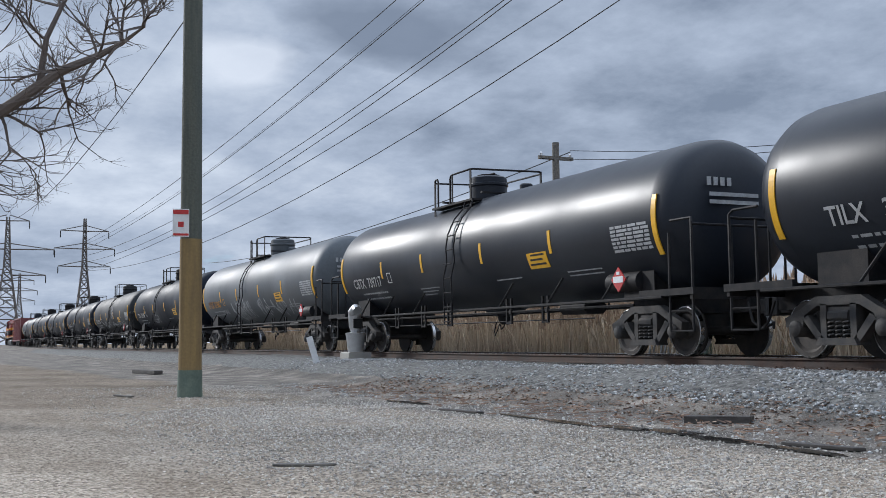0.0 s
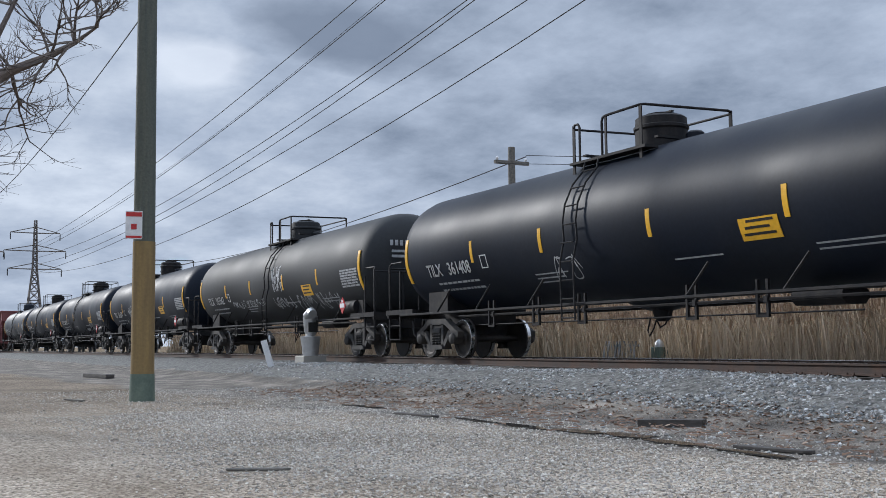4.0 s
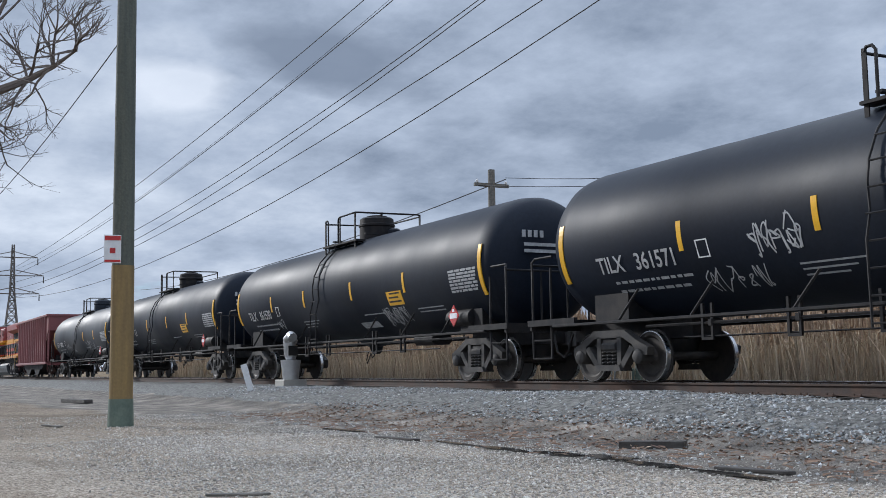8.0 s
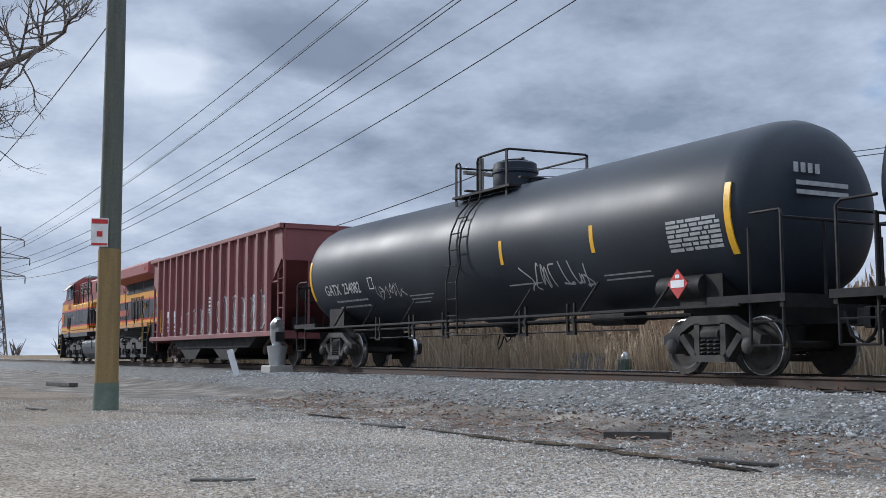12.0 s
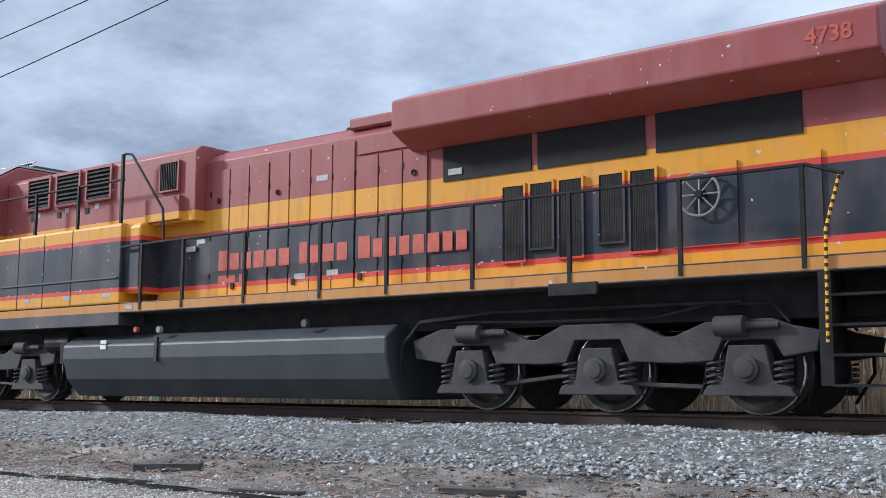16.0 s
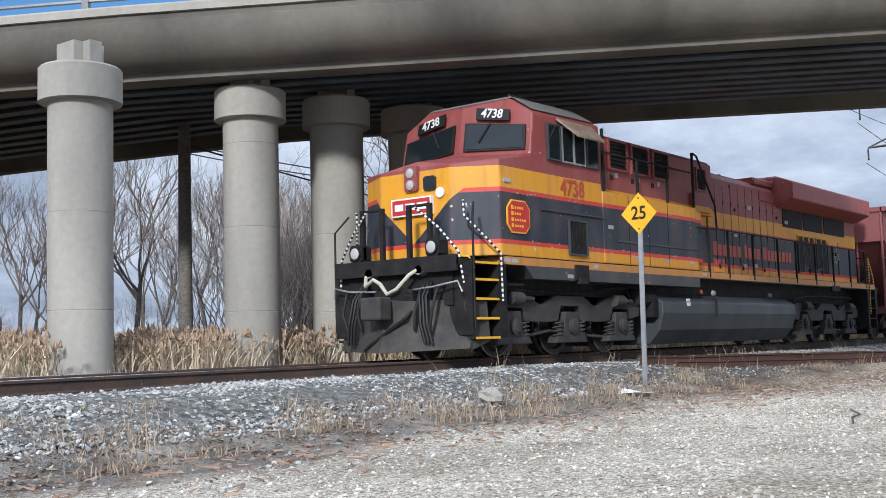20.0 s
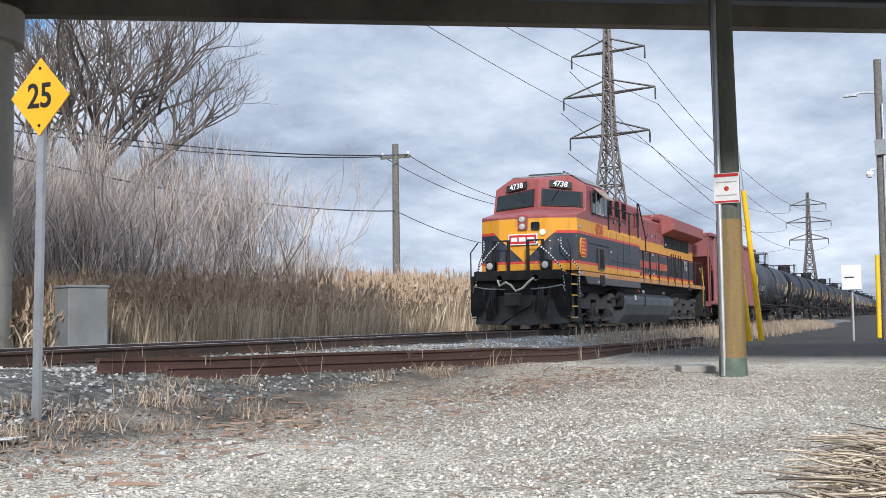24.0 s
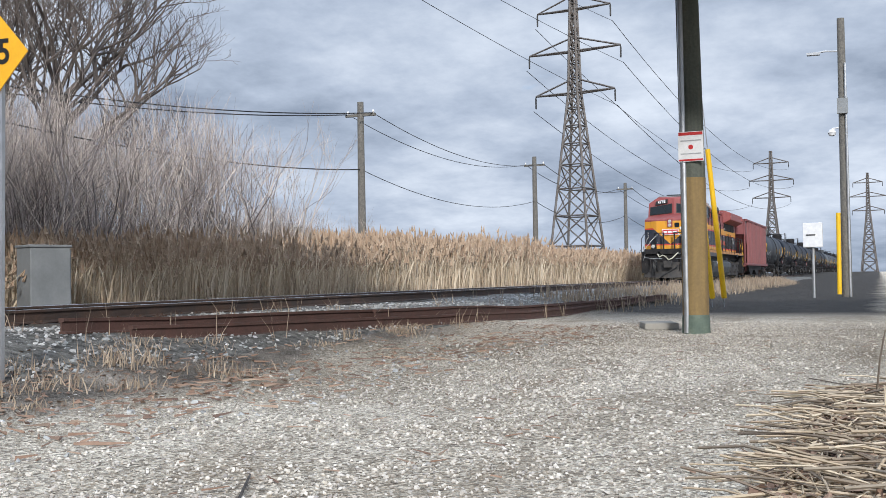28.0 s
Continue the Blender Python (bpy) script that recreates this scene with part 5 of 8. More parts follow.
        part("brake_equipment", Shape().box(min(a + d * 0.5, a + d * 0.9), max(a + d * 0.5, a + d * 0.9), -0.9, -0.3, 1.06, 1.5, 0.05), UNDER, car)
        part("brake_wheel", Shape().lathe([(min(a + d * 0.2, a + d * 0.24), 0.27), (min(a + d * 0.2, a + d * 0.24) + 0.03, 0.30), (min(a + d * 0.2, a + d * 0.24) + 0.06, 0.27)], 18, "x", (0, -0.6, 2.2)), UNDER, car)
    for xc in (2.35, 14.15):
        freight_truck(car, xc, material("hopper_truck_rust", (0.085, 0.045, 0.034), 0.8, vary=0.3, scale=4, grain=30, bump=0.35, second=(0.05, 0.032, 0.027)))
    f = -y - 0.014
    bl = Shape()
    for xa, xb in ((2.81, 3.09), (3.17, 3.46), (3.82, 4.08), (4.15, 4.41)):
        bl.box(xa, xb, f, f + 0.01, 1.82, 2.06)
    part("owner_initials", bl, WHITE, car, "white stencilled initials as blocks")
    lettering("car_number", "480", 0.31, WHITE, car, (3.15, f, 1.67), squeeze=1.2)
    lettering("car_number", "649", 0.31, WHITE, car, (4.12, f, 1.67), squeeze=1.15)
    lettering("load_limit", "LD LMT", 0.11, WHITE, car, (3.06, f, 1.43))
    lettering("light_weight", "LT WT", 0.11, WHITE, car, (3.03, f, 1.29))
    t = Shape()
    bars(t, 3.92, 4.34, f, 1.48, 2, 0.075, 0.075, 4); bars(t, 1.95, 2.3, f, 1.42, 1, 0.03, 0.05, 3); bars(t, 1.95, 2.3, f, 1.24, 2, 0.035, 0.03, 5)
    bars(t, 8.5, 9.15, f, 2.4, 4, 0.08, 0.055, 6)
    part("stencil", t, WHITE, car, "white stencilled data as bars", kind="stuff")
    panel = part("weight_panel", Shape().box(4.68, 5.38, f + 0.002, f + 0.012, 1.12, 1.42), FILLPINK, car, "faded pink repainted panel")
    lettering("panel_number", "138900", 0.15, WHITE, panel, (5.02, f, 1.2))
    pw = Shape()
    bars(pw, 4.78, 5.3, f, 1.35, 1, 0.05, 0.02, 8)
    part("panel_bars", pw, WHITE, panel, "bars of writing")
    fr = Shape().box(4.91, 5.17, f, f + 0.01, 1.80, 1.815).box(4.91, 5.17, f, f + 0.01, 1.57, 1.585).box(4.91, 4.925, f, f + 0.01, 1.585, 1.80).box(5.155, 5.17, f, f + 0.01, 1.585, 1.80)
    plate = part("plate_frame", fr, WHITE, car, "white stencilled square")
    lettering("plate_word", "PLATE", 0.055, WHITE, plate, (5.04, f, 1.75))
    lettering("plate_letter", "C", 0.12, WHITE, plate, (5.04, f, 1.66))
    for xa, za, zb in ((1.82, 1.24, 2.17), (4.39, 1.23, 1.69), (7.24, 1.25, 1.70), (10.1, 1.25, 1.70), (12.95, 1.25, 1.70)):
        part("reflective_strip", Shape().box(xa, xa + 0.11, f - 0.012, f - 0.002, za, zb), YELLOW, car, "yellow reflective strip")
    part("routing_card", Shape().box(4.0, 4.22, f, f + 0.01, 1.07, 1.15), DIMWHITE, car, "pale card on the sill")
    g = Shape()
    rng = random.Random(7)
    fl = Shape()
    for a, b, za, zb, n in ((5.5, 9.1, 1.08, 1.95, 5), (9.7, 14.4, 1.08, 2.25, 5)):
        w = (b - a) / n
        for k in range(n):
            cx, cz = a + w * (k + 0.5), (za + zb) / 2 + rng.uniform(-0.06, 0.06)
            ring = []
            for i in range(18):
                q = 2 * math.pi * i / 18
                r = 1 + 0.22 * math.sin(3 * q + rng.uniform(0, 6)) * rng.uniform(0.3, 1)
                ring.append((cx + w * 0.60 * r * abs(math.cos(q)) ** 0.55 * (1 if math.cos(q) > 0 else -1), cz + (zb - za) / 2 * r * abs(math.sin(q)) ** 0.55 * (1 if math.sin(q) > 0 else -1)))
            fl.prism(ring, f + 0.009 - 0.0015 * k, f + 0.014)
            for (xa, z_a), (xb, z_b) in zip(ring, ring[1:] + ring[:1]):
                d = math.hypot(xb - xa, z_b - z_a) or 1
                nx, nz = -(z_b - z_a) / d * 0.03, (xb - xa) / d * 0.03
                y_ = f - 0.001 - 0.001 * k
                g.add([(xa + nx, y_, z_a + nz), (xb + nx, y_, z_b + nz), (xb - nx, y_, z_b - nz), (xa - nx, y_, z_a - nz)], [(0, 1, 2, 3)])
    part("graffiti_fill", fl, FILLPINK, car, "dull pinkish sprayed letter shapes", kind="stuff")
    scribble(g, 5.6, 9.0, 1.15, 1.95, 31, 0.04, 7, f - 0.007)
    scribble(g, 9.9, 14.2, 1.2, 2.2, 33, 0.045, 7, f - 0.007)
    scribble(g, x0 + 0.75, x0 + 1.15, 3.1, 3.7, 35, 0.02, 3, f)
    part("graffiti", g, CHALK, car, "pale looping graffiti", kind="stuff")
    return car


def loco_truck(loco, x_axles, mirror=1):
    """Three-axle truck: heavy cast side frames with journal boxes, coil springs and brake cylinders."""
    xa, xb, xc = x_axles
    truck = part("truck", Shape().box(xa - 0.3, xc + 0.3, -0.6, 0.6, 0.6, 0.95), UNDER, loco, "three-axle cast steel truck")
    for s in (-1, 1):
        y0, y1 = s * 1.08, s * 1.22
        ring = [(xa - 1.0, 0.95), (xa - 0.95, 0.70), (xa - 0.42, 0.62), (xa - 0.30, 0.86), (xa + 0.30, 0.86), (xa + 0.42, 0.62), (xb - 0.85, 0.60), (xb - 0.45, 0.62), (xb - 0.32, 0.9), (xb + 0.32, 0.9), (xb + 0.45, 0.62),
                (xc - 0.85, 0.60), (xc - 0.42, 0.62), (xc - 0.30, 0.86), (xc + 0.30, 0.86), (xc + 0.42, 0.66), (xc + 0.8, 0.72), (xc + 0.85, 0.95), (xc + 0.5, 1.02), (xc + 0.3, 1.10), (xc - 0.5, 1.08), (xc - 0.9, 0.92), (xb + 0.9, 0.92), (xb + 0.5, 1.10), (xb - 0.5, 1.10), (xb - 0.9, 0.92), (xa + 0.9, 0.92), (xa + 0.5, 1.08), (xa - 0.5, 1.10)]
        part("side_frame", Shape().prism(ring, min(y0, y1), max(y0, y1)), LOCOTRUCK, truck, "cast side frame", bevel=0.015)
        for x in x_axles:
            jb = part("journal_box", Shape().prism([(x - 0.56, 0.22), (x + 0.56, 0.22), (x + 0.50, 0.33), (x + 0.30, 0.40), (x + 0.22, 0.80), (x - 0.22, 0.80), (x - 0.30, 0.40), (x - 0.50, 0.33)], min(y0, y1) - 0.03, max(y0, y1) + 0.05), LOCOTRUCK, truck, "journal box", bevel=0.015)
            part("bearing_cap", Shape().lathe([(s * 1.26, 0.15), (s * 1.30, 0.15), (s * 1.31, 0.11), (s * 1.33, 0.10), (s * 1.34, 0.04)], 20, "y", (x, 0, 0.53)), LOCOTRUCK, truck, "round bearing cap", smooth=40)
            for dx in (-0.40, 0.40):
                sp = Shape()
                coil(sp, x + dx, s * 1.17, 0.33, 0.62, 0.10, 4)
                part("spring", sp, LOCOTRUCK, truck, "primary coil spring")
        for x, d in ((xa, -1), (xc, 1)):
            part("brake_cylinder", Shape().lathe([(x - 0.25, 0.03), (x - 0.25, 0.12), (x + 0.1, 0.12), (x + 0.12, 0.05), (x + 0.5, 0.04)], 14, "x", (-0.1 * d, s * 1.27, 1.02)), LOCOTRUCK, truck, "brake cylinder", smooth=40)
        part("air_pipe", Shape().tube([(xa - 0.6, s * 1.2, 1.2), (xb - 0.9, s * 1.2, 1.15), (xb + 0.8, s * 1.2, 1.15), (xc - 0.5, s * 1.2, 1.28), (xc + 0.3, s * 1.2, 1.28), (xc + 0.5, s * 1.2, 1.05)], 0.02, 5), UNDER, truck, smooth=40)
        part("brake_rod", Shape().tube([(xa + 0.5, s * 1.1, 0.35), (xb - 0.6, s * 1.1, 0.45), (xb + 0.6, s * 1.1, 0.35), (xc - 0.6, s * 1.1, 0.32)], 0.03, 6), LOCOTRUCK, truck, smooth=40)
        part("sand_pipe", Shape().tube([(xc + 0.7, s * 1.15, 0.9), (xc + 0.72, s * 1.1, 0.5), (xc + 0.55, s * 0.85, 0.12)], 0.025, 6), UNDER, truck, smooth=40)
    for x in x_axles:
        wheelset(loco, x, 0.53)
    return truck


def grille(name, parent, x0, x1, y, z0, z1, slats, label="near-black panel painted as a louvred opening's shade", frame=0.03, mat=None, upright=False):
    """A flat near-black panel, painted as an opening's inner shade, with slats and a thin frame, in a wall of constant
    y.
    """
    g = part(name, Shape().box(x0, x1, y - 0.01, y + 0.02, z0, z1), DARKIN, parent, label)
    s = Shape()
    for k in range(slats):
        if upright:
            x = x0 + (x1 - x0) * (k + 0.5) / slats
            s.box(x - 0.01, x + 0.01, y - 0.035, y - 0.01, z0, z1)
        else:
            z = z0 + (z1 - z0) * (k + 0.5) / slats
            s.add([(x0, y - 0.05, z - 0.03), (x1, y - 0.05, z - 0.03), (x1, y - 0.01, z + 0.02), (x0, y - 0.01, z + 0.02)], [(0, 1, 2, 3)])
    part("slats", s, UNDER, g)
    f = Shape().box(x0 - frame, x0, y - 0.045, y, z0 - frame, z1 + frame).box(x1, x1 + frame, y - 0.045, y, z0 - frame, z1 + frame).box(x0, x1, y - 0.045, y, z0 - frame, z0).box(x0, x1, y - 0.045, y, z1, z1 + frame)
    part("grille_frame", f, mat or LOCORED, g)
    return g


def striped_rope(parent, path, mat, label):
    """A rope wound in two colours: a pale strand with dark turns along it."""
    rope = part("safety_rope", Shape().tube(path, 0.019, 7), mat, parent, label, smooth=40)
    turns = Shape()
    pts = [Vector(p) for p in path]
    for a, b in zip(pts, pts[1:]):
        n = max(1, int((b - a).length / 0.085))
        for i in range(n):
            turns.tube([tuple(a.lerp(b, (i + 0.2) / n)), tuple(a.lerp(b, (i + 0.65) / n))], 0.0215, 6)
    part("rope_strand", turns, INK, rope, "dark turns of the rope", kind="stuff")


def locomotive():
    loco = thing("locomotive", "weathered red, yellow and charcoal diesel locomotive with a snowplough nose", "locomotive")
    # underframe and walkways
    part("underframe", Shape().box(-0.5, 21.0, -1.0, 1.0, 1.1, 1.62), UNDER, loco, "dark underframe")
    sk = Shape().prism([(0.1, 1.72), (7.78, 1.72), (7.78, 1.36), (0.95, 1.36), (0.70, 1.58), (0.1, 1.58)], -1.535, -1.0).prism([(0.1, 1.72), (7.78, 1.72), (7.78, 1.36), (0.95, 1.36), (0.70, 1.58), (0.1, 1.58)], 1.0, 1.535)
    part("cab_skirt", sk, LIVERY, loco, "charcoal and orange side skirt")
    part("walkway", Shape().box(7.78, 20.72, -1.53, 1.53, 1.56, 1.74, 0.01), LIVERY, loco, "orange-edged side walkway")
    part("jacking_pad", Shape().box(2.35, 2.85, -1.56, -1.5, 1.36, 1.66), UNDER, loco, bevel=0.01)
    part("jacking_pad", Shape().box(16.6, 17.3, -1.56, -1.5, 1.44, 1.6), UNDER, loco, bevel=0.01)
    part("lifting_lug", Shape().box(2.45, 2.75, -1.6, -1.5, 1.3, 1.42), UNDER, loco, bevel=0.01)
    # nose
    b = [(-0.48, -0.78), (0.0, -1.53), (1.3, -1.53), (1.3, 1.53), (0.0, 1.53), (-0.48, 0.78)]
    v = [(x, y, 1.72) for x, y in b] + [(-0.41, -0.78, 3.34), (0.05, -1.51, 3.40), (1.3, -1.50, 3.66), (1.3, 1.50, 3.66), (0.05, 1.51, 3.40), (-0.41, 0.78, 3.34), (-0.35, 0.0, 3.47), (1.2, 0.0, 3.78)]
    f = [(0, 6, 7, 1), (1, 7, 8, 2), (3, 9, 10, 4), (4, 10, 11, 5), (5, 11, 6, 0), (6, 11, 12), (6, 12, 13, 7), (7, 13, 8), (11, 10, 13, 12), (10, 9, 13), (0, 1, 2, 3, 4, 5)]
    part("nose", Shape().add(v, f), NOSE, loco, "wedge nose with yellow chevron", bevel=0.03)
    # cab
    v = [(1.0, -1.53, 1.72), (3.52, -1.53, 1.72), (3.52, 1.53, 1.72), (1.0, 1.53, 1.72), (1.02, -1.51, 3.5), (1.20, -1.47, 4.38), (3.52, -1.50, 4.42), (3.52, 1.50, 4.42), (1.20, 1.47, 4.38), (1.02, 1.51, 3.5),
         (0.88, 0.0, 3.58), (1.08, 0.0, 4.64), (1.26, -0.95, 4.72), (3.5, -1.0, 4.74), (3.5, 1.0, 4.74), (1.26, 0.95, 4.72)]
    f = [(0, 1, 6, 5, 4), (2, 3, 9, 8, 7), (4, 5, 11, 10), (10, 11, 8, 9), (5, 12, 11), (11, 15, 8), (11, 12, 15), (12, 13, 14, 15), (5, 6, 13, 12), (7, 8, 15, 14), (1, 2, 7, 14, 13, 6), (0, 4, 10, 9, 3), (3, 2, 1, 0)]
    cab = part("cab", Shape().add(v, f), LIVERY, loco, "crew cab in faded red and yellow", bevel=0.03)
    part("cab_roof", Shape().add([(1.3, -0.98, 4.735), (3.48, -1.02, 4.755), (3.48, 1.02, 4.755), (1.3, 0.98, 4.735), (1.35, -0.9, 4.78), (3.45, -0.95, 4.80), (3.45, 0.95, 4.80), (1.35, 0.9, 4.78), (1.3, -1.40, 4.46), (3.46, -1.42, 4.50)],
         [(0, 1, 5, 4), (1, 2, 6, 5), (2, 3, 7, 6), (3, 0, 4, 7), (4, 5, 6, 7), (8, 9, 1, 0)]), CABROOF, cab, "grey roof cap")
    rf = Shape().box(1.7, 3.3, -0.55, 0.55, 4.80, 4.88, 0.03)
    for x in (1.75, 2.1, 2.9, 3.2):
        rf.tube([(x, -0.6, 4.8), (x, -0.6, 4.92), (x + 0.25, -0.6, 4.92)], 0.015, 5)
    rf.tube([(1.7, -0.58, 4.9), (3.3, -0.58, 4.9)], 0.012, 5)
    part("roof_equipment", rf, LOCOGREY, cab, "roof rails and aerial base")
    # windscreens on the raked, slightly veed front
    def on_front(u, w, out=0.012):
        """u: from the centre (0) to the side (1); w: from sill (0) to top (1)."""
        p0, p1 = Vector((0.88, 0, 3.58)), Vector((1.08, 0, 4.64))
        q0, q1 = Vector((1.02, 1.51, 3.5)), Vector((1.20, 1.47, 4.38))
        p = (p0.lerp(p1, w)).lerp(q0.lerp(q1, w), u)
        return p + Vector((-out, 0, out * 0.4))
    for s in (-1, 1):
        def pane(s_, a0, a1, w0, w1, out, mat, name, label):
            q = [on_front(a, w, out) for a, w in ((a0, w0), (a1, w0), (a1, w1), (a0, w1))] + [on_front(a, w, out - 0.03) for a, w in ((a0, w0), (a1, w0), (a1, w1), (a0, w1))]
            q = [(p.x, p.y * s_, p.z) for p in q]
            return part(name, Shape().add(q, [(0, 1, 2, 3), (7, 6, 5, 4), (0, 4, 5, 1), (1, 5, 6, 2), (2, 6, 7, 3), (3, 7, 4, 0)]), mat, cab, label)
        fr = pane(s, 0.08, 0.93, 0.19, 0.71, 0.045, INK, "windscreen_frame", "black rubber frame")
        pane(s, 0.11, 0.90, 0.22, 0.68, 0.055, GLASS, "windscreen", "reflecting windscreen pane")
        a, b_ = on_front(0.45, 0.71, 0.08), on_front(0.3, 0.33, 0.075)
        part("wiper", Shape().tube([(a.x, a.y * s, a.z), (b_.x, b_.y * s, b_.z)], 0.014, 5), INK, cab)
        nb = pane(s, 0.25, 0.72, 0.76, 0.98, 0.09, INK, "number_board", "black number board")
        c, along, rise = on_front(0.485, 0.87, 0.105), on_front(0.7, 0.87) - on_front(0.27, 0.87), on_front(0.485, 0.97) - on_front(0.485, 0.77)
        ux = Vector((along.x, along.y * s, along.z)).normalized() * -s
        n_ = ux.cross(rise).normalized()
        e = Matrix((ux, n_.cross(ux), n_)).transposed().to_euler()
        lettering("board_number", "4738", 0.24, WHITE, nb, (c.x, c.y * s, c.z), [math.degrees(q) for q in e], 0.95, 0.004)
    # side windows with frames and the rusty sun shade
    for x0, x1 in ((1.60, 1.98), (2.08, 2.44), (2.50, 2.86), (2.98, 3.36)):
        w = part("side_window", Shape().box(x0, x1, -1.545, -1.50, 3.58, 4.20), GLASS, cab, "dark side window")
        part("window_frame", Shape().box(x0 - 0.03, x0, -1.555, -1.5, 3.55, 4.23).box(x1, x1 + 0.03, -1.555, -1.5, 3.55, 4.23).box(x0, x1, -1.555, -1.5, 3.55, 3.58).box(x0, x1, -1.555, -1.5, 4.20, 4.23), LOCOGREY if x0 in (1.60, 2.98) else CHROME, w, "metal frame")
    part("sun_shade", Shape().add([(1.93, -1.52, 4.37), (3.22, -1.52, 4.37), (3.08, -1.88, 4.02), (2.10, -1.88, 4.02), (1.93, -1.50, 4.34), (3.22, -1.50, 4.34), (3.08, -1.865, 3.99), (2.10, -1.865, 3.99)], [(3, 2, 1, 0), (4, 5, 6, 7), (2, 3, 7, 6), (0, 4, 7, 3), (1, 2, 6, 5)]), RUSTY, cab, "rusted white sun shade")
    grille("cab_vent", cab, 2.18, 2.78, -1.54, 1.86, 2.46, 9, mat=LOCOGREY, upright=True)
    part("side_batten", Shape().box(1.25, 3.48, -1.55, -1.53, 2.60, 2.63).box(4.0, 7.7, -1.55, -1.53, 2.18, 2.21), LOCOGREY, cab)
    lettering("side_number", "4738", 0.44, FADEDRED, cab, (2.42, -1.519, 3.08), (90, 0, 0), 0.98)
    em = part("emblem", Shape().prism([(0.31, 2.13), (0.73, 2.13), (0.87, 2.27), (0.87, 2.57), (0.73, 2.71), (0.31, 2.71), (0.17, 2.57), (0.17, 2.27)], -1.553, -1.53), YELLOW, cab, "octagonal emblem with yellow rim")
    part("emblem_field", Shape().prism([(0.32, 2.155), (0.72, 2.155), (0.845, 2.28), (0.845, 2.56), (0.72, 2.685), (0.32, 2.685), (0.195, 2.56), (0.195, 2.28)], -1.558, -1.552), REDPAINT, em, "red field")
    es = Shape()
    for r in range(4):
        z = 2.225 + r * 0.105
        es.box(0.285, 0.35, -1.562, -1.557, z, z + 0.07)
        for k in range((4, 5, 3, 4)[r]):
            es.box(0.39 + 0.072 * k, 0.43 + 0.072 * k, -1.562, -1.557, z + 0.012, z + 0.05)
    part("emblem_lettering", es, YELLOW, em, "yellow bars of writing", kind="stuff")
    for x, z in ((0.12, 3.0), (0.05, 1.62), (0.28, 1.62), (3.7, 2.42), (2.1, 1.4), (3.05, 1.62), (4.8, 1.86), (6.1, 1.86), (7.3, 1.86), (9.8, 2.62), (7.95, 1.62)):
        part("placard", Shape().box(x, x + 0.2, -1.536, -1.526, z, z + 0.07), DIMWHITE, loco, "small faded placard")
    # front end details
    lg = part("nose_logo", Shape().box(-0.525, -0.44, -0.45, 0.45, 2.50, 2.82), WHITE, loco, "white-edged red plate")
    part("logo_field", Shape().box(-0.532, -0.52, -0.42, 0.42, 2.53, 2.79), REDPAINT, lg, "red field")
    part("logo_lettering", Shape().box(-0.538, -0.53, -0.36, -0.14, 2.60, 2.72).box(-0.538, -0.53, -0.09, 0.12, 2.60, 2.72).box(-0.538, -0.53, 0.17, 0.36, 2.60, 2.72), WHITE, lg, "pale blocks of writing")
    part("nose_window", Shape().prism([(-0.47, 2.92), (-0.27, 2.92), (-0.24, 2.96), (-0.24, 3.14), (-0.28, 3.17), (-0.46, 3.17), (-0.50, 3.14), (-0.50, 2.96)], -0.47, -0.40, "x"), GLASS, loco, "small rounded nose window")
    part("nose_sticker", Shape().lathe([(-0.475, 0.09), (-0.44, 0.09)], 18, "x", (0, -0.6, 2.86)), WHITE, loco, "round white disc")
    hl = part("headlight_bar", Shape().box(-0.50, -0.35, -0.12, 0.16, 2.94, 3.38, 0.02), LOCORED, loco, "headlight housing")
    for z in (3.05, 3.26):
        part("bezel", Shape().lathe([(-0.515, 0.06), (-0.52, 0.09), (-0.49, 0.095)], 16, "x", (0, 0.02, z)), CHROME, hl, "metal bezel", smooth=40)
        part("headlight", Shape().lathe([(-0.535, 0.02), (-0.53, 0.05), (-0.517, 0.075)], 16, "x", (0, 0.02, z)), LAMP, hl, "clear headlight lens", smooth=60)
    part("front_platform", Shape().box(-1.2, -0.4, -1.35, 1.35, 1.56, 1.66).box(-1.22, -1.16, -1.35, 1.35, 1.45, 1.72), UNDER, loco, "front platform")
    for y in (-0.85, 0.85):
        d = part("ditch_light", Shape().box(-1.2, -0.95, y - 0.14, y + 0.14, 1.72, 2.02, 0.04), UNDER, loco, "ditch light housing")
        part("bezel", Shape().lathe([(-1.235, 0.085), (-1.24, 0.125), (-1.19, 0.13)], 18, "x", (0, y, 1.87)), INK, d, "black bezel", smooth=40)
        part("lens", Shape().lathe([(-1.255, 0.03), (-1.248, 0.07), (-1.236, 0.10)], 16, "x", (0, y, 1.87)), LAMP, d, "clear glass lens", smooth=60)
    for y in (-0.75, -0.3, 0.3, 0.75):
        part("front_stanchion", Shape().box(-1.15, -1.08, y - 0.04, y + 0.04, 1.66, 2.62), UNDER, loco, "black front stanchion")
    for s in (-1, 1):
        part("front_handrail", Shape().tube([(-1.1, s * 0.75, 2.6), (-1.1, s * 0.3, 2.6)], 0.025, 6), UNDER, loco, "black front handrail")
    # plough, coupler and hoses
    for s in (-1, 1):
        pw, nu, nv = Shape(), 6, 5
        for off in (0.0, 0.05):
            for i in range(nu + 1):
                u = i / nu
                for j in range(nv + 1):
                    h = j / nv
                    pw.v.append((-1.62 + 0.62 * u ** 1.3 + 0.36 * h - 0.30 * h * h * (1 - 0.4 * u) + off, s * (0.002 + u * (1.42 - 0.10 * h)), 0.13 + 0.05 * u + h * (0.86 - 0.06 * u)))
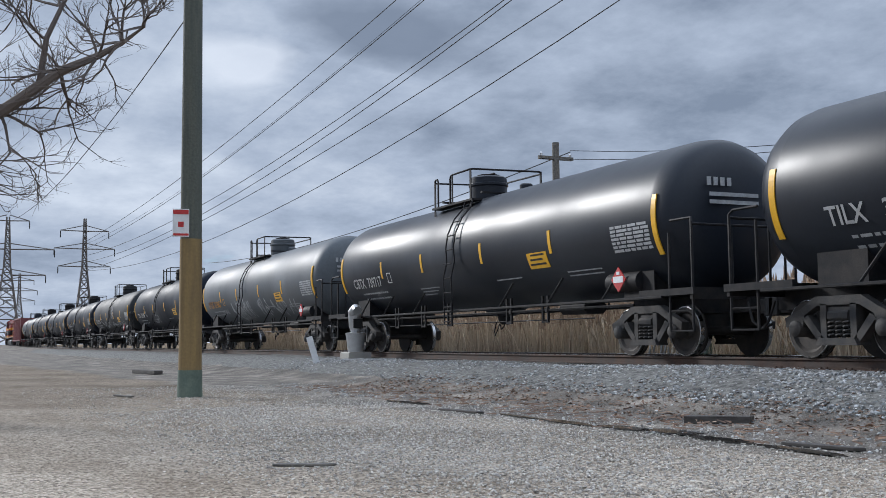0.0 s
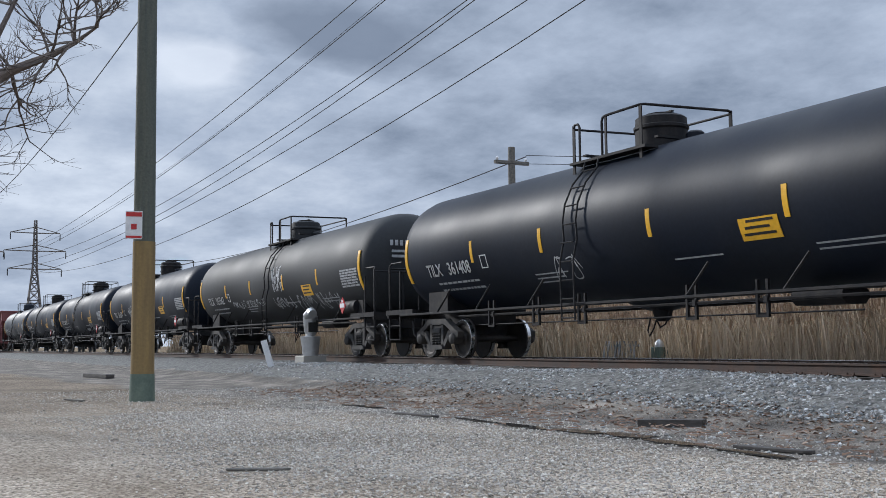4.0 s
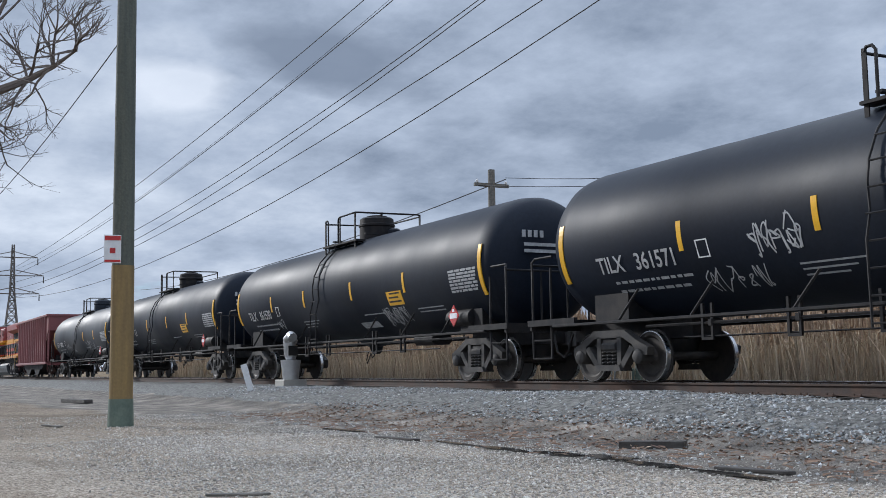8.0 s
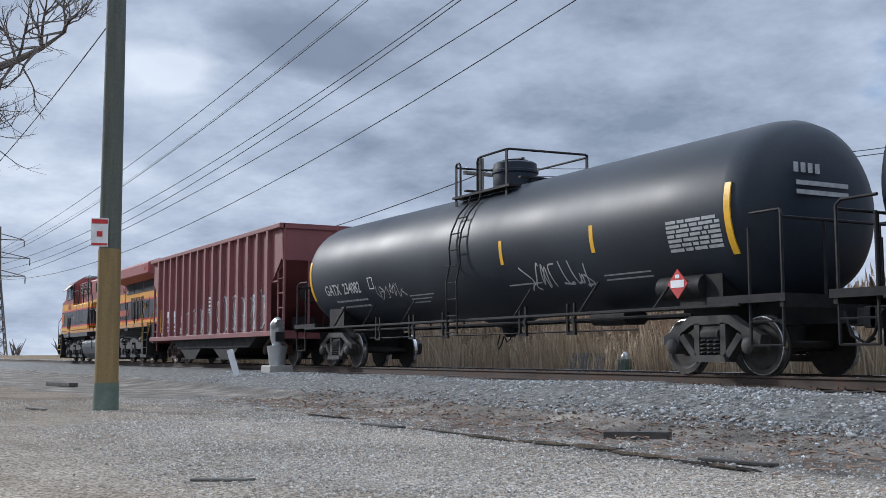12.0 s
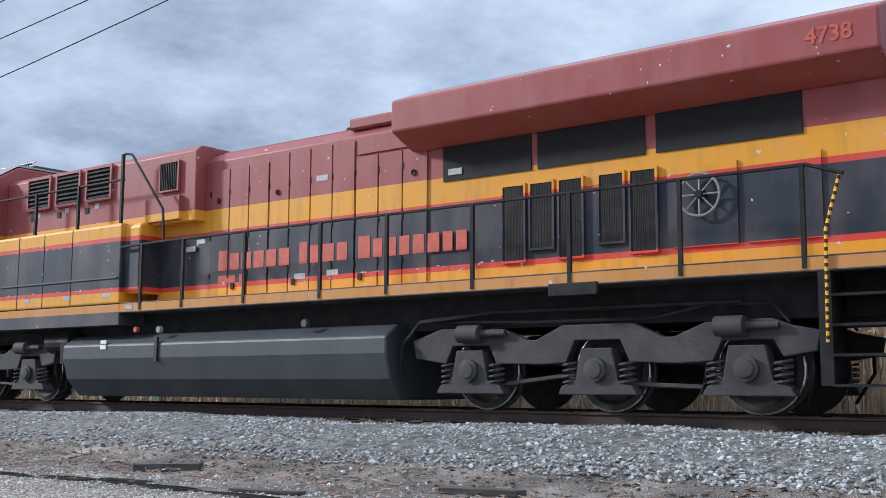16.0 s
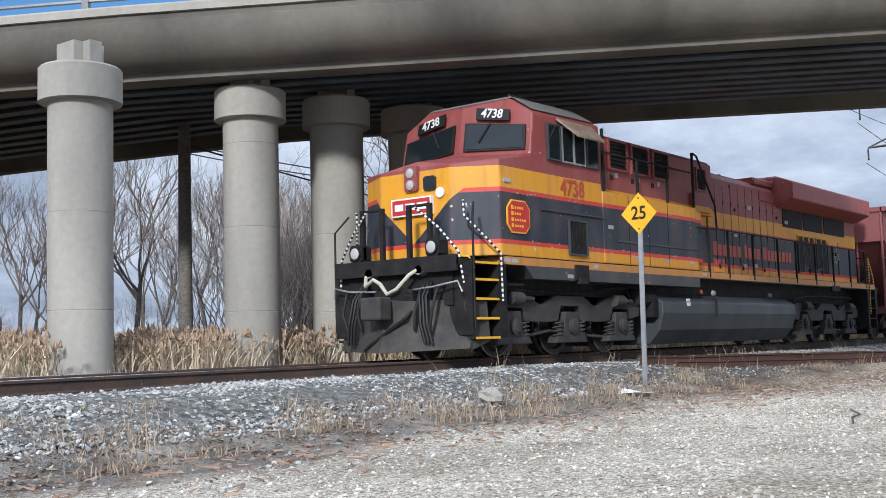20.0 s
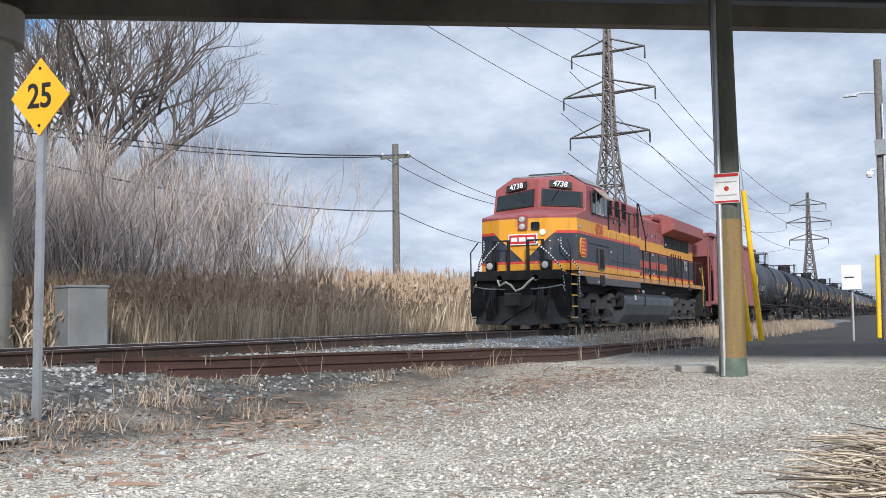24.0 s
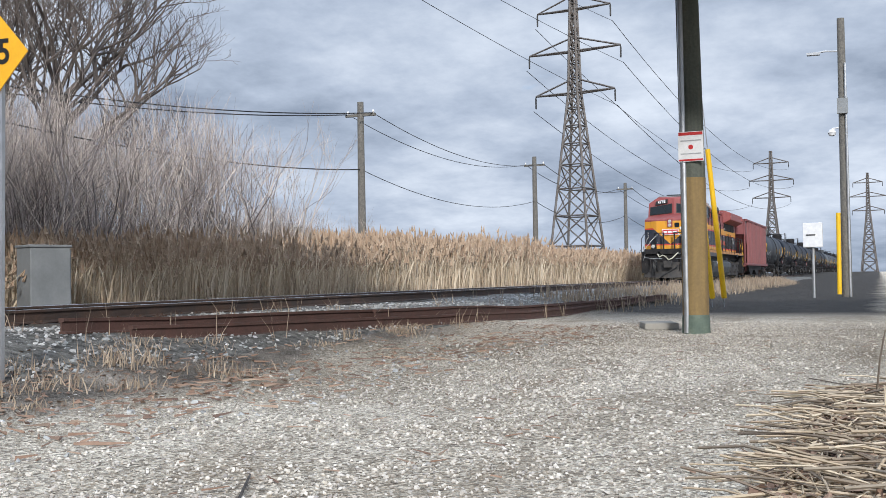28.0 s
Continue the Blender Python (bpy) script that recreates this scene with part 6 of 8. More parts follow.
        m_ = (nu + 1) * (nv + 1)
        idx = lambda i, j: i * (nv + 1) + j
        pw.f = [(idx(i, j), idx(i, j + 1), idx(i + 1, j + 1), idx(i + 1, j)) for i in range(nu) for j in range(nv)]
        pw.f += [tuple(q + m_ for q in f_[::-1]) for f_ in pw.f]
        pw.f += [(idx(i, j), idx(i + 1, j), idx(i + 1, j) + m_, idx(i, j) + m_) for j in (0, nv) for i in range(nu)] + [(idx(i, j), idx(i, j + 1), idx(i, j + 1) + m_, idx(i, j) + m_) for i in (0, nu) for j in range(nv)]
        part("snowplough", pw, TRUCK, loco, "dusty steel snowplough blade", smooth=50)
    for s in (-1, 1):
        part("plough_wing", Shape().add([(-0.95, s * 1.40, 0.14), (-1.05, s * 1.36, 0.95), (-0.55, s * 1.52, 0.30), (-0.6, s * 1.5, 0.95), (-0.93, s * 1.36, 0.14), (-1.02, s * 1.32, 0.95), (-0.55, s * 1.46, 0.30), (-0.6, s * 1.44, 0.95)], [(0, 1, 3, 2), (4, 6, 7, 5), (1, 5, 7, 3), (0, 2, 6, 4), (2, 3, 7, 6), (0, 4, 5, 1)]), TRUCK, loco, "swept plough wing")
        for k in range(3):
            part("uncoupling_hose", Shape().tube([(-1.12, s * (0.62 + 0.07 * k), 1.3), (-1.34, s * (0.66 + 0.07 * k), 1.05), (-1.40, s * (0.72 + 0.07 * k), 0.6), (-1.36, s * (0.78 + 0.07 * k), 0.28)], 0.026, 6), INK, loco, "black hanging hose", smooth=40)
        part("lever", Shape().tube([(-1.15, s * 0.35, 1.18), (-1.3, s * 0.9, 1.2), (-1.2, s * 1.36, 1.28), (-1.16, s * 1.42, 1.1)], 0.018, 6), CHROME, loco, "uncoupling lever", smooth=40)
        part("socket", Shape().lathe([(-1.22, 0.08), (-1.1, 0.1), (-0.9, 0.1)], 14, "x", (0, s * 0.55, 1.5)), CHROME, loco, "grey cable socket", smooth=40)
    part("draft_box", Shape().box(-1.25, -0.85, -0.42, 0.42, 0.62, 1.2, 0.05).box(-1.32, -1.2, -0.5, -0.3, 0.85, 1.1), UNDER, loco, "coupler pocket", bevel=0.03)
    part("brake_hose", Shape().tube([(-1.15, -0.5, 0.95), (-1.45, -0.45, 0.7), (-1.5, -0.1, 0.48), (-1.52, 0.3, 0.25), (-1.5, 0.42, 0.18)], 0.035, 8), INK, loco, "thick black brake hose", smooth=40)
    part("platform_loop", Shape().tube([(-0.95, -1.0, 1.5), (-0.95, -1.1, 1.72), (-0.8, -1.3, 1.7), (-0.75, -1.38, 1.5)], 0.02, 6), YELLOW, loco, "yellow grab loop", smooth=40)
    rng = random.Random(3)
    ch = Shape()
    for k in range(150):
        x = rng.uniform(0.1, 18.5)
        y = -1.56 if x < 3.4 else -1.533 if x < 7.7 else -1.012
        if 7.7 < x < 9.5:
            continue
        z = rng.choice((2.0, 2.0, 2.83, 2.83, 1.93, 1.74, 2.90)) + rng.uniform(-0.02, 0.02)
        w, h = rng.uniform(0.015, 0.09), rng.uniform(0.008, 0.025)
        ch.add([(x, y, z), (x + w * 0.6, y, z - h * 0.4), (x + w, y, z + h * 0.2), (x + w * 0.7, y, z + h), (x + w * 0.2, y, z + h * 0.7)], [(0, 1, 2, 3, 4)])
    part("paint_chip", ch, DIMWHITE, loco, "pale paint chips along the stripes", kind="stuff")
    part("end_plate", Shape().box(-0.9, -0.45, -1.15, 1.15, 0.9, 1.56), UNDER, loco, "dark end plate")
    part("coupler", Shape().box(-1.75, -0.9, -0.15, 0.15, 0.72, 1.02).box(-1.85, -1.55, -0.24, 0.2, 0.68, 1.06), TRUCK, loco, "knuckle coupler", bevel=0.03)
    for k, y in enumerate((-1.0, -0.65, 0.65, 1.0)):
        part("air_hose", Shape().tube([(-1.0, y, 1.25), (-1.3, y, 1.15), (-1.42, y * 0.98, 0.8), (-1.38, y * 0.9, 0.5)], 0.028, 6), UNDER, loco, smooth=40)
    part("jumper_cable", Shape().tube([(-1.2, 0.62, 1.45), (-1.36, 0.5, 1.28), (-1.38, 0.3, 1.38), (-1.38, 0.15, 1.3), (-1.38, 0.0, 1.12), (-1.36, -0.2, 1.2), (-1.3, -0.42, 1.42), (-1.2, -0.5, 1.5)], 0.034, 7), PALEHOSE, loco, "pale beige jumper cable", smooth=40)
    for s in (-1, 1):
        # twisted safety ropes
        striped_rope(loco, [(-1.1, s * 0.55, 2.55), (-1.0, s * 0.95, 2.2), (-0.92, s * 1.3, 1.78), (-0.88, s * 1.37, 1.25)], WHITE, "white and black twisted safety rope")
        striped_rope(loco, [(-0.62, s * 1.2, 2.66), (-0.6, s * 1.2, 2.4), (-0.3, s * 1.5, 1.95), (-0.1, s * 1.58, 1.75), (-0.08, s * 1.58, 0.95)], WHITE, "white and black twisted safety rope")
        # front steps
        y0, y1 = sorted((s * 1.05, s * 1.52))
        st = part("step_well", Shape().box(-0.12, 0.12, y0, y1, 0.34, 1.58), UNDER, loco, "step well side plate")
        part("step_side_plate", Shape().box(-0.86, -0.80, y0, y1, 0.4, 1.58), UNDER, loco, "step well side plate")
        for z in (0.36, 0.68, 1.0, 1.32, 1.6):
            step = part("step", Shape().box(-0.80, -0.12, y0, y1, z - 0.03, z), UNDER, st, "step tread")
            part("step_edge", Shape().box(-0.80, -0.12, min(s * 1.52, s * 1.535), max(s * 1.52, s * 1.535), z - 0.035, z + 0.005), YELLOW, st, "yellow step edge")
        part("grab_rail", Shape().tube([(-0.83, s * 1.54, 0.5), (-0.83, s * 1.54, 2.3), (-0.6, s * 1.4, 2.6)], 0.02, 6), UNDER, loco, smooth=40)
    gear = {"front_platform", "ditch_light", "front_stanchion", "front_handrail", "snowplough", "plough_wing", "uncoupling_hose", "lever", "socket", "draft_box", "brake_hose", "platform_loop", "coupler", "air_hose", "jumper_cable"}
    for ch_ in loco.children:
        if ch_.name.split(".")[0] in gear:
            ch_.location.x = 0.16
    # equipment cabinets behind the cab
    part("lower_cabinet", Shape().box(3.525, 7.76, -1.53, 1.53, 1.72, 3.16, 0.03), LIVERY, loco, "charcoal and yellow equipment cabinets", bevel=0.02)
    part("blower_cabinet", Shape().box(7.76, 8.2, -1.45, 1.45, 1.9, 3.14, 0.05), LIVERY, loco, bevel=0.04)
    part("upper_cabinet", Shape().prism([(-1.22, 3.1), (1.22, 3.1), (1.22, 4.32), (1.1, 4.42), (-1.1, 4.42), (-1.22, 4.32)], 3.53, 9.35, "x"), LIVERY, loco, "faded red upper cabinets", bevel=0.02)
    for x in (4.35, 5.32, 6.29):
        grille("louvre", loco, x, x + 0.70, -1.23, 3.74, 4.30, 7, frame=0.05)
    sm = Shape()
    for x in (4.55, 5.4, 6.3):
        sm.box(x, x + 0.01, -1.536, -1.53, 1.75, 3.14)
    for x in (4.4, 5.3, 6.2):
        sm.box(x, x + 0.12, -1.235, -1.22, 3.5, 3.6)
    part("cabinet_seam", sm, DARKIN, loco, "panel seams", kind="stuff")
    for x in (4.6, 5.55, 6.5):
        part("placard", Shape().box(x, x + 0.13, -1.225, -1.215, 3.56, 3.66), DIMWHITE, loco)
    grille("square_vent", loco, 8.45, 8.92, -1.23, 3.68, 4.16, 10, upright=True)
    part("hatch", Shape().box(8.1, 9.02, -1.30, -1.22, 3.14, 3.56, 0.01), LIVERY, loco, "proud red hatch")
    up = Shape()
    up.tube([(3.6, -1.50, 3.94), (7.75, -1.50, 3.94)], 0.022, 6)
    up.tube([(7.75, -1.50, 4.40), (7.95, -1.50, 4.36), (8.85, -1.50, 3.3), (8.9, -1.50, 2.75)], 0.024, 6)
    part("upper_handrail", up, UNDER, loco, "black upper handrail", smooth=40)
    for x in (3.62, 5.03, 6.40, 7.70):
        part("handrail_post", Shape().box(x - 0.025, x + 0.025, -1.53, -1.48, 3.16, 4.40 if x in (3.62, 7.70) else 3.96), UNDER, loco)
    # long hood with doors
    part("long_hood", Shape().prism([(-0.98, 1.74), (0.98, 1.74), (0.98, 4.12), (0.86, 4.26), (-0.86, 4.26), (-0.98, 4.12)], 8.1, 20.78, "x"), LIVERY, loco, "long hood", bevel=0.02)
    part("hood_roof_step", Shape().box(12.65, 14.15, -0.97, 0.97, 4.24, 4.42, 0.03).box(9.1, 12.65, -0.8, 0.8, 4.25, 4.30), LOCORED, loco, "raised roof section")
    for i in range(10):
        x = 9.5 + i * 0.472
        top = (3.95, 3.95, 3.95, 4.05, 4.05, 4.05, 4.05, 3.78, 3.78, 3.78)[i]
        wide = 0.03 if i in (0, 3, 7) else 0.016
        dr = part("hood_door", Shape().box(x + wide, x + 0.462, -1.008, -0.98, 1.80, top), LIVERY, loco, "hood door", bevel=0.004)
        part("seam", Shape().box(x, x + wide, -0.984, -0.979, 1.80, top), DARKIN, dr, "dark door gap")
        for z in (2.1, 2.75, 3.5):
            part("hinge", Shape().box(x - 0.004, x + 0.018, -1.02, -1.0, z, z + 0.09), UNDER, dr)
        if i in (0, 3, 9):
            part("latch", Shape().tube([(x + 0.22 + 0.035 * math.cos(q * 0.9), -1.02, 3.42 + 0.04 * math.sin(q * 0.9)) for q in range(8)], 0.012, 5), UNDER, dr, "ring latch")
        if i % 3 == 1:
            part("lower_latch", Shape().box(x + 0.1, x + 0.17, -1.03, -1.005, 1.9, 2.0), UNDER, dr, "door latch")
    part("door_header", Shape().box(12.85, 14.2, -1.006, -0.98, 3.82, 4.08), LIVERY, loco, "panel above the doors", bevel=0.004)
    # road name as plain letter-sized blocks
    tx = Shape()
    x = 9.75
    rng = random.Random(5)
    for word in (6, 4, 8):
        for k in range(word):
            w = rng.uniform(0.17, 0.24)
            tx.box(x, x + w, -1.014, -1.0, 2.22, 2.56 if k == 0 else 2.50)
            x += w + 0.065
        x += 0.16
    bars(tx, 9.75, 10.6, -1.005, 2.14, 1, 0.12, 0.02, 2)
    part("road_name_block", tx, FADEDRED, loco, "faded red letter-sized blocks", kind="stuff")
    for x, z in ((11.55, 1.98), (12.25, 2.0), (12.0, 3.5), (14.6, 3.3), (8.9, 2.6)):
        part("placard", Shape().box(x, x + 0.24, -1.013, -1.0, z, z + 0.09), DIMWHITE, loco, "small faded placard")
    # radiator wing and grilles
    part("radiator_wing", Shape().prism([(-1.52, 3.92), (-1.05, 3.72), (1.05, 3.72), (1.52, 3.92), (1.52, 4.38), (1.1, 4.55), (-1.1, 4.55), (-1.52, 4.38)], 13.95, 20.74, "x"), LOCORED, loco, "overhanging radiator wing", bevel=0.03)
    part("wing_roof", Shape().box(14.2, 20.5, -1.0, 1.0, 4.545, 4.60, 0.02).box(16.0, 18.6, -0.8, 0.8, 4.6, 4.64), CABROOF, loco, "pale roof panel")
    lettering("wing_number", "4738", 0.26, FADEDRED, loco, (20.2, -1.524, 4.15), (90, 0, 0))
    for x0, x1 in ((14.5, 16.0), (16.1, 17.7), (17.85, 19.7)):
        # flat panel; the dark under the wing is painted, not a hole
        part("radiator_intake", Shape().box(x0, x1, -1.0, -0.97, 3.22, 3.76), DARKIN, loco, "near-black panel painted as the shade in a radiator intake")
    for k, x in enumerate((15.55, 16.0, 16.45, 17.05, 17.5)):
        grille("hood_grille", loco, x, x + 0.34, -0.985, (2.0, 2.15)[k % 2], 3.02, 14, mat=LIVERY, upright=True)
    bw = part("brake_wheel", Shape().tube([(18.45 + 0.26 * math.cos(2 * math.pi * k / 24), -1.09, 2.62 + 0.26 * math.sin(2 * math.pi * k / 24)) for k in range(25)], 0.016, 6), GREYBOX, loco, "handbrake wheel rim", smooth=40)
    for k in range(4):
        a = math.pi * k / 4
        part("spoke", Shape().tube([(18.45 - 0.25 * math.cos(a), -1.085, 2.62 - 0.25 * math.sin(a)), (18.45 + 0.25 * math.cos(a), -1.085, 2.62 + 0.25 * math.sin(a))], 0.011, 5), GREYBOX, bw)
    part("hub", Shape().lathe([(-1.12, 0.05), (-1.0, 0.07)], 12, "y", (18.45, 0, 2.62)), UNDER, bw, smooth=40)
    part("rear_panel", Shape().box(18.05, 18.9, -1.01, -0.98, 2.0, 3.0).box(19.0, 19.9, -1.01, -0.98, 2.0, 3.0), LIVERY, loco)
    part("rear_headlight", Shape().box(20.76, 20.9, -0.3, 0.3, 3.3, 3.55, 0.02), LOCORED, loco)
    # rear platform and steps
    part("rear_platform", Shape().box(20.7, 21.45, -1.4, 1.4, 1.5, 1.66).box(20.85, 21.35, -1.4, 1.4, 0.85, 1.5), UNDER, loco)
    for s in (-1, 1):
        y0, y1 = sorted((s * 1.05, s * 1.52))
        sw = part("step_well", Shape().box(19.98, 20.12, y0, y1, 0.34, 1.72), UNDER, loco)
        part("step_side_plate", Shape().box(20.75, 20.82, y0, y1, 0.4, 1.58), UNDER, loco)
        for z in (0.36, 0.68, 1.0, 1.32):
            part("step", Shape().box(20.12, 20.75, y0, y1, z - 0.03, z), UNDER, sw)
        striped_rope(loco, [(20.25, s * 1.5, 2.6), (20.10, s * 1.56, 2.0), (20.08, s * 1.56, 0.8)], YELLOW, "yellow and black twisted safety rope")
        striped_rope(loco, [(21.3, s * 1.2, 2.6), (21.0, s * 1.4, 2.0), (20.85, s * 1.5, 1.2)], YELLOW, "yellow and black twisted safety rope")
    rh = Shape()
    for y in (-1.2, -0.6, 0.6, 1.2):
        rh.box(21.36, 21.42, y - 0.03, y + 0.03, 1.66, 2.65)
    rh.tube([(21.38, -1.2, 2.65), (21.38, 1.2, 2.65)], 0.022, 6)
    part("rear_handrail", rh, UNDER, loco)
    part("rear_coupler", Shape().box(21.35, 21.85, -0.15, 0.15, 0.74, 1.02), TRUCK, loco)
    # side handrail
    sh = Shape()
    sh.tube([(7.75, -1.52, 2.72), (8.9, -1.52, 2.74), (19.9, -1.52, 2.74), (20.3, -1.52, 2.6)], 0.022, 6).tube([(8.0, 1.52, 2.74), (19.9, 1.52, 2.74)], 0.022, 6)
    part("side_handrail", sh, UNDER, loco, "black side handrail", smooth=40)
    for x in (8.35, 9.45, 10.95, 12.6, 13.9, 15.4, 16.9, 18.4, 19.85):
        part("handrail_post", Shape().box(x - 0.025, x + 0.025, -1.545, -1.50, 1.60, 2.74), UNDER, loco, "handrail stanchion")
    # fuel tank
    ring = [(-1.20, 1.20), (-1.46, 1.02), (-1.46, 0.78), (-1.36, 0.42), (-1.1, 0.12), (1.1, 0.12), (1.36, 0.42), (1.46, 0.78), (1.46, 1.02), (1.20, 1.20)]
    part("fuel_tank", Shape().prism(ring, 6.05, 13.85, "x"), LOCOGREY, loco, "faceted charcoal fuel tank", bevel=0.03)
    ft = part("fuel_gauge", Shape().box(8.72, 8.80, -1.49, -1.45, 0.72, 1.12), INK, loco, "sight gauge")
    part("fuel_filler", Shape().lathe([(-1.44, 0.055), (-1.38, 0.07)], 14, "y", (8.75, 0, 1.25)), GREYBOX, loco, "round filler cap", smooth=40)
    part("fuel_filler", Shape().lathe([(-1.44, 0.06), (-1.38, 0.075)], 14, "y", (12.2, 0, 1.25)), LOCOGREY, loco, "round filler cap", smooth=40)
    part("filler_cap", Shape().lathe([(-1.42, 0.045), (-1.36, 0.055)], 12, "y", (8.1, 0, 1.27)), FADEDRED, loco, "red cap")
    part("tank_label", Shape().box(7.2, 7.36, -1.47, -1.45, 1.04, 1.10).box(7.2, 7.36, -1.475, -1.455, 0.94, 1.02), WHITE, loco)
    part("air_reservoir", Shape().lathe([(5.2, 0.05), (5.25, 0.2), (6.0, 0.2)], 14, "x", (0, -1.15, 1.1)).box(5.8, 6.05, -1.35, -1.1, 0.7, 1.1), UNDER, loco)
    part("piping", Shape().tube([(13.9, -1.2, 0.5), (14.0, -1.25, 0.9), (14.3, -1.25, 1.2), (15.5, -1.2, 1.3), (19.0, -1.2, 1.3)], 0.035, 6), UNDER, loco, smooth=40)
    part("piping", Shape().tube([(0.3, -1.3, 1.5), (0.35, -1.35, 1.25), (0.9, -1.35, 1.25)], 0.03, 6), UNDER, loco, smooth=40)
    part("horn", Shape().lathe([(0.0, 0.04), (0.25, 0.05), (0.4, 0.1)], 10, "x", (11.6, -0.25, 4.42)).lathe([(0.0, 0.04), (0.2, 0.05), (0.3, 0.09)], 10, "x", (11.5, 0.0, 4.42)).box(11.55, 11.7, -0.3, 0.1, 4.25, 4.42), LOCOGREY, loco, "air horns")
    loco_truck(loco, (0.72, 2.66, 4.6))
    loco_truck(loco, (15.15, 17.1, 19.05))
    return loco


def build_train():
    loco = locomotive()
    TRAIN.append((loco, 0.0))
    hop = hopper_car()
    TRAIN.append((hop, 21.4))
    base = tank_car(BLACK, "black tank car with yellow reflective strips and white stencils")
    cars = [("234082", SLATE, "dark slate tank car with scratched graffiti", False), ("361547", BLACK, "clean black tank car with yellow reflective strips", True),
            ("361530", BLACK, "black tank car with small white graffiti", True), ("361571", BLACK, "black tank car with looping white graffiti", True),
            ("361562", FADED, "dusty black tank car with scrawled graffiti and rust on top", True), ("361408", BLACK, "black tank car with yellow reflective strips", True),
            ("211865", GREYTANK, "grey weathered tank car with amber number and white graffiti", True), ("739717", GLOSS, "glossy black tank car with yellow strips", True),
            ("300000", GLOSS, "glossy black tank car with yellow reflective strips", True), ("361500", BLACK, "black tank car with yellow reflective strips", True), ("361510", BLACK, "black tank car with yellow reflective strips", True)]
    made = []
    for k, (num, mat, label, yel) in enumerate(cars):
        car = base if k == 1 else None
        made.append([car, num, mat, label, yel])
    for row in made:
        if row[0] is None:
            row[0] = copy_thing(base, Matrix.Identity(4))
    for k, (car, num, mat, label, yel) in enumerate(made):
        tagged(car, label)
        if mat is GLOSS:
            # this type carries its manway off the middle
            for ch in car.children:
                ch.location.x += {"manway": -0.95, "platform": -0.7, "ladder": 0.8}.get(ch.name.split(".")[0], 0.0)
        if mat in (FADED, SLATE):
            # older cars: the ladder stands further along, under the manway
            for ch in car.children:
                ch.location.x += {"platform": 0.7, "ladder": 1.4 if mat is FADED else 1.0, "manway": 0.15}.get(ch.name.split(".")[0], 0.0)
        if mat is not BLACK:
            for ch in car.children:
                if ch.name.startswith(("tank", "manway", "valve_cover")):
                    ch.data = ch.data.copy()
                    ch.data.materials[0] = mat
        tank_decals(car, num, yel, ORANGEPAINT if num == "211865" else WHITE, k, code={"36": "TILX", "30": "TILX", "73": "CBTX", "23": "GATX", "21": "UTLX"}[num[:2]], strips=(11.8, 14.9) if mat is SLATE else (5.1, 8.2, 11.8, 15.0) if mat is FADED else (4.9, 7.8, 11.34, 14.6))
        g = Shape()
        if k == 0:
            scribble(g, 5.6, 7.2, 1.75, 2.05, 51, 0.022, 7); scribble(g, 12.4, 14.7, 1.65, 2.05, 52, 0.035, 7)
        if k == 2:
            scribble(g, 12.9, 14.3, 1.45, 1.8, 53, 0.028, 7); scribble(g, 13.0, 14.2, 1.5, 1.8, 63, 0.024, 6); scribble(g, 5.0, 5.6, 1.6, 1.85, 54, 0.025, 3); patch(g, 11.2, 12.3, 1.4, 1.55, k=2)
        if k == 3:
            scribble(g, 5.2, 6.7, 1.5, 1.8, 55, 0.02, 8); scribble(g, 6.5, 7.6, 1.95, 2.25, 56, 0.028, 6); scribble(g, 6.6, 7.5, 2.0, 2.45, 66, 0.024, 5)
        if k == 4:
            scribble(g, 5.7, 9.6, 1.75, 1.95, 57, 0.026, 16); scribble(g, 10.7, 11.9, 2.5, 2.9, 58, 0.035, 6); scribble(g, 10.8, 11.8, 2.2, 2.6, 68, 0.035, 5); scribble(g, 10.6, 12.4, 1.6, 1.9, 59, 0.035, 7); scribble(g, 12.8, 16.5, 1.5, 1.9, 69, 0.03, 12)
        if k == 5:
            scribble(g, 8.0, 9.2, 1.6, 2.0, 60, 0.025, 4)
        if k == 6:
            scribble(g, 4.6, 5.6, 1.65, 1.82, 61, 0.035, 5); scribble(g, 6.6, 9.6, 1.35, 2.1, 62, 0.09, 7); scribble(g, 10.8, 12.2, 1.5, 2.0, 63, 0.07, 4); scribble(g, 12.8, 15.8, 1.45, 1.9, 64, 0.05, 7)
        if g.v:
            part("graffiti", g, CHALK, car, "pale sprayed graffiti strokes", kind="stuff")
        TRAIN.append((car, 37.9 + 20.0 * k))


build_train()


# ---- poles, wires, signs ----
def utility_pole(label, at, height, r=0.17, lean=0.0, arms=True, mat=None):
    p = thing("utility_pole", label, "utility pole", at=at)
    p.rotation_euler = (0, radians(lean), 0)
    part("shaft", Shape().tube([(0, 0, -0.4), (0, 0, height * 0.5), (0, 0, height)], r, 14, r * 0.72), mat or GREYWOOD, p, "weathered wooden shaft", smooth=40)
    if arms:
        part("crossarm", Shape().box(-0.06, 0.06, -0.7, 0.7, height - 0.62, height - 0.5), GREYWOOD, p, "short wooden crossarm")
        for y in (-0.6, 0.6):
            part("insulator", Shape().lathe([(height - 0.5, 0.03), (height - 0.42, 0.06), (height - 0.36, 0.03)], 8, "z", (0, y, 0)), WHITE, p)
    return p


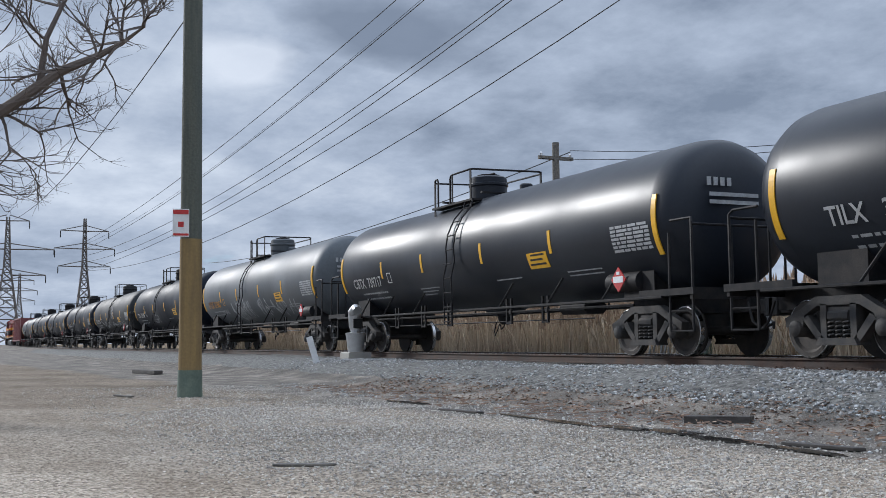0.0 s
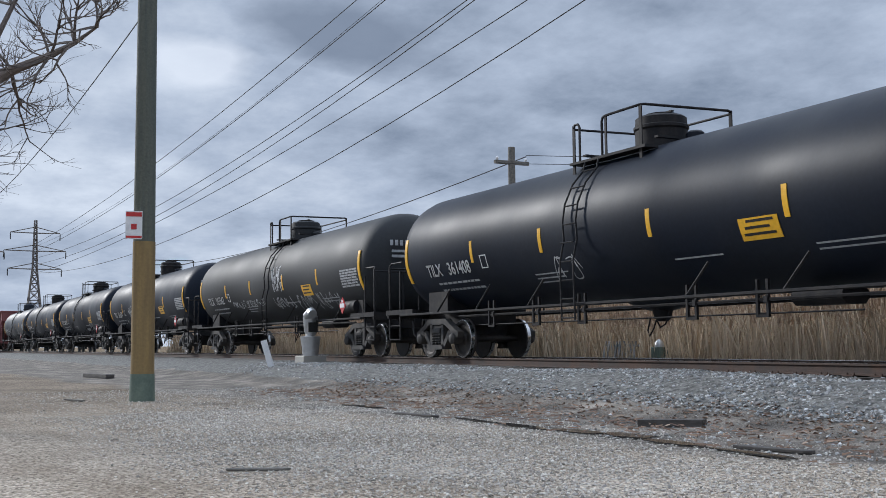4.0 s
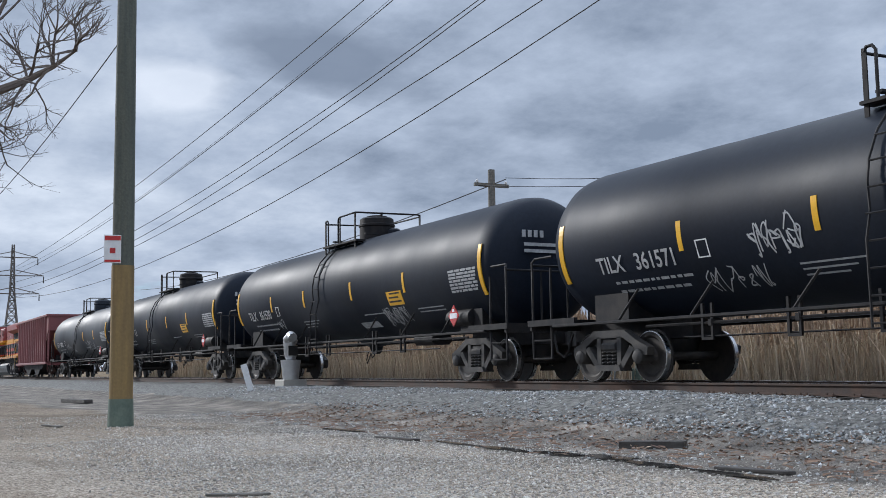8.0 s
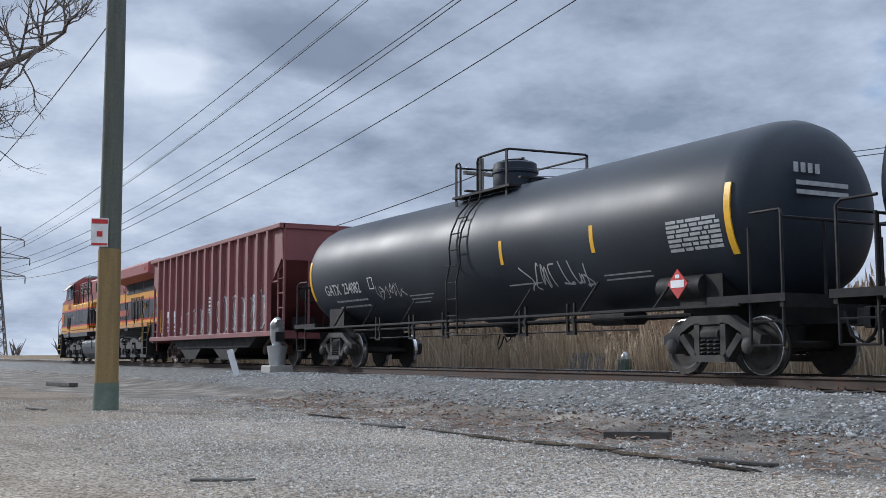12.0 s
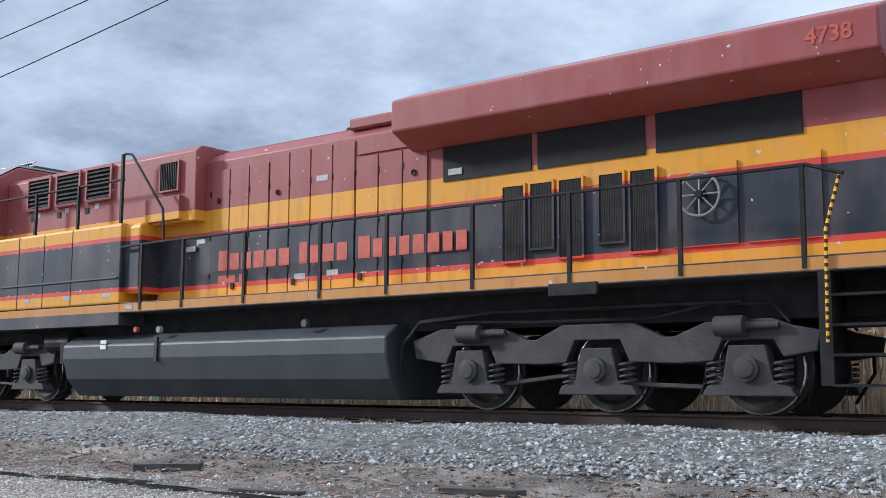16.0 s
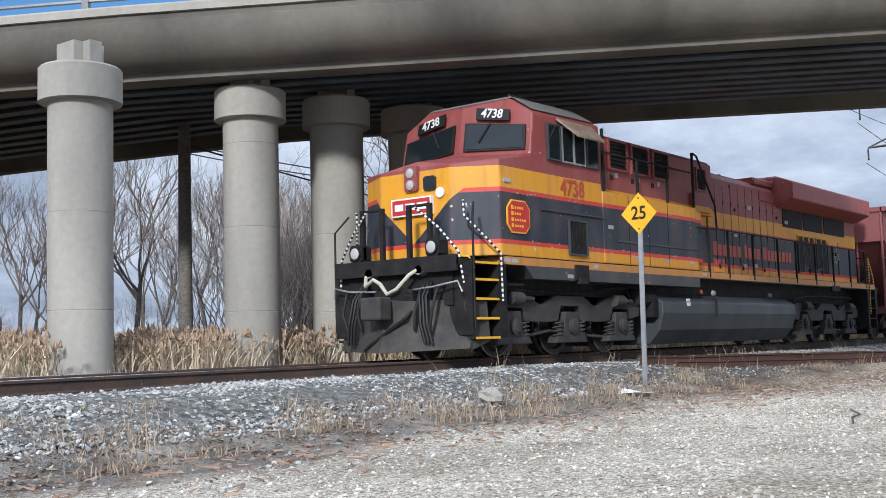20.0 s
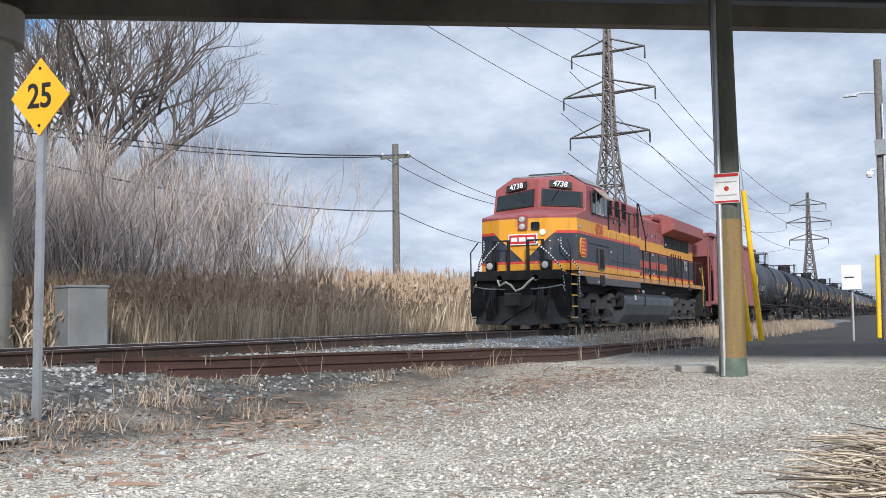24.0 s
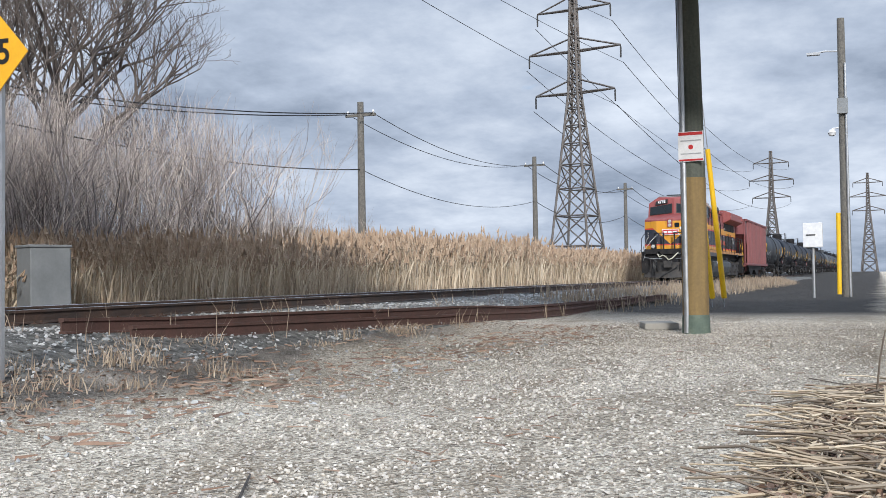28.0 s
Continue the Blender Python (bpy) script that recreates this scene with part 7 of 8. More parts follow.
def wire(a, b, sag, r=0.02, name="overhead_wire", label="thin dark overhead wire", group="overhead wires"):
    a, b = Vector(a), Vector(b)
    pts = [a.lerp(b, k / 24) - Vector((0, 0, sag * 4 * (k / 24) * (1 - k / 24))) for k in range(25)]
    return solid(name, Shape().tube(pts, r, 5), WIRE, label, "wire", group, smooth=40)


def pylon(label, at, height, half, turn=0.0, bar=0.09, arms=((0.62, 6.5), (0.76, 7.5), (0.9, 6.0))):
    """Lattice transmission tower: four tapering legs, X bracing, three pairs of arms, insulators."""
    t = thing("pylon", label, "pylon", "transmission towers", at=at)
    t.rotation_euler = (0, 0, radians(turn))

    def half_at(u):
        return half * (1 - 0.78 * min(1, u / 0.62)) if u < 0.62 else half * 0.22 * (1 - 0.6 * (u - 0.62) / 0.38)
    for sx in (-1, 1):
        for sy in (-1, 1):
            part("leg", Shape().tube([(sx * half_at(u), sy * half_at(u), u * height) for u in (0, 0.2, 0.4, 0.62, 0.8, 1.0)], bar, 4), STEEL, t, "lattice leg")
    levels = [0, 0.11, 0.21, 0.30, 0.38, 0.45, 0.51, 0.57, 0.62, 0.67, 0.72, 0.77, 0.82, 0.87, 0.92, 0.97]
    for face in range(4):
        br = Shape()
        for u, w in zip(levels, levels[1:]):
            a, b = half_at(u), half_at(w)
            c = [(-a, -a, u * height), (a, -a, u * height), (-b, -b, w * height), (b, -b, w * height)]
            rot = Matrix.Rotation(face * math.pi / 2, 3, "Z")
            c = [rot @ Vector(q) for q in c]
            br.tube([c[0], c[3]], bar * 0.55, 4).tube([c[1], c[2]], bar * 0.55, 4).tube([c[2], c[3]], bar * 0.55, 4)
        part("bracing", br, STEEL, t, "diagonal bracing", kind="stuff")
    for u, reach in arms:
        for s in (-1, 1):
            z = u * height
            h = half_at(u)
            part("arm", Shape().tube([(s * h, -h, z), (s * reach, 0, z + 0.1)], bar * 0.7, 4).tube([(s * h, h, z), (s * reach, 0, z + 0.1)], bar * 0.7, 4).tube([(s * h, 0, z + height * 0.045), (s * reach, 0, z + 0.1)], bar * 0.7, 4), STEEL, t, "cross arm")
            part("insulator", Shape().lathe([(z - 1.8, 0.06), (z - 1.7, 0.13), (z - 0.2, 0.13), (z, 0.05)], 8, "z", (s * reach, 0, 0)), INK, t, "dark insulator string")
    return t


def build_poles():
    # wrapped pole beside the lot
    p = thing("utility_pole", "tall wooden pole with tan wrap, green base and a notice", "utility pole", at=(-20.78, 4.37, 0.0))
    part("shaft", Shape().tube([(0, 0, 2.95), (0, 0, 11.5)], 0.20, 20, 0.16), POLEWOOD, p, "greenish treated shaft", smooth=40)
    part("tan_wrap", Shape().tube([(0, 0, 0.5), (0, 0, 2.95)], 0.215, 20, 0.207), POLETAN, p, "tan wrapped lower shaft", smooth=40)
    part("green_base", Shape().tube([(0, 0, -0.3), (0, 0, 0.0), (0, 0, 0.5)], 0.25, 20, 0.222), POLEGREEN, p, "green painted base", smooth=40)
    n = part("notice", Shape().box(0.215, 0.225, -0.34, -0.04, 2.98, 3.5), WHITE, p, "white and red notice plate")
    n.matrix_basis = Matrix.Rotation(radians(-11.3), 4, "Z")
    part("notice_band", Shape().box(0.224, 0.23, -0.33, -0.05, 3.40, 3.48).box(0.224, 0.23, -0.33, -0.05, 3.0, 3.04).box(0.224, 0.23, -0.24, -0.14, 3.16, 3.26), REDPAINT, n, "red bands")
    # fallen stake and dwarf signal on the bank
    st = solid("stake", Shape().box(-0.09, 0.09, -0.03, 0.03, 0, 1.15), WHITE, "white leaning marker stake", "stake", at=(-31.4, 10.45, 0.05))
    st.rotation_euler = (radians(3), radians(-16), radians(60))
    g = thing("track_signal", "silver dwarf signal with stacked hooded heads on a base", "signal", at=(-31.6, 11.65, 0.36))
    g.scale = (1.2, 1.2, 1.15)
    part("base", Shape().box(-0.32, 0.32, -0.3, 0.3, -0.1, 0.28, 0.03), CONC, g, "concrete base")
    part("lower_case", Shape().lathe([(0.28, 0.2), (0.5, 0.22), (0.78, 0.26), (0.8, 0.1)], 18, "z"), CHROME, g, "silver lower case", smooth=40)
    part("upper_case", Shape().lathe([(0.8, 0.12), (0.95, 0.17), (1.3, 0.19), (1.36, 0.12)], 18, "z"), CHROME, g, "silver upper case", smooth=40)
    part("hood", Shape().tube([(0.05, -0.1, 1.32), (0.3, -0.1, 1.42), (0.42, -0.1, 1.36)], 0.12, 10), CHROME, g, "curved hood", smooth=40)
    part("lens_panel", Shape().box(0.14, 0.2, -0.12, 0.12, 0.9, 1.15), INK, g, "dark lens panel")
    # sign by the track
    s = thing("speed_sign", "yellow diamond speed sign on a galvanised post", "sign", at=(20.3, 9.55, 0.0))
    s.rotation_euler = (radians(0), radians(0.6), radians(-88))
    part("post", Shape().prism([(-0.035, -0.02), (0.035, -0.02), (0.035, 0.02), (-0.035, 0.02)], -0.3, 3.1, "z"), CHROME, s, "galvanised channel post")
    d = 0.34
    pl = part("plate", Shape().prism([(0, 2.95 - d), (d * 0.92, 2.95), (0, 2.95 + d), (-d * 0.92, 2.95)], -0.035, -0.025), SIGNY, s, "yellow diamond plate")
    lettering("speed_number", "25", 0.30, INK, s, (0, -0.037, 2.95), (90, 0, 0), 0.9, 0.002)
    part("bolts", Shape().lathe([(-0.042, 0.014), (-0.036, 0.014)], 8, "y", (0, 0, 3.2)).lathe([(-0.042, 0.014), (-0.036, 0.014)], 8, "y", (0, 0, 2.7)), INK, s, "bolt heads")
    # control cabinet behind the far rail
    c = thing("control_cabinet", "grey steel trackside control cabinet on a dark plinth", "cabinet", at=past(28.25, 16.5, 0.46))
    c.rotation_euler = (0, 0, radians(-25))
    c.scale = (0.8, 0.8, 0.95)
    part("plinth", Shape().box(-0.5, 0.5, -0.42, 0.42, -0.2, 0.1), UNDER, c, "dark plinth")
    bd = part("body", Shape().box(-0.46, 0.46, -0.38, 0.38, 0.1, 1.24), GREYBOX, c, "grey steel body", bevel=0.02)
    part("roof", Shape().box(-0.49, 0.49, -0.41, 0.41, 1.24, 1.29), GREYBOX, c, bevel=0.015)
    dr = part("door", Shape().box(0.46, 0.485, -0.34, 0.34, 0.15, 1.2), GREYBOX, c, "cabinet door")
    part("handle", Shape().box(0.485, 0.51, -0.28, -0.24, 0.6, 0.78), INK, dr, "dark handle")
    part("door_label", Shape().box(0.485, 0.49, -0.05, 0.22, 0.95, 1.12).box(0.485, 0.49, -0.05, 0.2, 0.3, 0.5), WHITE, dr)
    # pole with conduit by the road
    q = thing("utility_pole", "wooden pole with steel conduit, tan wrap and a red notice", "utility pole", at=past(31.7, 5.58, 0.0))
    q.rotation_euler = (0, radians(0), 0)
    part("shaft", Shape().tube([(0, 0, 2.6), (-0.02, 0.05, 6.9)], 0.205, 18, 0.185), POLEWOOD, q, "greenish treated shaft", smooth=40)
    part("tan_wrap", Shape().tube([(0, 0, 0.3), (0, 0, 2.6)], 0.22, 18, 0.21), POLETAN, q, "tan wrapped lower shaft", smooth=40)
    part("base_band", Shape().tube([(0, 0, -0.2), (0, 0, 0.3)], 0.24, 18, 0.225), POLEGREEN, q, "grey-green base", smooth=40)
    part("conduit", Shape().tube([(-0.16, 0.12, 0.0), (-0.17, 0.13, 6.9)], 0.055, 10), CHROME, q, "galvanised conduit", smooth=40)
    nt = part("notice", Shape().box(-0.245, -0.235, -0.24, 0.18, 2.86, 3.36), WHITE, q, "white notice with red bands")
    nt.matrix_basis = Matrix.Rotation(radians(-4), 4, "Z")
    nb = Shape().box(-0.252, -0.244, -0.23, 0.17, 3.30, 3.35).box(-0.252, -0.244, -0.23, 0.17, 2.87, 2.90).lathe([(-0.252, 0.04), (-0.244, 0.04)], 14, "x", (0, -0.03, 3.1))
    part("notice_band", nb, REDPAINT, nt, "red bands and disc")
    part("notice_lines", Shape().box(-0.25, -0.244, -0.2, 0.14, 3.2, 3.22).box(-0.25, -0.244, -0.2, 0.14, 2.98, 3.0), DIMWHITE, nt)
    # guy guards
    for k, (dx, dy) in enumerate(((0.0, 0.25), (0.3, -0.05))):
        w = thing("guy_guard", "slanted yellow plastic guy-wire guard", "guy guard", "yellow guards on the guy wires", at=past(46.6 + dx, 7.6 + dy, 0.0))
        part("guard", Shape().tube([(0, 0, 0.25), (-0.7, 0.3, 4.7)], 0.085, 10, 0.075), YPOST, w, "bright yellow tube", smooth=40)
        part("guy_wire", Shape().tube([(0.02, 0, -0.1), (-0.7, 0.3, 4.7), (-1.6, 0.75, 11.0)], 0.016, 5), CHROME, w)
    # pole with camera and lamp further along
    f = utility_pole("grey pole with lamp arm, cameras and conduit", past(59.1, 4.75, 0.0), 11.0, 0.2, -0.3, False)
    part("lamp_arm", Shape().tube([(0, 0, 9.7), (0, 0.6, 9.75), (0, 1.0, 9.7)], 0.04, 6).box(-0.12, 0.12, 0.8, 1.3, 9.62, 9.72), CHROME, f, "lamp arm")
    part("camera_dome", Shape().lathe([(6.35, 0.03), (6.38, 0.12), (6.5, 0.16), (6.62, 0.1)], 12, "z", (0, 0.42, 0)).tube([(0, 0, 6.7), (0, 0.42, 6.65)], 0.03, 6), WHITE, f, "white dome camera", smooth=40)
    part("conduit", Shape().tube([(-0.2, -0.12, 0), (-0.2, -0.12, 9.2)], 0.045, 8), CHROME, f, "conduit", smooth=40)
    part("junction_box", Shape().box(-0.35, -0.15, -0.2, 0.2, 7.2, 7.8), GREYBOX, f)
    part("guard", Shape().tube([(-0.3, 0.28, 0.1), (-0.25, 0.26, 3.3)], 0.09, 10), YPOST, f, "yellow guard", smooth=40)
    b = thing("meter_box", "white equipment box on a short post", "equipment box", at=past(58.0, 5.9, 0.0))
    part("post", Shape().tube([(0, 0, -0.1), (0, 0, 2.0)], 0.05, 8), CHROME, b, smooth=40)
    part("case", Shape().box(-0.2, 0.2, -0.36, 0.36, 1.95, 2.9), WHITE, b, "white case", bevel=0.02)
    part("case_label", Shape().box(-0.21, -0.2, -0.1, 0.25, 2.4, 2.45), INK, b)
    # line of poles behind the track
    u1 = utility_pole("weathered wooden pole in the reeds", past(54.9, 24.0, 0.4), 8.2, 0.19)
    u2 = utility_pole("weathered wooden pole in the reeds", past(81.1, 25.0, 0.4), 8.4, 0.19)
    u3 = utility_pole("weathered wooden pole in the reeds", past(109.2, 26.0, 0.4), 8.8, 0.19)
    u4 = utility_pole("weathered wooden pole in the reeds", past(150.0, 27.5, 0.4), 9.2, 0.19)
    for z, a in ((8.0, 0.6), (8.0, -0.6), (5.6, 0.0)):
        wire((22.0, 23.0, z + 0.5) if a == 0 else (30.0, 33.0 + a, z + 0.3), past(54.9, 24.0 + a, z + 0.1), 0.9, 0.025)
        wire(past(54.9, 24.0 + a, z + 0.1), past(81.1, 25.0 + a, z + 0.3), 0.9, 0.016)
        wire(past(81.1, 25.0 + a, z + 0.3), past(109.2, 26.0 + a, z + 0.7), 1.0, 0.022)
        wire(past(109.2, 26.0 + a, z + 0.7), past(150.0, 27.5 + a, z + 1.1), 1.2, 0.022)
    u0 = utility_pole("weathered wooden pole behind the bridge", (22.0, 23.0, 0.4), 8.6, 0.19, 0, False)
    fp = utility_pole("weathered wooden pole with a lamp behind the train", (-33.6, 20.0, 0.4), 7.6, 0.17)
    bp = utility_pole("stout wooden pole with transformer hardware behind the track", (6.9, 30.0, 0.4), 10.0, 0.24)
    part("conduit", Shape().tube([(0.28, 0, 0), (0.28, 0, 9)], 0.06, 8), CHROME, bp, smooth=40)
    part("insulator_head", Shape().lathe([(9.2, 0.12), (9.9, 0.16), (10.2, 0.1)], 10, "z", (0.3, 0, 0)), GREYBOX, bp)
    for z, a in ((8.05, 0.6), (7.7, -0.6)):
        wire((-33.6, 20.0 + a, z - 0.3), (6.9, 30.0 + a, z + 1.6), 2.2, 0.012)
    # transmission towers and their conductors
    pylon("near lattice transmission tower of weathered steel", (6.3, 55.5, 0.6), 58, 4.0, 8, 0.14, ((0.70, 7.0), (0.81, 8.0), (0.92, 6.5)))
    pylon("distant lattice transmission tower", (-297, 35, 0.5), 33, 2.6, 90, 0.16)
    pylon("distant wide-armed lattice transmission tower", (-290, 16, 0.5), 32, 3.4, 90, 0.17, ((0.55, 9.0), (0.75, 11.0), (0.97, 5.0)))
    pylon("far lattice transmission tower", (-520, 34, 0.5), 32, 3.0, 90, 0.2)
    pylon("tall lattice transmission tower beside the line", past(172, 49, 0.5), 45, 3.4, 80, 0.2)
    pylon("distant lattice transmission tower", past(410, 49, 0.5), 43, 3.2, 85, 0.24)
    pylon("distant lattice transmission tower", past(520, 22, 0.5), 43, 3.2, 85, 0.26)
    for k, (zp, zq, sag) in enumerate(((56.4, 27, 5.4), (57.5, 27, 7.5), (54.8, 25, 6.7), (49.1, 24, 7.8), (49.6, 22, 9.2), (42.2, 20, 5.8), (42.5, 20, 10.4))):
        o = (-2, 2, -3, 3, -1, 1, 0)[k]
        wire((6.3, 55.5 + o * 0.3, zp), (-297, 35 + o * 0.3, zq), sag, (0.05, 0.025)[k == 1], "transmission_wire", "high-voltage conductor strung between towers", "transmission conductors")
    for k, (z, r) in enumerate(((0.62, 6.5), (0.76, 7.5), (0.9, 6.0))):
        for s in (-1, 1):
            wire(past(172, 49 + s * r, z * 45 - 1.8), past(410, 49 + s * r, z * 43 - 1.8), 7, 0.05, "transmission_wire", "high-voltage conductor strung between towers", "transmission conductors")
            if s < 0:
                wire((6.3 + s * 2, 55.5, 41.0), past(172, 49 + s * r, z * 45 - 1.8), 3, 0.035, "transmission_wire", "high-voltage conductor strung between towers", "transmission conductors")
    wire((-20.8, 4.3, 7.3), (-60, 3.6, 7.4), 0.6, 0.012)
    wire((-33.6, 20.6, 7.7), (-95, 21.5, 7.9), 0.8, 0.02)


build_poles()


# ---- vegetation ----
def grow(s, start, way, length, r, depth, rng, spread=0.75, lift=0.12, kids=(2, 3), sides=4, keep=0.72):
    """A tapering limb that bends and forks until it is a twig."""
    pts, p, d = [start], Vector(start), Vector(way).normalized()
    n = 3 if depth > 1 else 2
    for k in range(n):
        d = (d + Vector((rng.uniform(-1, 1), rng.uniform(-1, 1), rng.uniform(-0.6, 1))) * 0.20 + Vector((0, 0, lift * 0.5))).normalized()
        p = p + d * (length / n)
        pts.append(tuple(p))
    s.tube(pts, r, sides if depth > 2 else 3, r * 0.6, caps=False)
    if depth <= 0:
        return
    for k in range(rng.randint(*kids) + (1 if depth > 3 else 0)):
        side = Vector((rng.uniform(-1, 1), rng.uniform(-1, 1), rng.uniform(-0.35, 0.8))).normalized()
        nd = (d + side * spread * rng.uniform(0.7, 1.3)).normalized()
        at = Vector(pts[-1]) if k == 0 else Vector(pts[-2]).lerp(Vector(pts[-1]), rng.uniform(0.0, 0.9))
        grow(s, tuple(at), nd, length * keep * rng.uniform(0.75, 1.15), r * 0.58, depth - 1, rng, spread, lift, kids, sides, keep)


def bare_tree(label, height, seed, group="", stems=1, spread=0.7, depth=6, girth=0.018, low=0.28, name="tree", bark=None, twig=None):
    rng = random.Random(seed)
    t = thing(name, label, "tree", group)
    trunk, crown = Shape(), Shape()
    for k in range(stems):
        base = (rng.uniform(-0.15, 0.15) * stems, rng.uniform(-0.15, 0.15) * stems, -0.2)
        d = Vector((rng.uniform(-1, 1) * 0.22 * stems ** 0.5, rng.uniform(-1, 1) * 0.22 * stems ** 0.5, 1)).normalized()
        top = Vector(base) + d * height * low
        trunk.tube([base, tuple((Vector(base) + top) / 2 + Vector((rng.uniform(-0.1, 0.1), rng.uniform(-0.1, 0.1), 0))), tuple(top)], height * girth / stems ** 0.5, 8, height * girth * 0.72 / stems ** 0.5, caps=False)
        for j in range(4 if stems == 1 else 2):
            a = rng.uniform(0, 6.3)
            nd = Vector((math.cos(a) * rng.uniform(0.2, 0.75), math.sin(a) * rng.uniform(0.2, 0.75), 1))
            grow(crown, tuple(top - d * rng.uniform(0, height * low * 0.3) * (j > 0)), nd, height * 0.24, height * girth * 0.5 / stems ** 0.5, depth - 1, rng, spread)
    part("trunk", trunk, bark or BARK, t, "grey bark trunk", smooth=50)
    part("crown", crown, twig or TWIG, t, "bare leafless branches and twigs")
    return t


def build_trees():
    # leafless tree beside the lot whose limb reaches over the wrapped pole
    rng = random.Random(77)
    t = thing("tree", "bare tree with a long dark limb reaching over the lot", "tree", at=(0, 0, 0))
    part("trunk", Shape().tube([(-21.0, -3.0, -0.2), (-20.9, -2.6, 2.0), (-20.6, -1.8, 3.6)], 0.36, 10, 0.24, caps=False), BARK, t, "dark trunk", smooth=50)
    crown = Shape()
    limb = [(-20.6, -1.8, 3.6), (-20.2, -0.2, 4.4), (-20.0, 0.94, 4.96), (-19.9, 1.9, 5.75), (-19.8, 2.5, 6.05), (-19.7, 2.9, 6.3), (-19.6, 3.25, 6.6)]
    crown.tube(limb, 0.15, 8, 0.02, caps=False)
    for k, p in enumerate(limb[1:]):
        for j in range(4):
            grow(crown, p, (rng.uniform(-0.5, 0.5), rng.uniform(0.0, 1.1) if k < 2 else rng.uniform(-1.0, 0.25), rng.uniform(-0.7, 0.9)), 0.95 - k * 0.08, 0.034, 4, rng, 0.8, -0.05, (2, 3), 3)
    crown.tube([(-19.95, 1.55, 5.45), (-19.9, 1.65, 6.3), (-19.9, 2.1, 7.4), (-19.9, 2.4, 8.6)], 0.07, 6, 0.02, caps=False)
    for z in (6.3, 6.9, 7.4):
        for j in range(3):
            grow(crown, (-19.9, 1.6 + (z - 6.3) * 0.4, z), (rng.uniform(-0.5, 0.5), rng.uniform(-1, 1), rng.uniform(0.0, 1)), 0.9, 0.028, 4, rng, 0.8, 0.0, (2, 3), 3)
    for j in range(7):
        grow(crown, (-20.9, -2.4 + 0.1 * j, 2.6 + 0.2 * j), (rng.uniform(-0.8, 0.8), rng.uniform(-0.2, 0.9), rng.uniform(0.1, 1)), 1.7, 0.07, 5, rng, 0.7, 0.0, (2, 3), 4)
    part("crown", crown, TWIG, t, "bare dark limbs and drooping twigs")
    # tall spreading tree past the bridge
    big = bare_tree("tall spreading leafless tree behind the thicket", 19.0, 41, depth=7, girth=0.019, low=0.22, spread=0.85)
    big.location = past(47.5, 33.0, 0.5)
    twin = copy_thing(big, Matrix.Identity(4))
    twin.matrix_basis = Matrix.LocRotScale(past(46.2, 34.5, 0.5), Euler((0, 0, 2.2)), (1.0, 1.0, 0.95))
    tagged(twin, "tall bare tree crowded against its neighbour")
    protos = [bare_tree("slender bare woodland tree", 10.0, 51, "bare trees behind the bridge", 1, 0.6, 6, 0.013, 0.35), bare_tree("bare woodland tree with ascending branches", 9.0, 52, "bare trees behind the bridge", 2, 0.55, 5, 0.014, 0.3),
              bare_tree("forked bare woodland tree", 11.0, 53, "bare trees behind the bridge", 1, 0.75, 6, 0.015, 0.22)]
    rng = random.Random(12)
    spots = []
    for k in range(46):
        spots.append((rng.uniform(14, 62), rng.uniform(36, 70), rng.uniform(0.75, 1.25)))
    for k in range(10):
        spots.append((rng.uniform(-8, 16), rng.uniform(72, 95), rng.uniform(0.7, 1.0)))
    spots += [(56.5, 34, 0.55), (62.0, 40, 0.5), (60, 36, 0.4), (30, 30, 0.8), (27, 33, 0.9), (34, 31, 0.75), (37.5, 34, 0.9)]
    for k, (x, y, sc) in enumerate(spots):
        p = protos[k % 3]
        m = Matrix.LocRotScale(past(x, y, 0.5) if x > 14 else (x, y, 0.5), Euler((0, 0, rng.uniform(0, 6.3))), (sc, sc, sc * rng.uniform(0.9, 1.15)))
        if k < 3:
            p.matrix_basis = m
        else:
            c = copy_thing(p, Matrix.Identity(4))
            c.matrix_basis = m
    # thicket of brush
    brush = [bare_tree("dense grey-brown leafless brush", 4.2, 60 + k, "brush of the thicket", 9, 0.6, 4, 0.016, 0.22, "shrub", BRUSH, BRUSH) for k in range(3)]
    rng = random.Random(14)
    for k in range(170):
        if k < 144:
            x = rng.uniform(28, 49); y = rng.uniform(22.0, 31)
            sc = rng.uniform(0.8, 1.2) * (1.65 if x < 43 else 1.0)
        elif k < 160:
            x = rng.uniform(12, 30); y = rng.uniform(30, 44); sc = rng.uniform(0.6, 1.0)
        else:
            x = rng.uniform(50, 64); y = rng.uniform(24, 30); sc = rng.uniform(0.35, 0.6)
        m = Matrix.LocRotScale(past(x, y, 0.45), Euler((0, 0, rng.uniform(0, 6.3))), (sc, sc, sc))
        if k < 3:
            brush[k].matrix_basis = m
        else:
            c = copy_thing(brush[k % 3], Matrix.Identity(4))
            c.matrix_basis = m
    # far treeline
    s = Shape()
    rng = random.Random(16)
    for k in range(420):
        a = radians(rng.uniform(-60, 88)) if k % 3 else radians(rng.uniform(-88, -55))
        d = rng.uniform(230, 420)
        x, y = -math.sin(a) * d, math.cos(a) * d
        if y < 18:
            continue
        h = rng.uniform(4, 8)
        for j in range(9):
            q = rng.uniform(0, 6.3)
            s.tube([(x, y, 0.5), (x + math.cos(q) * h * 0.2, y + math.sin(q) * h * 0.2, h * 0.5), (x + math.cos(q) * h * 0.5, y + math.sin(q) * h * 0.5, h * rng.uniform(0.7, 1.1))], 0.3, 3, 0.08, caps=False)
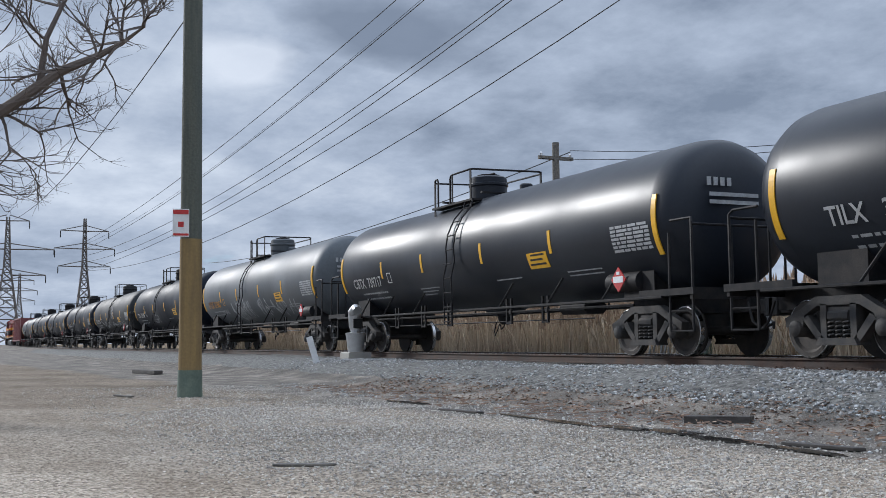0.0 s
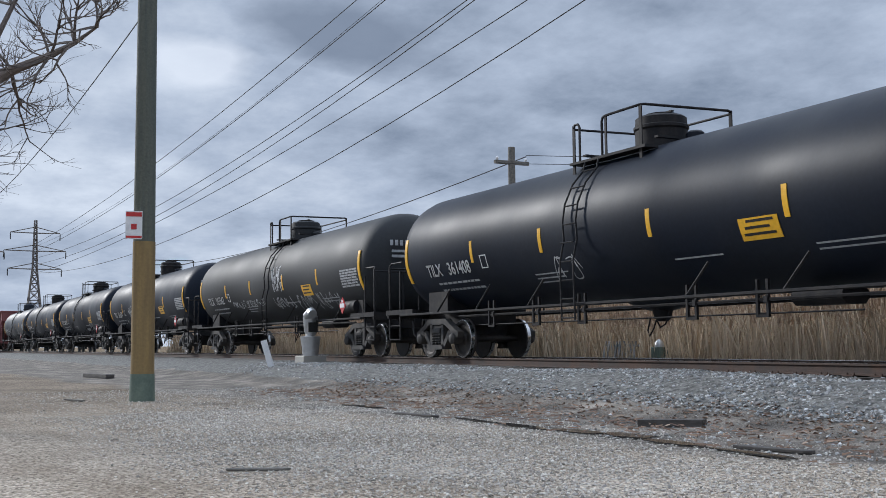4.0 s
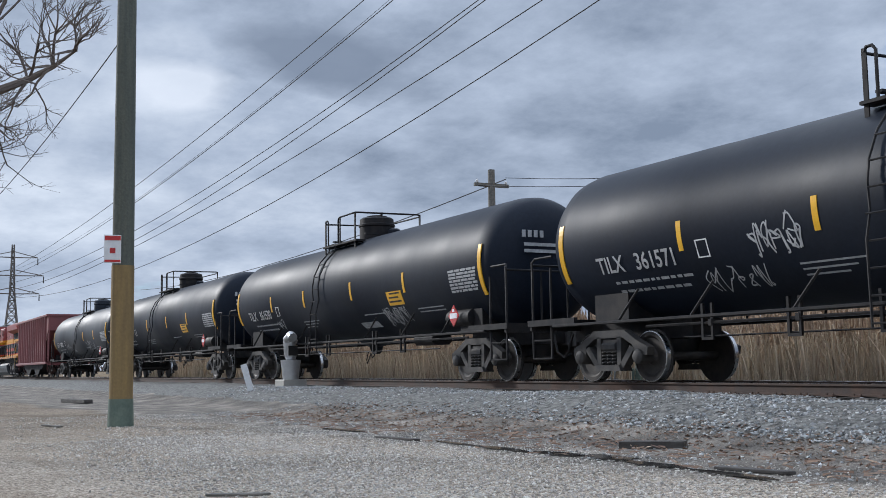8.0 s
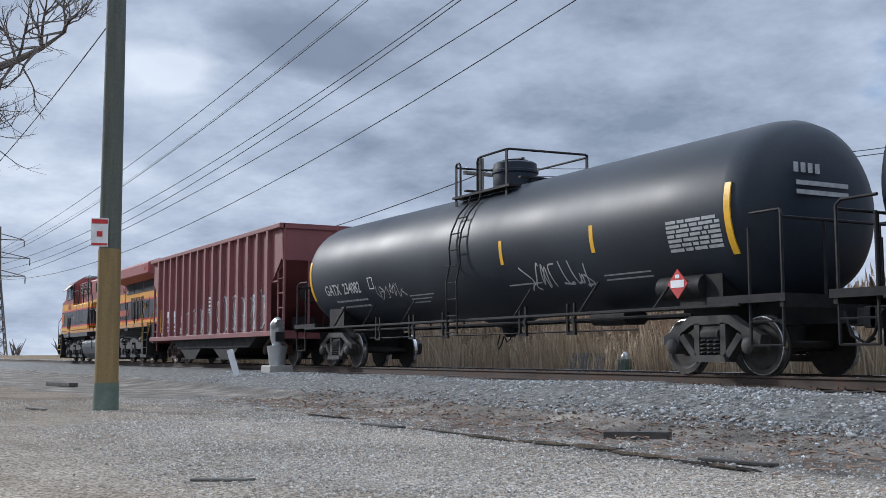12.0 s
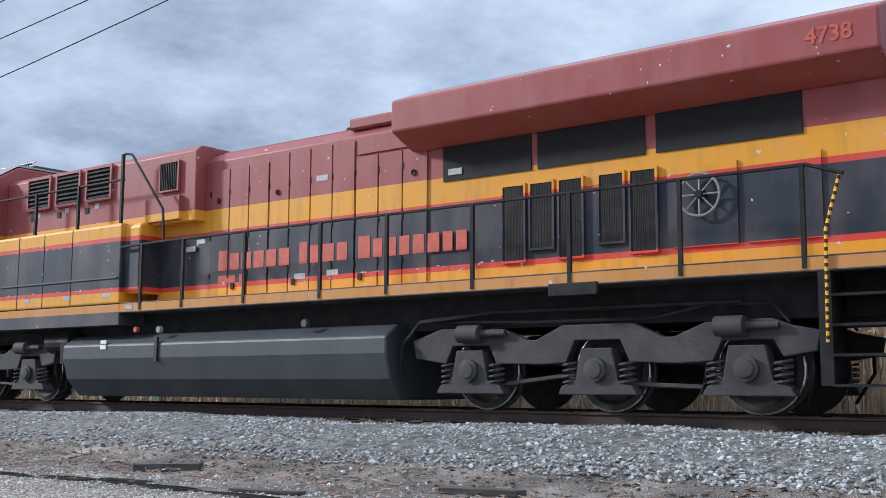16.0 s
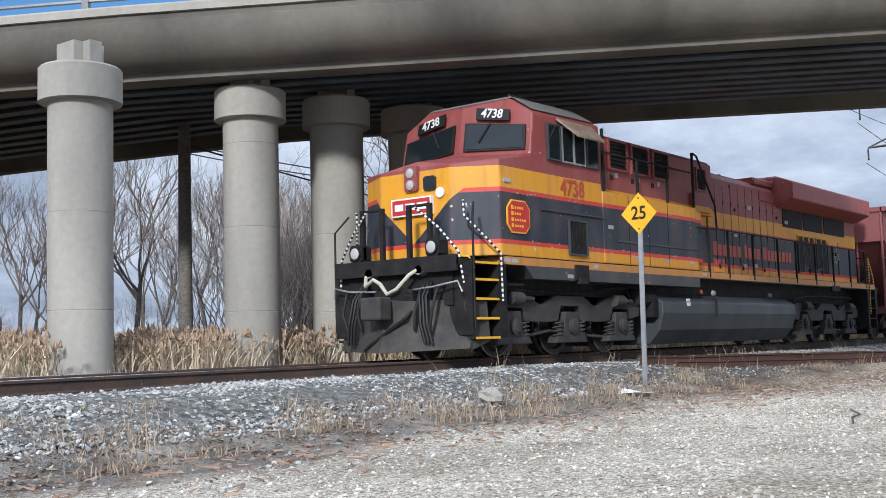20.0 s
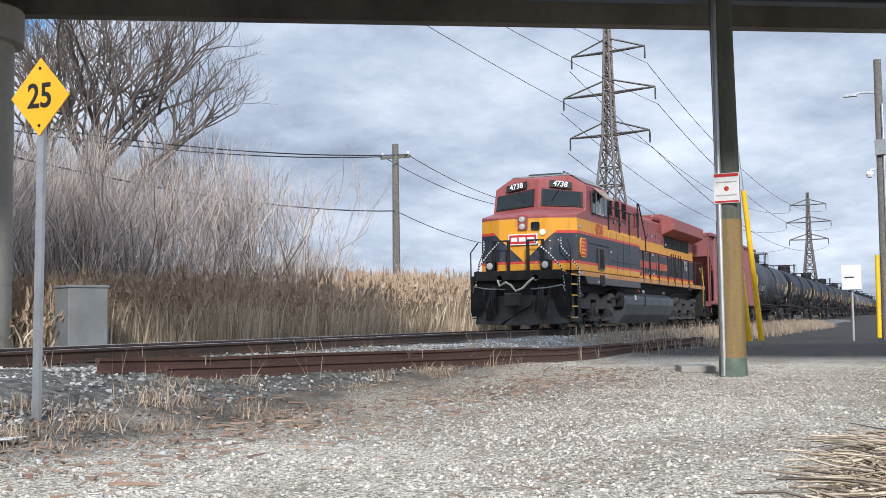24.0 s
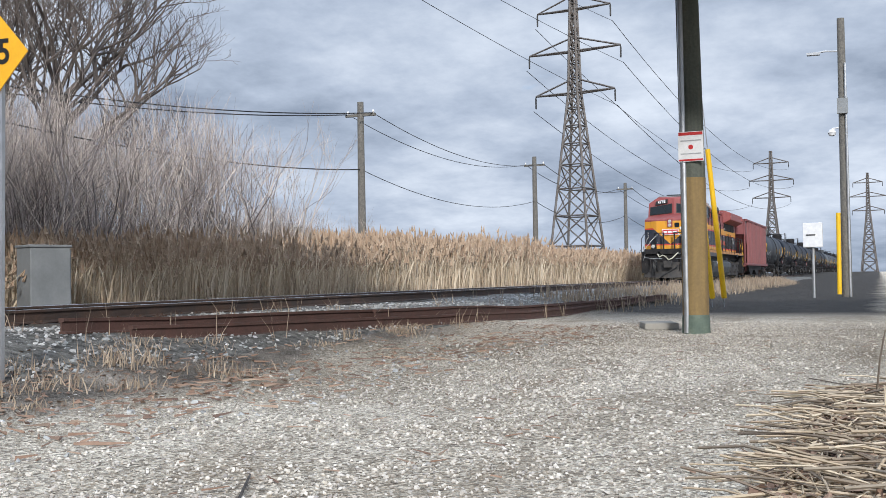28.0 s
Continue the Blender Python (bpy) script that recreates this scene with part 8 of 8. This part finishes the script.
    solid("far_trees", s, TWIG, "distant leafless treeline", "trees", kind="stuff")


build_trees()


def blade(s, rng, x, y, z, h, w, lean=0.12, plume=0.0, ps=None):
    a, b = rng.uniform(0, 6.3), rng.uniform(0, lean) * h
    dx, dy = math.cos(a) * b, math.sin(a) * b
    c = rng.uniform(0, 6.3)
    wx, wy = math.cos(c) * w / 2, math.sin(c) * w / 2
    k = len(s.v)
    s.v += [(x - wx, y - wy, z), (x + wx, y + wy, z), (x + dx * 0.4 + wx * 0.8, y + dy * 0.4 + wy * 0.8, z + h * 0.55), (x + dx * 0.4 - wx * 0.8, y + dy * 0.4 - wy * 0.8, z + h * 0.55), (x + dx, y + dy, z + h)]
    s.f += [(k, k + 1, k + 2, k + 3), (k + 3, k + 2, k + 4)]
    if ps is not None and rng.random() < plume:
        k = len(ps.v)
        l, q = rng.uniform(0.2, 0.38), rng.uniform(0.03, 0.065)
        ps.v += [(x + dx - q, y + dy, z + h - l * 0.6), (x + dx + q, y + dy, z + h - l * 0.6), (x + dx * 1.12, y + dy * 1.12, z + h + l * 0.5), (x + dx, y + dy - q, z + h - l * 0.4), (x + dx, y + dy + q, z + h - l * 0.4)]
        ps.f += [(k, k + 1, k + 2), (k + 3, k + 4, k + 2)]


def build_reeds():
    """Dense dry reeds in patches that share a few meshes."""
    meshes = []
    for v in range(3):
        rng = random.Random(80 + v)
        s, ps = Shape(), Shape()
        for k in range(2600):
            x, y = rng.uniform(-3, 3), rng.uniform(-1.6, 1.6)
            h = rng.uniform(1.25, 2.05) * (1 + 0.3 * noise.noise((x * 0.9, y * 0.9, v * 3.0)))
            blade(s, rng, x, y, 0, h * (rng.uniform(0.35, 0.8) if k % 4 == 0 else 1), rng.uniform(0.016, 0.045), 0.34 if k % 3 else 0.6, 0.0 if k % 4 == 0 else 0.7, ps)
        meshes.append((s.mesh("reed_stems", REED), ps.mesh("reed_plumes", PLUME)))
    rng = random.Random(85)
    k = 0
    for row, y in enumerate((18.6, 21.2, 24.0, 27.5)):
        x = -70.0
        while x < (150 if row < 3 else 110):
            skip = (28 < x < 46 and row > 1)
            if not skip:
                bed = thing("reed_bed", "dense dry golden reeds with brown plumes", "reeds", "reed beds behind the track", kind="stuff")
                yy = y + rng.uniform(-0.3, 0.3)
                sc = rng.uniform(0.9, 1.1) * (0.98 if x > 45 else 0.95 if x < 4 else 0.6 if x < 13 else 0.42 if x < 30 else 0.8)
                bed.matrix_basis = Matrix.LocRotScale((x, yy, 0.40 + 0.02 * row), Euler((0, 0, radians(rng.choice((0, 180)) + rng.uniform(-5, 5)))), (1, 1, sc))
                for nm, me in zip(("reed_stems", "reed_plumes"), meshes[k % 3]):
                    ob = new(nm, me); ob.parent = bed
                k += 1
            x += 5.6
    # low dead grass at the field's edge
    s = Shape()
    rng = random.Random(86)
    for k in range(9000):
        x, y = rng.uniform(-40, 90), rng.uniform(16.6, 18.0)
        blade(s, rng, x, y, ground_height(x, y) - 0.02, rng.uniform(0.15, 0.5), 0.012, 0.5)
    solid("edge_grass", s, DRYGRASS, "short dead grass along the far side of the track", "grass", kind="stuff")


build_reeds()


def build_litter():
    """Dry grass clumps, leaves, boards, puddles, sticks and rubbish along the muddy strip."""
    rng = random.Random(91)
    s = Shape()
    for k in range(150):
        if k < 95:
            cx, cy = rng.uniform(5, 23), rng.triangular(8.6, 10.6, 9.4)
        elif k < 125:
            cx, cy = rng.uniform(-4, 8), rng.uniform(9.2, 10.3)
        else:
            cx, cy = rng.uniform(23, 42), rng.uniform(9.4, 10.6)
        h = rng.uniform(0.06, 0.18)
        for j in range(rng.randint(30, 80)):
            x, y = cx + rng.gauss(0, 0.22), cy + rng.gauss(0, 0.12)
            blade(s, rng, x, y, max(ground_height(x, y), bank_height(y) if abs(y - TRACK) < 3.9 else 0) - 0.01, h * rng.uniform(0.5, 1.3), 0.012, 1.0)
    for k in range(5200):
        x, y = rng.uniform(40, 110), rng.triangular(8.6, 11.0, 10.3)
        blade(s, rng, x, y, max(ground_height(x, y), bank_height(y) if abs(y - TRACK) < 3.9 else 0) - 0.01, rng.uniform(0.12, 0.5), 0.025, 0.5)
    for k in range(70):
        x, y = rng.uniform(6, 40), rng.uniform(9.2, 11.4)
        for j in range(4):
            blade(s, rng, x + rng.gauss(0, 0.05), y + rng.gauss(0, 0.05), bank_height(y) - 0.02, rng.uniform(0.25, 0.6), 0.012, 0.7)
    solid("dry_grass", s, DRYGRASS, "tufts of dry straw-coloured grass beside the ballast", "grass", kind="stuff")
    s = Shape()
    for k in range(5200):
        x, y = rng.uniform(-24, 24), rng.triangular(7.6, 10.6, 9.5)
        z = max(ground_height(x, y), bank_height(y) if abs(y - TRACK) < 3.9 else 0) + 0.012
        a, r = rng.uniform(0, 6.3), rng.uniform(0.02, 0.05)
        c, d = math.cos(a) * r, math.sin(a) * r
        s.add([(x - c, y - d, z), (x + d * 0.6, y - c * 0.6, z + rng.uniform(0, 0.03)), (x + c, y + d, z + rng.uniform(0, 0.02)), (x - d * 0.6, y + c * 0.6, z + rng.uniform(0, 0.03))], [(0, 1, 2, 3)])
    solid("dead_leaves", s, LEAF, "curled dead leaves over the strip", "leaves", kind="stuff")

    def board(x0, y0, x1, y1, w, h, mat, label):
        l = math.hypot(x1 - x0, y1 - y0)
        ob = solid("board", Shape().prism([(-l / 2, -w / 2), (l / 2 - 0.06, -w / 2), (l / 2, w / 3), (l / 2 - 0.1, w / 2), (-l / 2 + 0.05, w / 2)], 0, h, "z"), mat, label, "board", "old boards on the ground", bevel=0.006)
        ob.location, ob.rotation_euler = ((x0 + x1) / 2, (y0 + y1) / 2, ground_height((x0 + x1) / 2, (y0 + y1) / 2) + 0.005), (0, 0, math.atan2(y1 - y0, x1 - x0))
        return ob
    board(-14.6, 6.7, -13.6, 6.85, 0.12, 0.03, DARKWOOD, "dark wet board lying on the strip")
    board(-10.9, 8.2, -10.4, 8.85, 0.18, 0.09, DARKWOOD, "short dark sleeper offcut on the strip")
    board(-8.0, 7.15, -7.2, 7.3, 0.12, 0.03, DARKWOOD, "dark wet board lying on the strip")
    board(-6.4, 8.3, -5.6, 8.5, 0.15, 0.06, DARKWOOD, "short dark board on the strip")
    board(-8.7, 2.5, -8.45, 2.95, 0.06, 0.02, GREYWOOD, "thin grey splintered board on the gravel")
    board(-22.0, 3.2, -21.2, 3.4, 0.08, 0.03, GREYWOOD, "thin grey board on the gravel")
    board(-38.0, 6.2, -36.0, 6.6, 0.3, 0.12, DARKWOOD, "dark timber on the ground")
    wet = bpy.data.materials.new("puddle_water")
    wet.use_nodes = True
    w = wet.node_tree.nodes["Principled BSDF"]
    w.inputs["Base Color"].default_value, w.inputs["Roughness"].default_value, w.inputs["Specular IOR Level"].default_value = (0.05, 0.045, 0.04, 1), 0.04, 0.8
    for x0, y0, x1, y1, wd in ((-13.3, 6.97, -12.2, 6.96, 0.05), (-12.1, 6.95, -10.9, 6.9, 0.10), (-10.85, 6.97, -9.95, 7.05, 0.14), (-9.95, 7.09, -9.2, 7.04, 0.16), (-9.1, 6.95, -8.15, 6.91, 0.11), (-8.1, 6.9, -7.0, 6.86, 0.06), (-17.2, 6.9, -15.8, 7.05, 0.09)):
        ring = []
        for k in range(22):
            a = 2 * math.pi * k / 22
            u, v_ = math.cos(a), math.sin(a)
            q = 1 + 0.55 * noise.noise((u * 2 + x0, v_ * 2, y0))
            l = math.hypot(x1 - x0, y1 - y0) / 2
            ring.append((u * l * q, v_ * wd * q))
        ob = solid("puddle", Shape().prism(ring, 0, 0.012, "z"), wet, "shallow muddy puddle reflecting the sky", "puddle", "puddles on the strip", kind="structure")
        ob.location, ob.rotation_euler = ((x0 + x1) / 2, (y0 + y1) / 2, ground_height((x0 + x1) / 2, (y0 + y1) / 2) + 0.012), (0, 0, math.atan2(y1 - y0, x1 - x0))
    # splinters, clods and twigs over the strip
    s = Shape()
    for k in range(2600):
        x, y = rng.uniform(-24, 34), rng.triangular(6.6, 10.4, 8.0)
        z = max(ground_height(x, y), bank_height(y) if abs(y - TRACK) < 3.9 else 0) + 0.01
        a, q = rng.uniform(0, 6.3), rng.uniform(0.04, 0.22)
        s.tube([(x, y, z), (x + math.cos(a) * q, y + math.sin(a) * q, z + rng.uniform(0, 0.03))], rng.uniform(0.006, 0.016), 3, 0.004)
    solid("splinters", s, LEAF, "wood splinters and twigs strewn over the strip", "debris", kind="stuff")
    s = Shape()
    for k in range(260):
        x, y = rng.uniform(14, 30), rng.uniform(2.6, 8.5)
        z = ground_height(x, y) + 0.008
        a, q = rng.uniform(0, 6.3), rng.uniform(0.03, 0.16)
        s.tube([(x, y, z), (x + math.cos(a) * q, y + math.sin(a) * q, z + 0.01)], 0.006, 3, 0.003)
    solid("twigs", s, LEAF, "small dark twigs on the gravel", "debris", kind="stuff")
    # leaning picket panel and a green-grey meter pedestal in the field beyond the track
    fp = thing("fence_panel", "weathered pale picket panel leaning in the reeds", "fence", at=(-23.9, 17.4, 0.42))
    fp.rotation_euler = (radians(-12), 0, radians(8))
    for k in range(9):
        part("picket", Shape().box(-0.62 + k * 0.14, -0.55 + k * 0.14, -0.012, 0.012, 0.0, 0.62), GREYBOX, fp, "pale picket")
    for z in (0.15, 0.48):
        part("rail_board", Shape().box(-0.66, 0.66, 0.012, 0.035, z, z + 0.06), GREYBOX, fp)
    pd = thing("meter_pedestal", "grey-green metal pedestal on a concrete foot", "pedestal", at=(-21.9, 17.2, 0.40))
    part("foot", Shape().box(-0.28, 0.28, -0.2, 0.2, -0.05, 0.1), CONC, pd, "concrete foot")
    part("body", Shape().box(-0.17, 0.17, -0.14, 0.14, 0.1, 0.48), POLEGREEN, pd, "grey-green body", bevel=0.03)
    part("cap", Shape().lathe([(0.48, 0.12), (0.6, 0.1), (0.66, 0.04)], 12, "z"), CHROME, pd, "metal cap", smooth=40)
    ym = thing("marker_post", "slanted yellow marker post among the brush", "marker post", at=past(26.85, 20.0, 0.45))
    part("post", Shape().tube([(0, 0, 0), (0.32, 0.0, 1.6)], 0.05, 8), YPOST, ym, "bright yellow tube", smooth=40)
    # rubbish and a pale rock near the speed sign
    rk = scatter_rock((16.1, 9.6), 0.19, "pale limestone rock in the dry grass")
    sc = solid("torn_sheet", Shape().add([(0, 0, 0.02), (0.35, 0.1, 0.06), (0.45, -0.2, 0.03), (0.75, -0.3, 0.02), (0.45, -0.36, 0.02), (0.15, -0.22, 0.04), (0.22, 0.0, 0.1)], [(0, 5, 6), (0, 6, 1), (1, 6, 2), (6, 5, 2), (2, 5, 4), (2, 4, 3)]), WHITE, "crumpled white plastic sheet", "rubbish")
    sc.location = (18.9, 9.3, 0.10)
    l2 = solid("paper_scrap", Shape().add([(0, 0, 0), (0.25, 0.05, 0.03), (0.28, -0.1, 0), (0.05, -0.12, 0.02)], [(0, 1, 2, 3)]), WHITE, "white paper scrap on the strip", "rubbish")
    l2.location = (6.9, 9.25, 0.14)
    # old rusty rails lying beside the ballast
    prof = [(-0.07, 0), (0.07, 0), (0.07, 0.015), (0.012, 0.03), (0.012, 0.12), (0.036, 0.135), (0.036, 0.17), (-0.036, 0.17), (-0.036, 0.135), (-0.012, 0.12), (-0.012, 0.03), (-0.07, 0.015)]
    for (x0, y0), (x1, y1), dz in (((22.2, 10.55), (47.0, 10.15), 0.0), ((22.9, 10.2), (44.0, 9.85), -0.03), ((28.5, 10.0), (50.0, 9.95), 0.05)):
        n = 14
        s = Shape()
        for i in range(n + 1):
            u = i / n
            x, y = x0 + (x1 - x0) * u, y0 + (y1 - y0) * u - 0.35 * math.sin(u * math.pi) * (1 if dz <= 0 else 0.6)
            x, y = past(x, y)
            z = max(ground_height(x, y), bank_height(y) if abs(y - TRACK) < 3.9 else 0) + 0.02 + dz
            s.v += [(x, y + a, z + b) for a, b in prof]
        k = len(prof)
        s.f = [(i * k + j, (i + 1) * k + j, (i + 1) * k + (j + 1) % k, i * k + (j + 1) % k) for i in range(n) for j in range(k)] + [tuple(range(k - 1, -1, -1)), tuple(n * k + j for j in range(k))]
        solid("old_rail", s, OLDRUST, "discarded rust-red rail lying beside the ballast", "rail", "discarded rails")
    sl = solid("concrete_slab", Shape().box(-0.5, 0.5, -0.3, 0.3, 0, 0.12), CONC, "broken concrete slab at the pole", "slab", bevel=0.02)
    sl.location, sl.rotation_euler = past(33.0, 6.5, 0.0), (0, 0, 0.3)
    # dead stalks heaped beside the road
    s = Shape()
    for k in range(1300):
        x, y = past(rng.uniform(17.6, 21.6), 2.72 - abs(rng.gauss(0, 0.75)))
        a, l = rng.gauss(0.6, 1.1) + rng.choice((0, math.pi)), rng.uniform(0.15, 0.6)
        z = 0.015 + rng.uniform(0.0, 0.24) * min(1.0, max(0.0, (3.2 - y) / 0.9))
        s.tube([(x, y, z), (x + math.cos(a) * l / 2, y + math.sin(a) * l / 2, z + rng.uniform(0, 0.05)), (x + math.cos(a) * l, y + math.sin(a) * l, z + rng.uniform(-0.01, 0.05))], rng.uniform(0.003, 0.0085), 4, caps=False)
    for k in range(16):
        x, y = past(rng.uniform(18.6, 21.5), rng.uniform(1.5, 2.75))
        h = rng.uniform(0.3, 0.75)
        a = rng.uniform(0, 6.3)
        pts = [(x, y, 0), (x + math.cos(a) * 0.05, y + math.sin(a) * 0.05, h * 0.7), (x + math.cos(a) * 0.14 * h, y + math.sin(a) * 0.14 * h, h)]
        if k % 3 == 0:
            pts += [(x + math.cos(a) * 0.3, y + math.sin(a) * 0.3, h - 0.14), (x + math.cos(a) * 0.42, y + math.sin(a) * 0.42, h - 0.4)]
        s.tube(pts, 0.008, 4, 0.004, caps=False)
    lv = Shape()
    for k in range(1500):
        x, y = past(rng.uniform(17.3, 22.0), 2.8 - abs(rng.gauss(0, 0.7)))
        z = 0.02 + rng.uniform(0.0, 0.18) * min(1.0, max(0.0, (3.2 - y) / 0.9))
        a, r = rng.uniform(0, 6.3), rng.uniform(0.02, 0.06)
        c, d = math.cos(a) * r, math.sin(a) * r
        lv.add([(x - c, y - d, z), (x + d * 0.5, y - c * 0.5, z + rng.uniform(0, 0.04)), (x + c, y + d, z + rng.uniform(0, 0.03)), (x - d * 0.5, y + c * 0.5, z + rng.uniform(0, 0.04))], [(0, 1, 2, 3)])
    solid("leaf_litter", lv, LEAF, "brown leaf litter among the dead stalks", "leaves", kind="stuff")
    md = Shape()
    ring = 16
    for i in range(5):
        for k in range(ring):
            a, u = 2 * math.pi * k / ring, 1 - i / 4
            md.v.append((19.7 + math.cos(a) * 2.6 * u * (1 + 0.2 * noise.noise((k * 0.9, i, 2.0))), 1.6 + math.sin(a) * 1.2 * u * (1 + 0.2 * noise.noise((k * 0.9, i, 5.0))), 0.16 * (1 - u * u) - 0.015))
    md.f = [(i * ring + k, i * ring + (k + 1) % ring, (i + 1) * ring + (k + 1) % ring, (i + 1) * ring + k) for i in range(4) for k in range(ring)]
    solid("soil_mound", md, material("dark_leaf_soil", (0.09, 0.07, 0.055), 0.95, vary=0.4, scale=6, grain=40, bump=0.8, dist=0.03, second=(0.045, 0.036, 0.03)), "low mound of dark soil under dead stalks", "soil", kind="structure", smooth=60)
    solid("dead_stalks", s, STALK, "heap of dead straw stalks beside the road", "stalks", kind="stuff")
    # fallen stick on the gravel
    solid("stick", Shape().tube([(15.9, 4.9, 0.02), (16.5, 5.1, 0.03), (17.1, 5.2, 0.02), (17.7, 5.5, 0.03)], 0.014, 5, 0.006), DARKWOOD, "thin fallen stick on the gravel", "stick")
    # pale warehouse beyond the field
    wh = thing("warehouse", "long low beige warehouse beyond the reeds", "warehouse", at=past(139, 88, 0.5))
    wh.rotation_euler = (0, 0, radians(-55))
    part("wall", Shape().box(-9, 9, -6, 6, 0, 7.6), CONC, wh, "beige wall")
    part("roof", Shape().prism([(-6.3, 7.6), (6.3, 7.6), (0, 8.4)], -9.3, 9.3, "x"), GREYBOX, wh, "shallow grey roof")


def scatter_rock(at, r, label):
    s = Shape()
    rng = random.Random(int(at[0] * 10))
    n, m_ = 9, 7
    for i in range(m_):
        th = math.pi * i / (m_ - 1)
        for k in range(n):
            q = r * (0.75 + 0.4 * rng.random())
            s.v.append((math.sin(th) * math.cos(2 * math.pi * k / n) * q, math.sin(th) * math.sin(2 * math.pi * k / n) * q * 0.8, math.cos(th) * q * 0.6))
    s.f = [(i * n + k, i * n + (k + 1) % n, (i + 1) * n + (k + 1) % n, (i + 1) * n + k) for i in range(m_ - 1) for k in range(n)]
    return solid("rock", s, CONC, label, "rock", at=(at[0], at[1], ground_height(*at) + 0.1))


build_litter()


# ---- motion ----
def roll_rows(r):
    """A wheel of radius r rolls as the train goes."""
    ts, ss = [t for t, s in S_ROWS], [s for t, s in S_ROWS]
    rows = []
    for k in range(561):
        t = k * 0.05
        rows.append((t, Matrix.Rotation((float(np.interp(t, ts, ss)) / r) % (2 * math.pi), 4, "Y")))
    return rows


def motions():
    walk(ESTATE_CAR, [(t, deck_pose(y)) for t, y in ((0.0, 88.0), (14.6, 88.0), (16.0, 69.0), (17.5, 48.5), (18.5, 32.6), (19.0, 26.1), (19.3, 22.2), (19.6, 18.4), (20.0, 13.2), (21.0, 0.4), (22.0, -13.0), (23.0, -20.0), (28.0, -20.0))])
    for ob, off in TRAIN:
        walk(ob, [(t, pose(s + off, TRACK, RAIL)) for t, s in S_ROWS])
    lead = {}
    for ob in list(scene.objects):
        if ob.name.startswith("wheelset"):
            r = round(ob.matrix_parent_inverse.translation.z, 3)
            if r not in lead:
                walk(ob, roll_rows(r))
                lead[r] = ob
            else:
                keys = ob.animation_data_create()
                ob.rotation_mode = "QUATERNION"
                keys.action = lead[r].animation_data.action
                keys.action_slot = lead[r].animation_data.action_slot


motions()
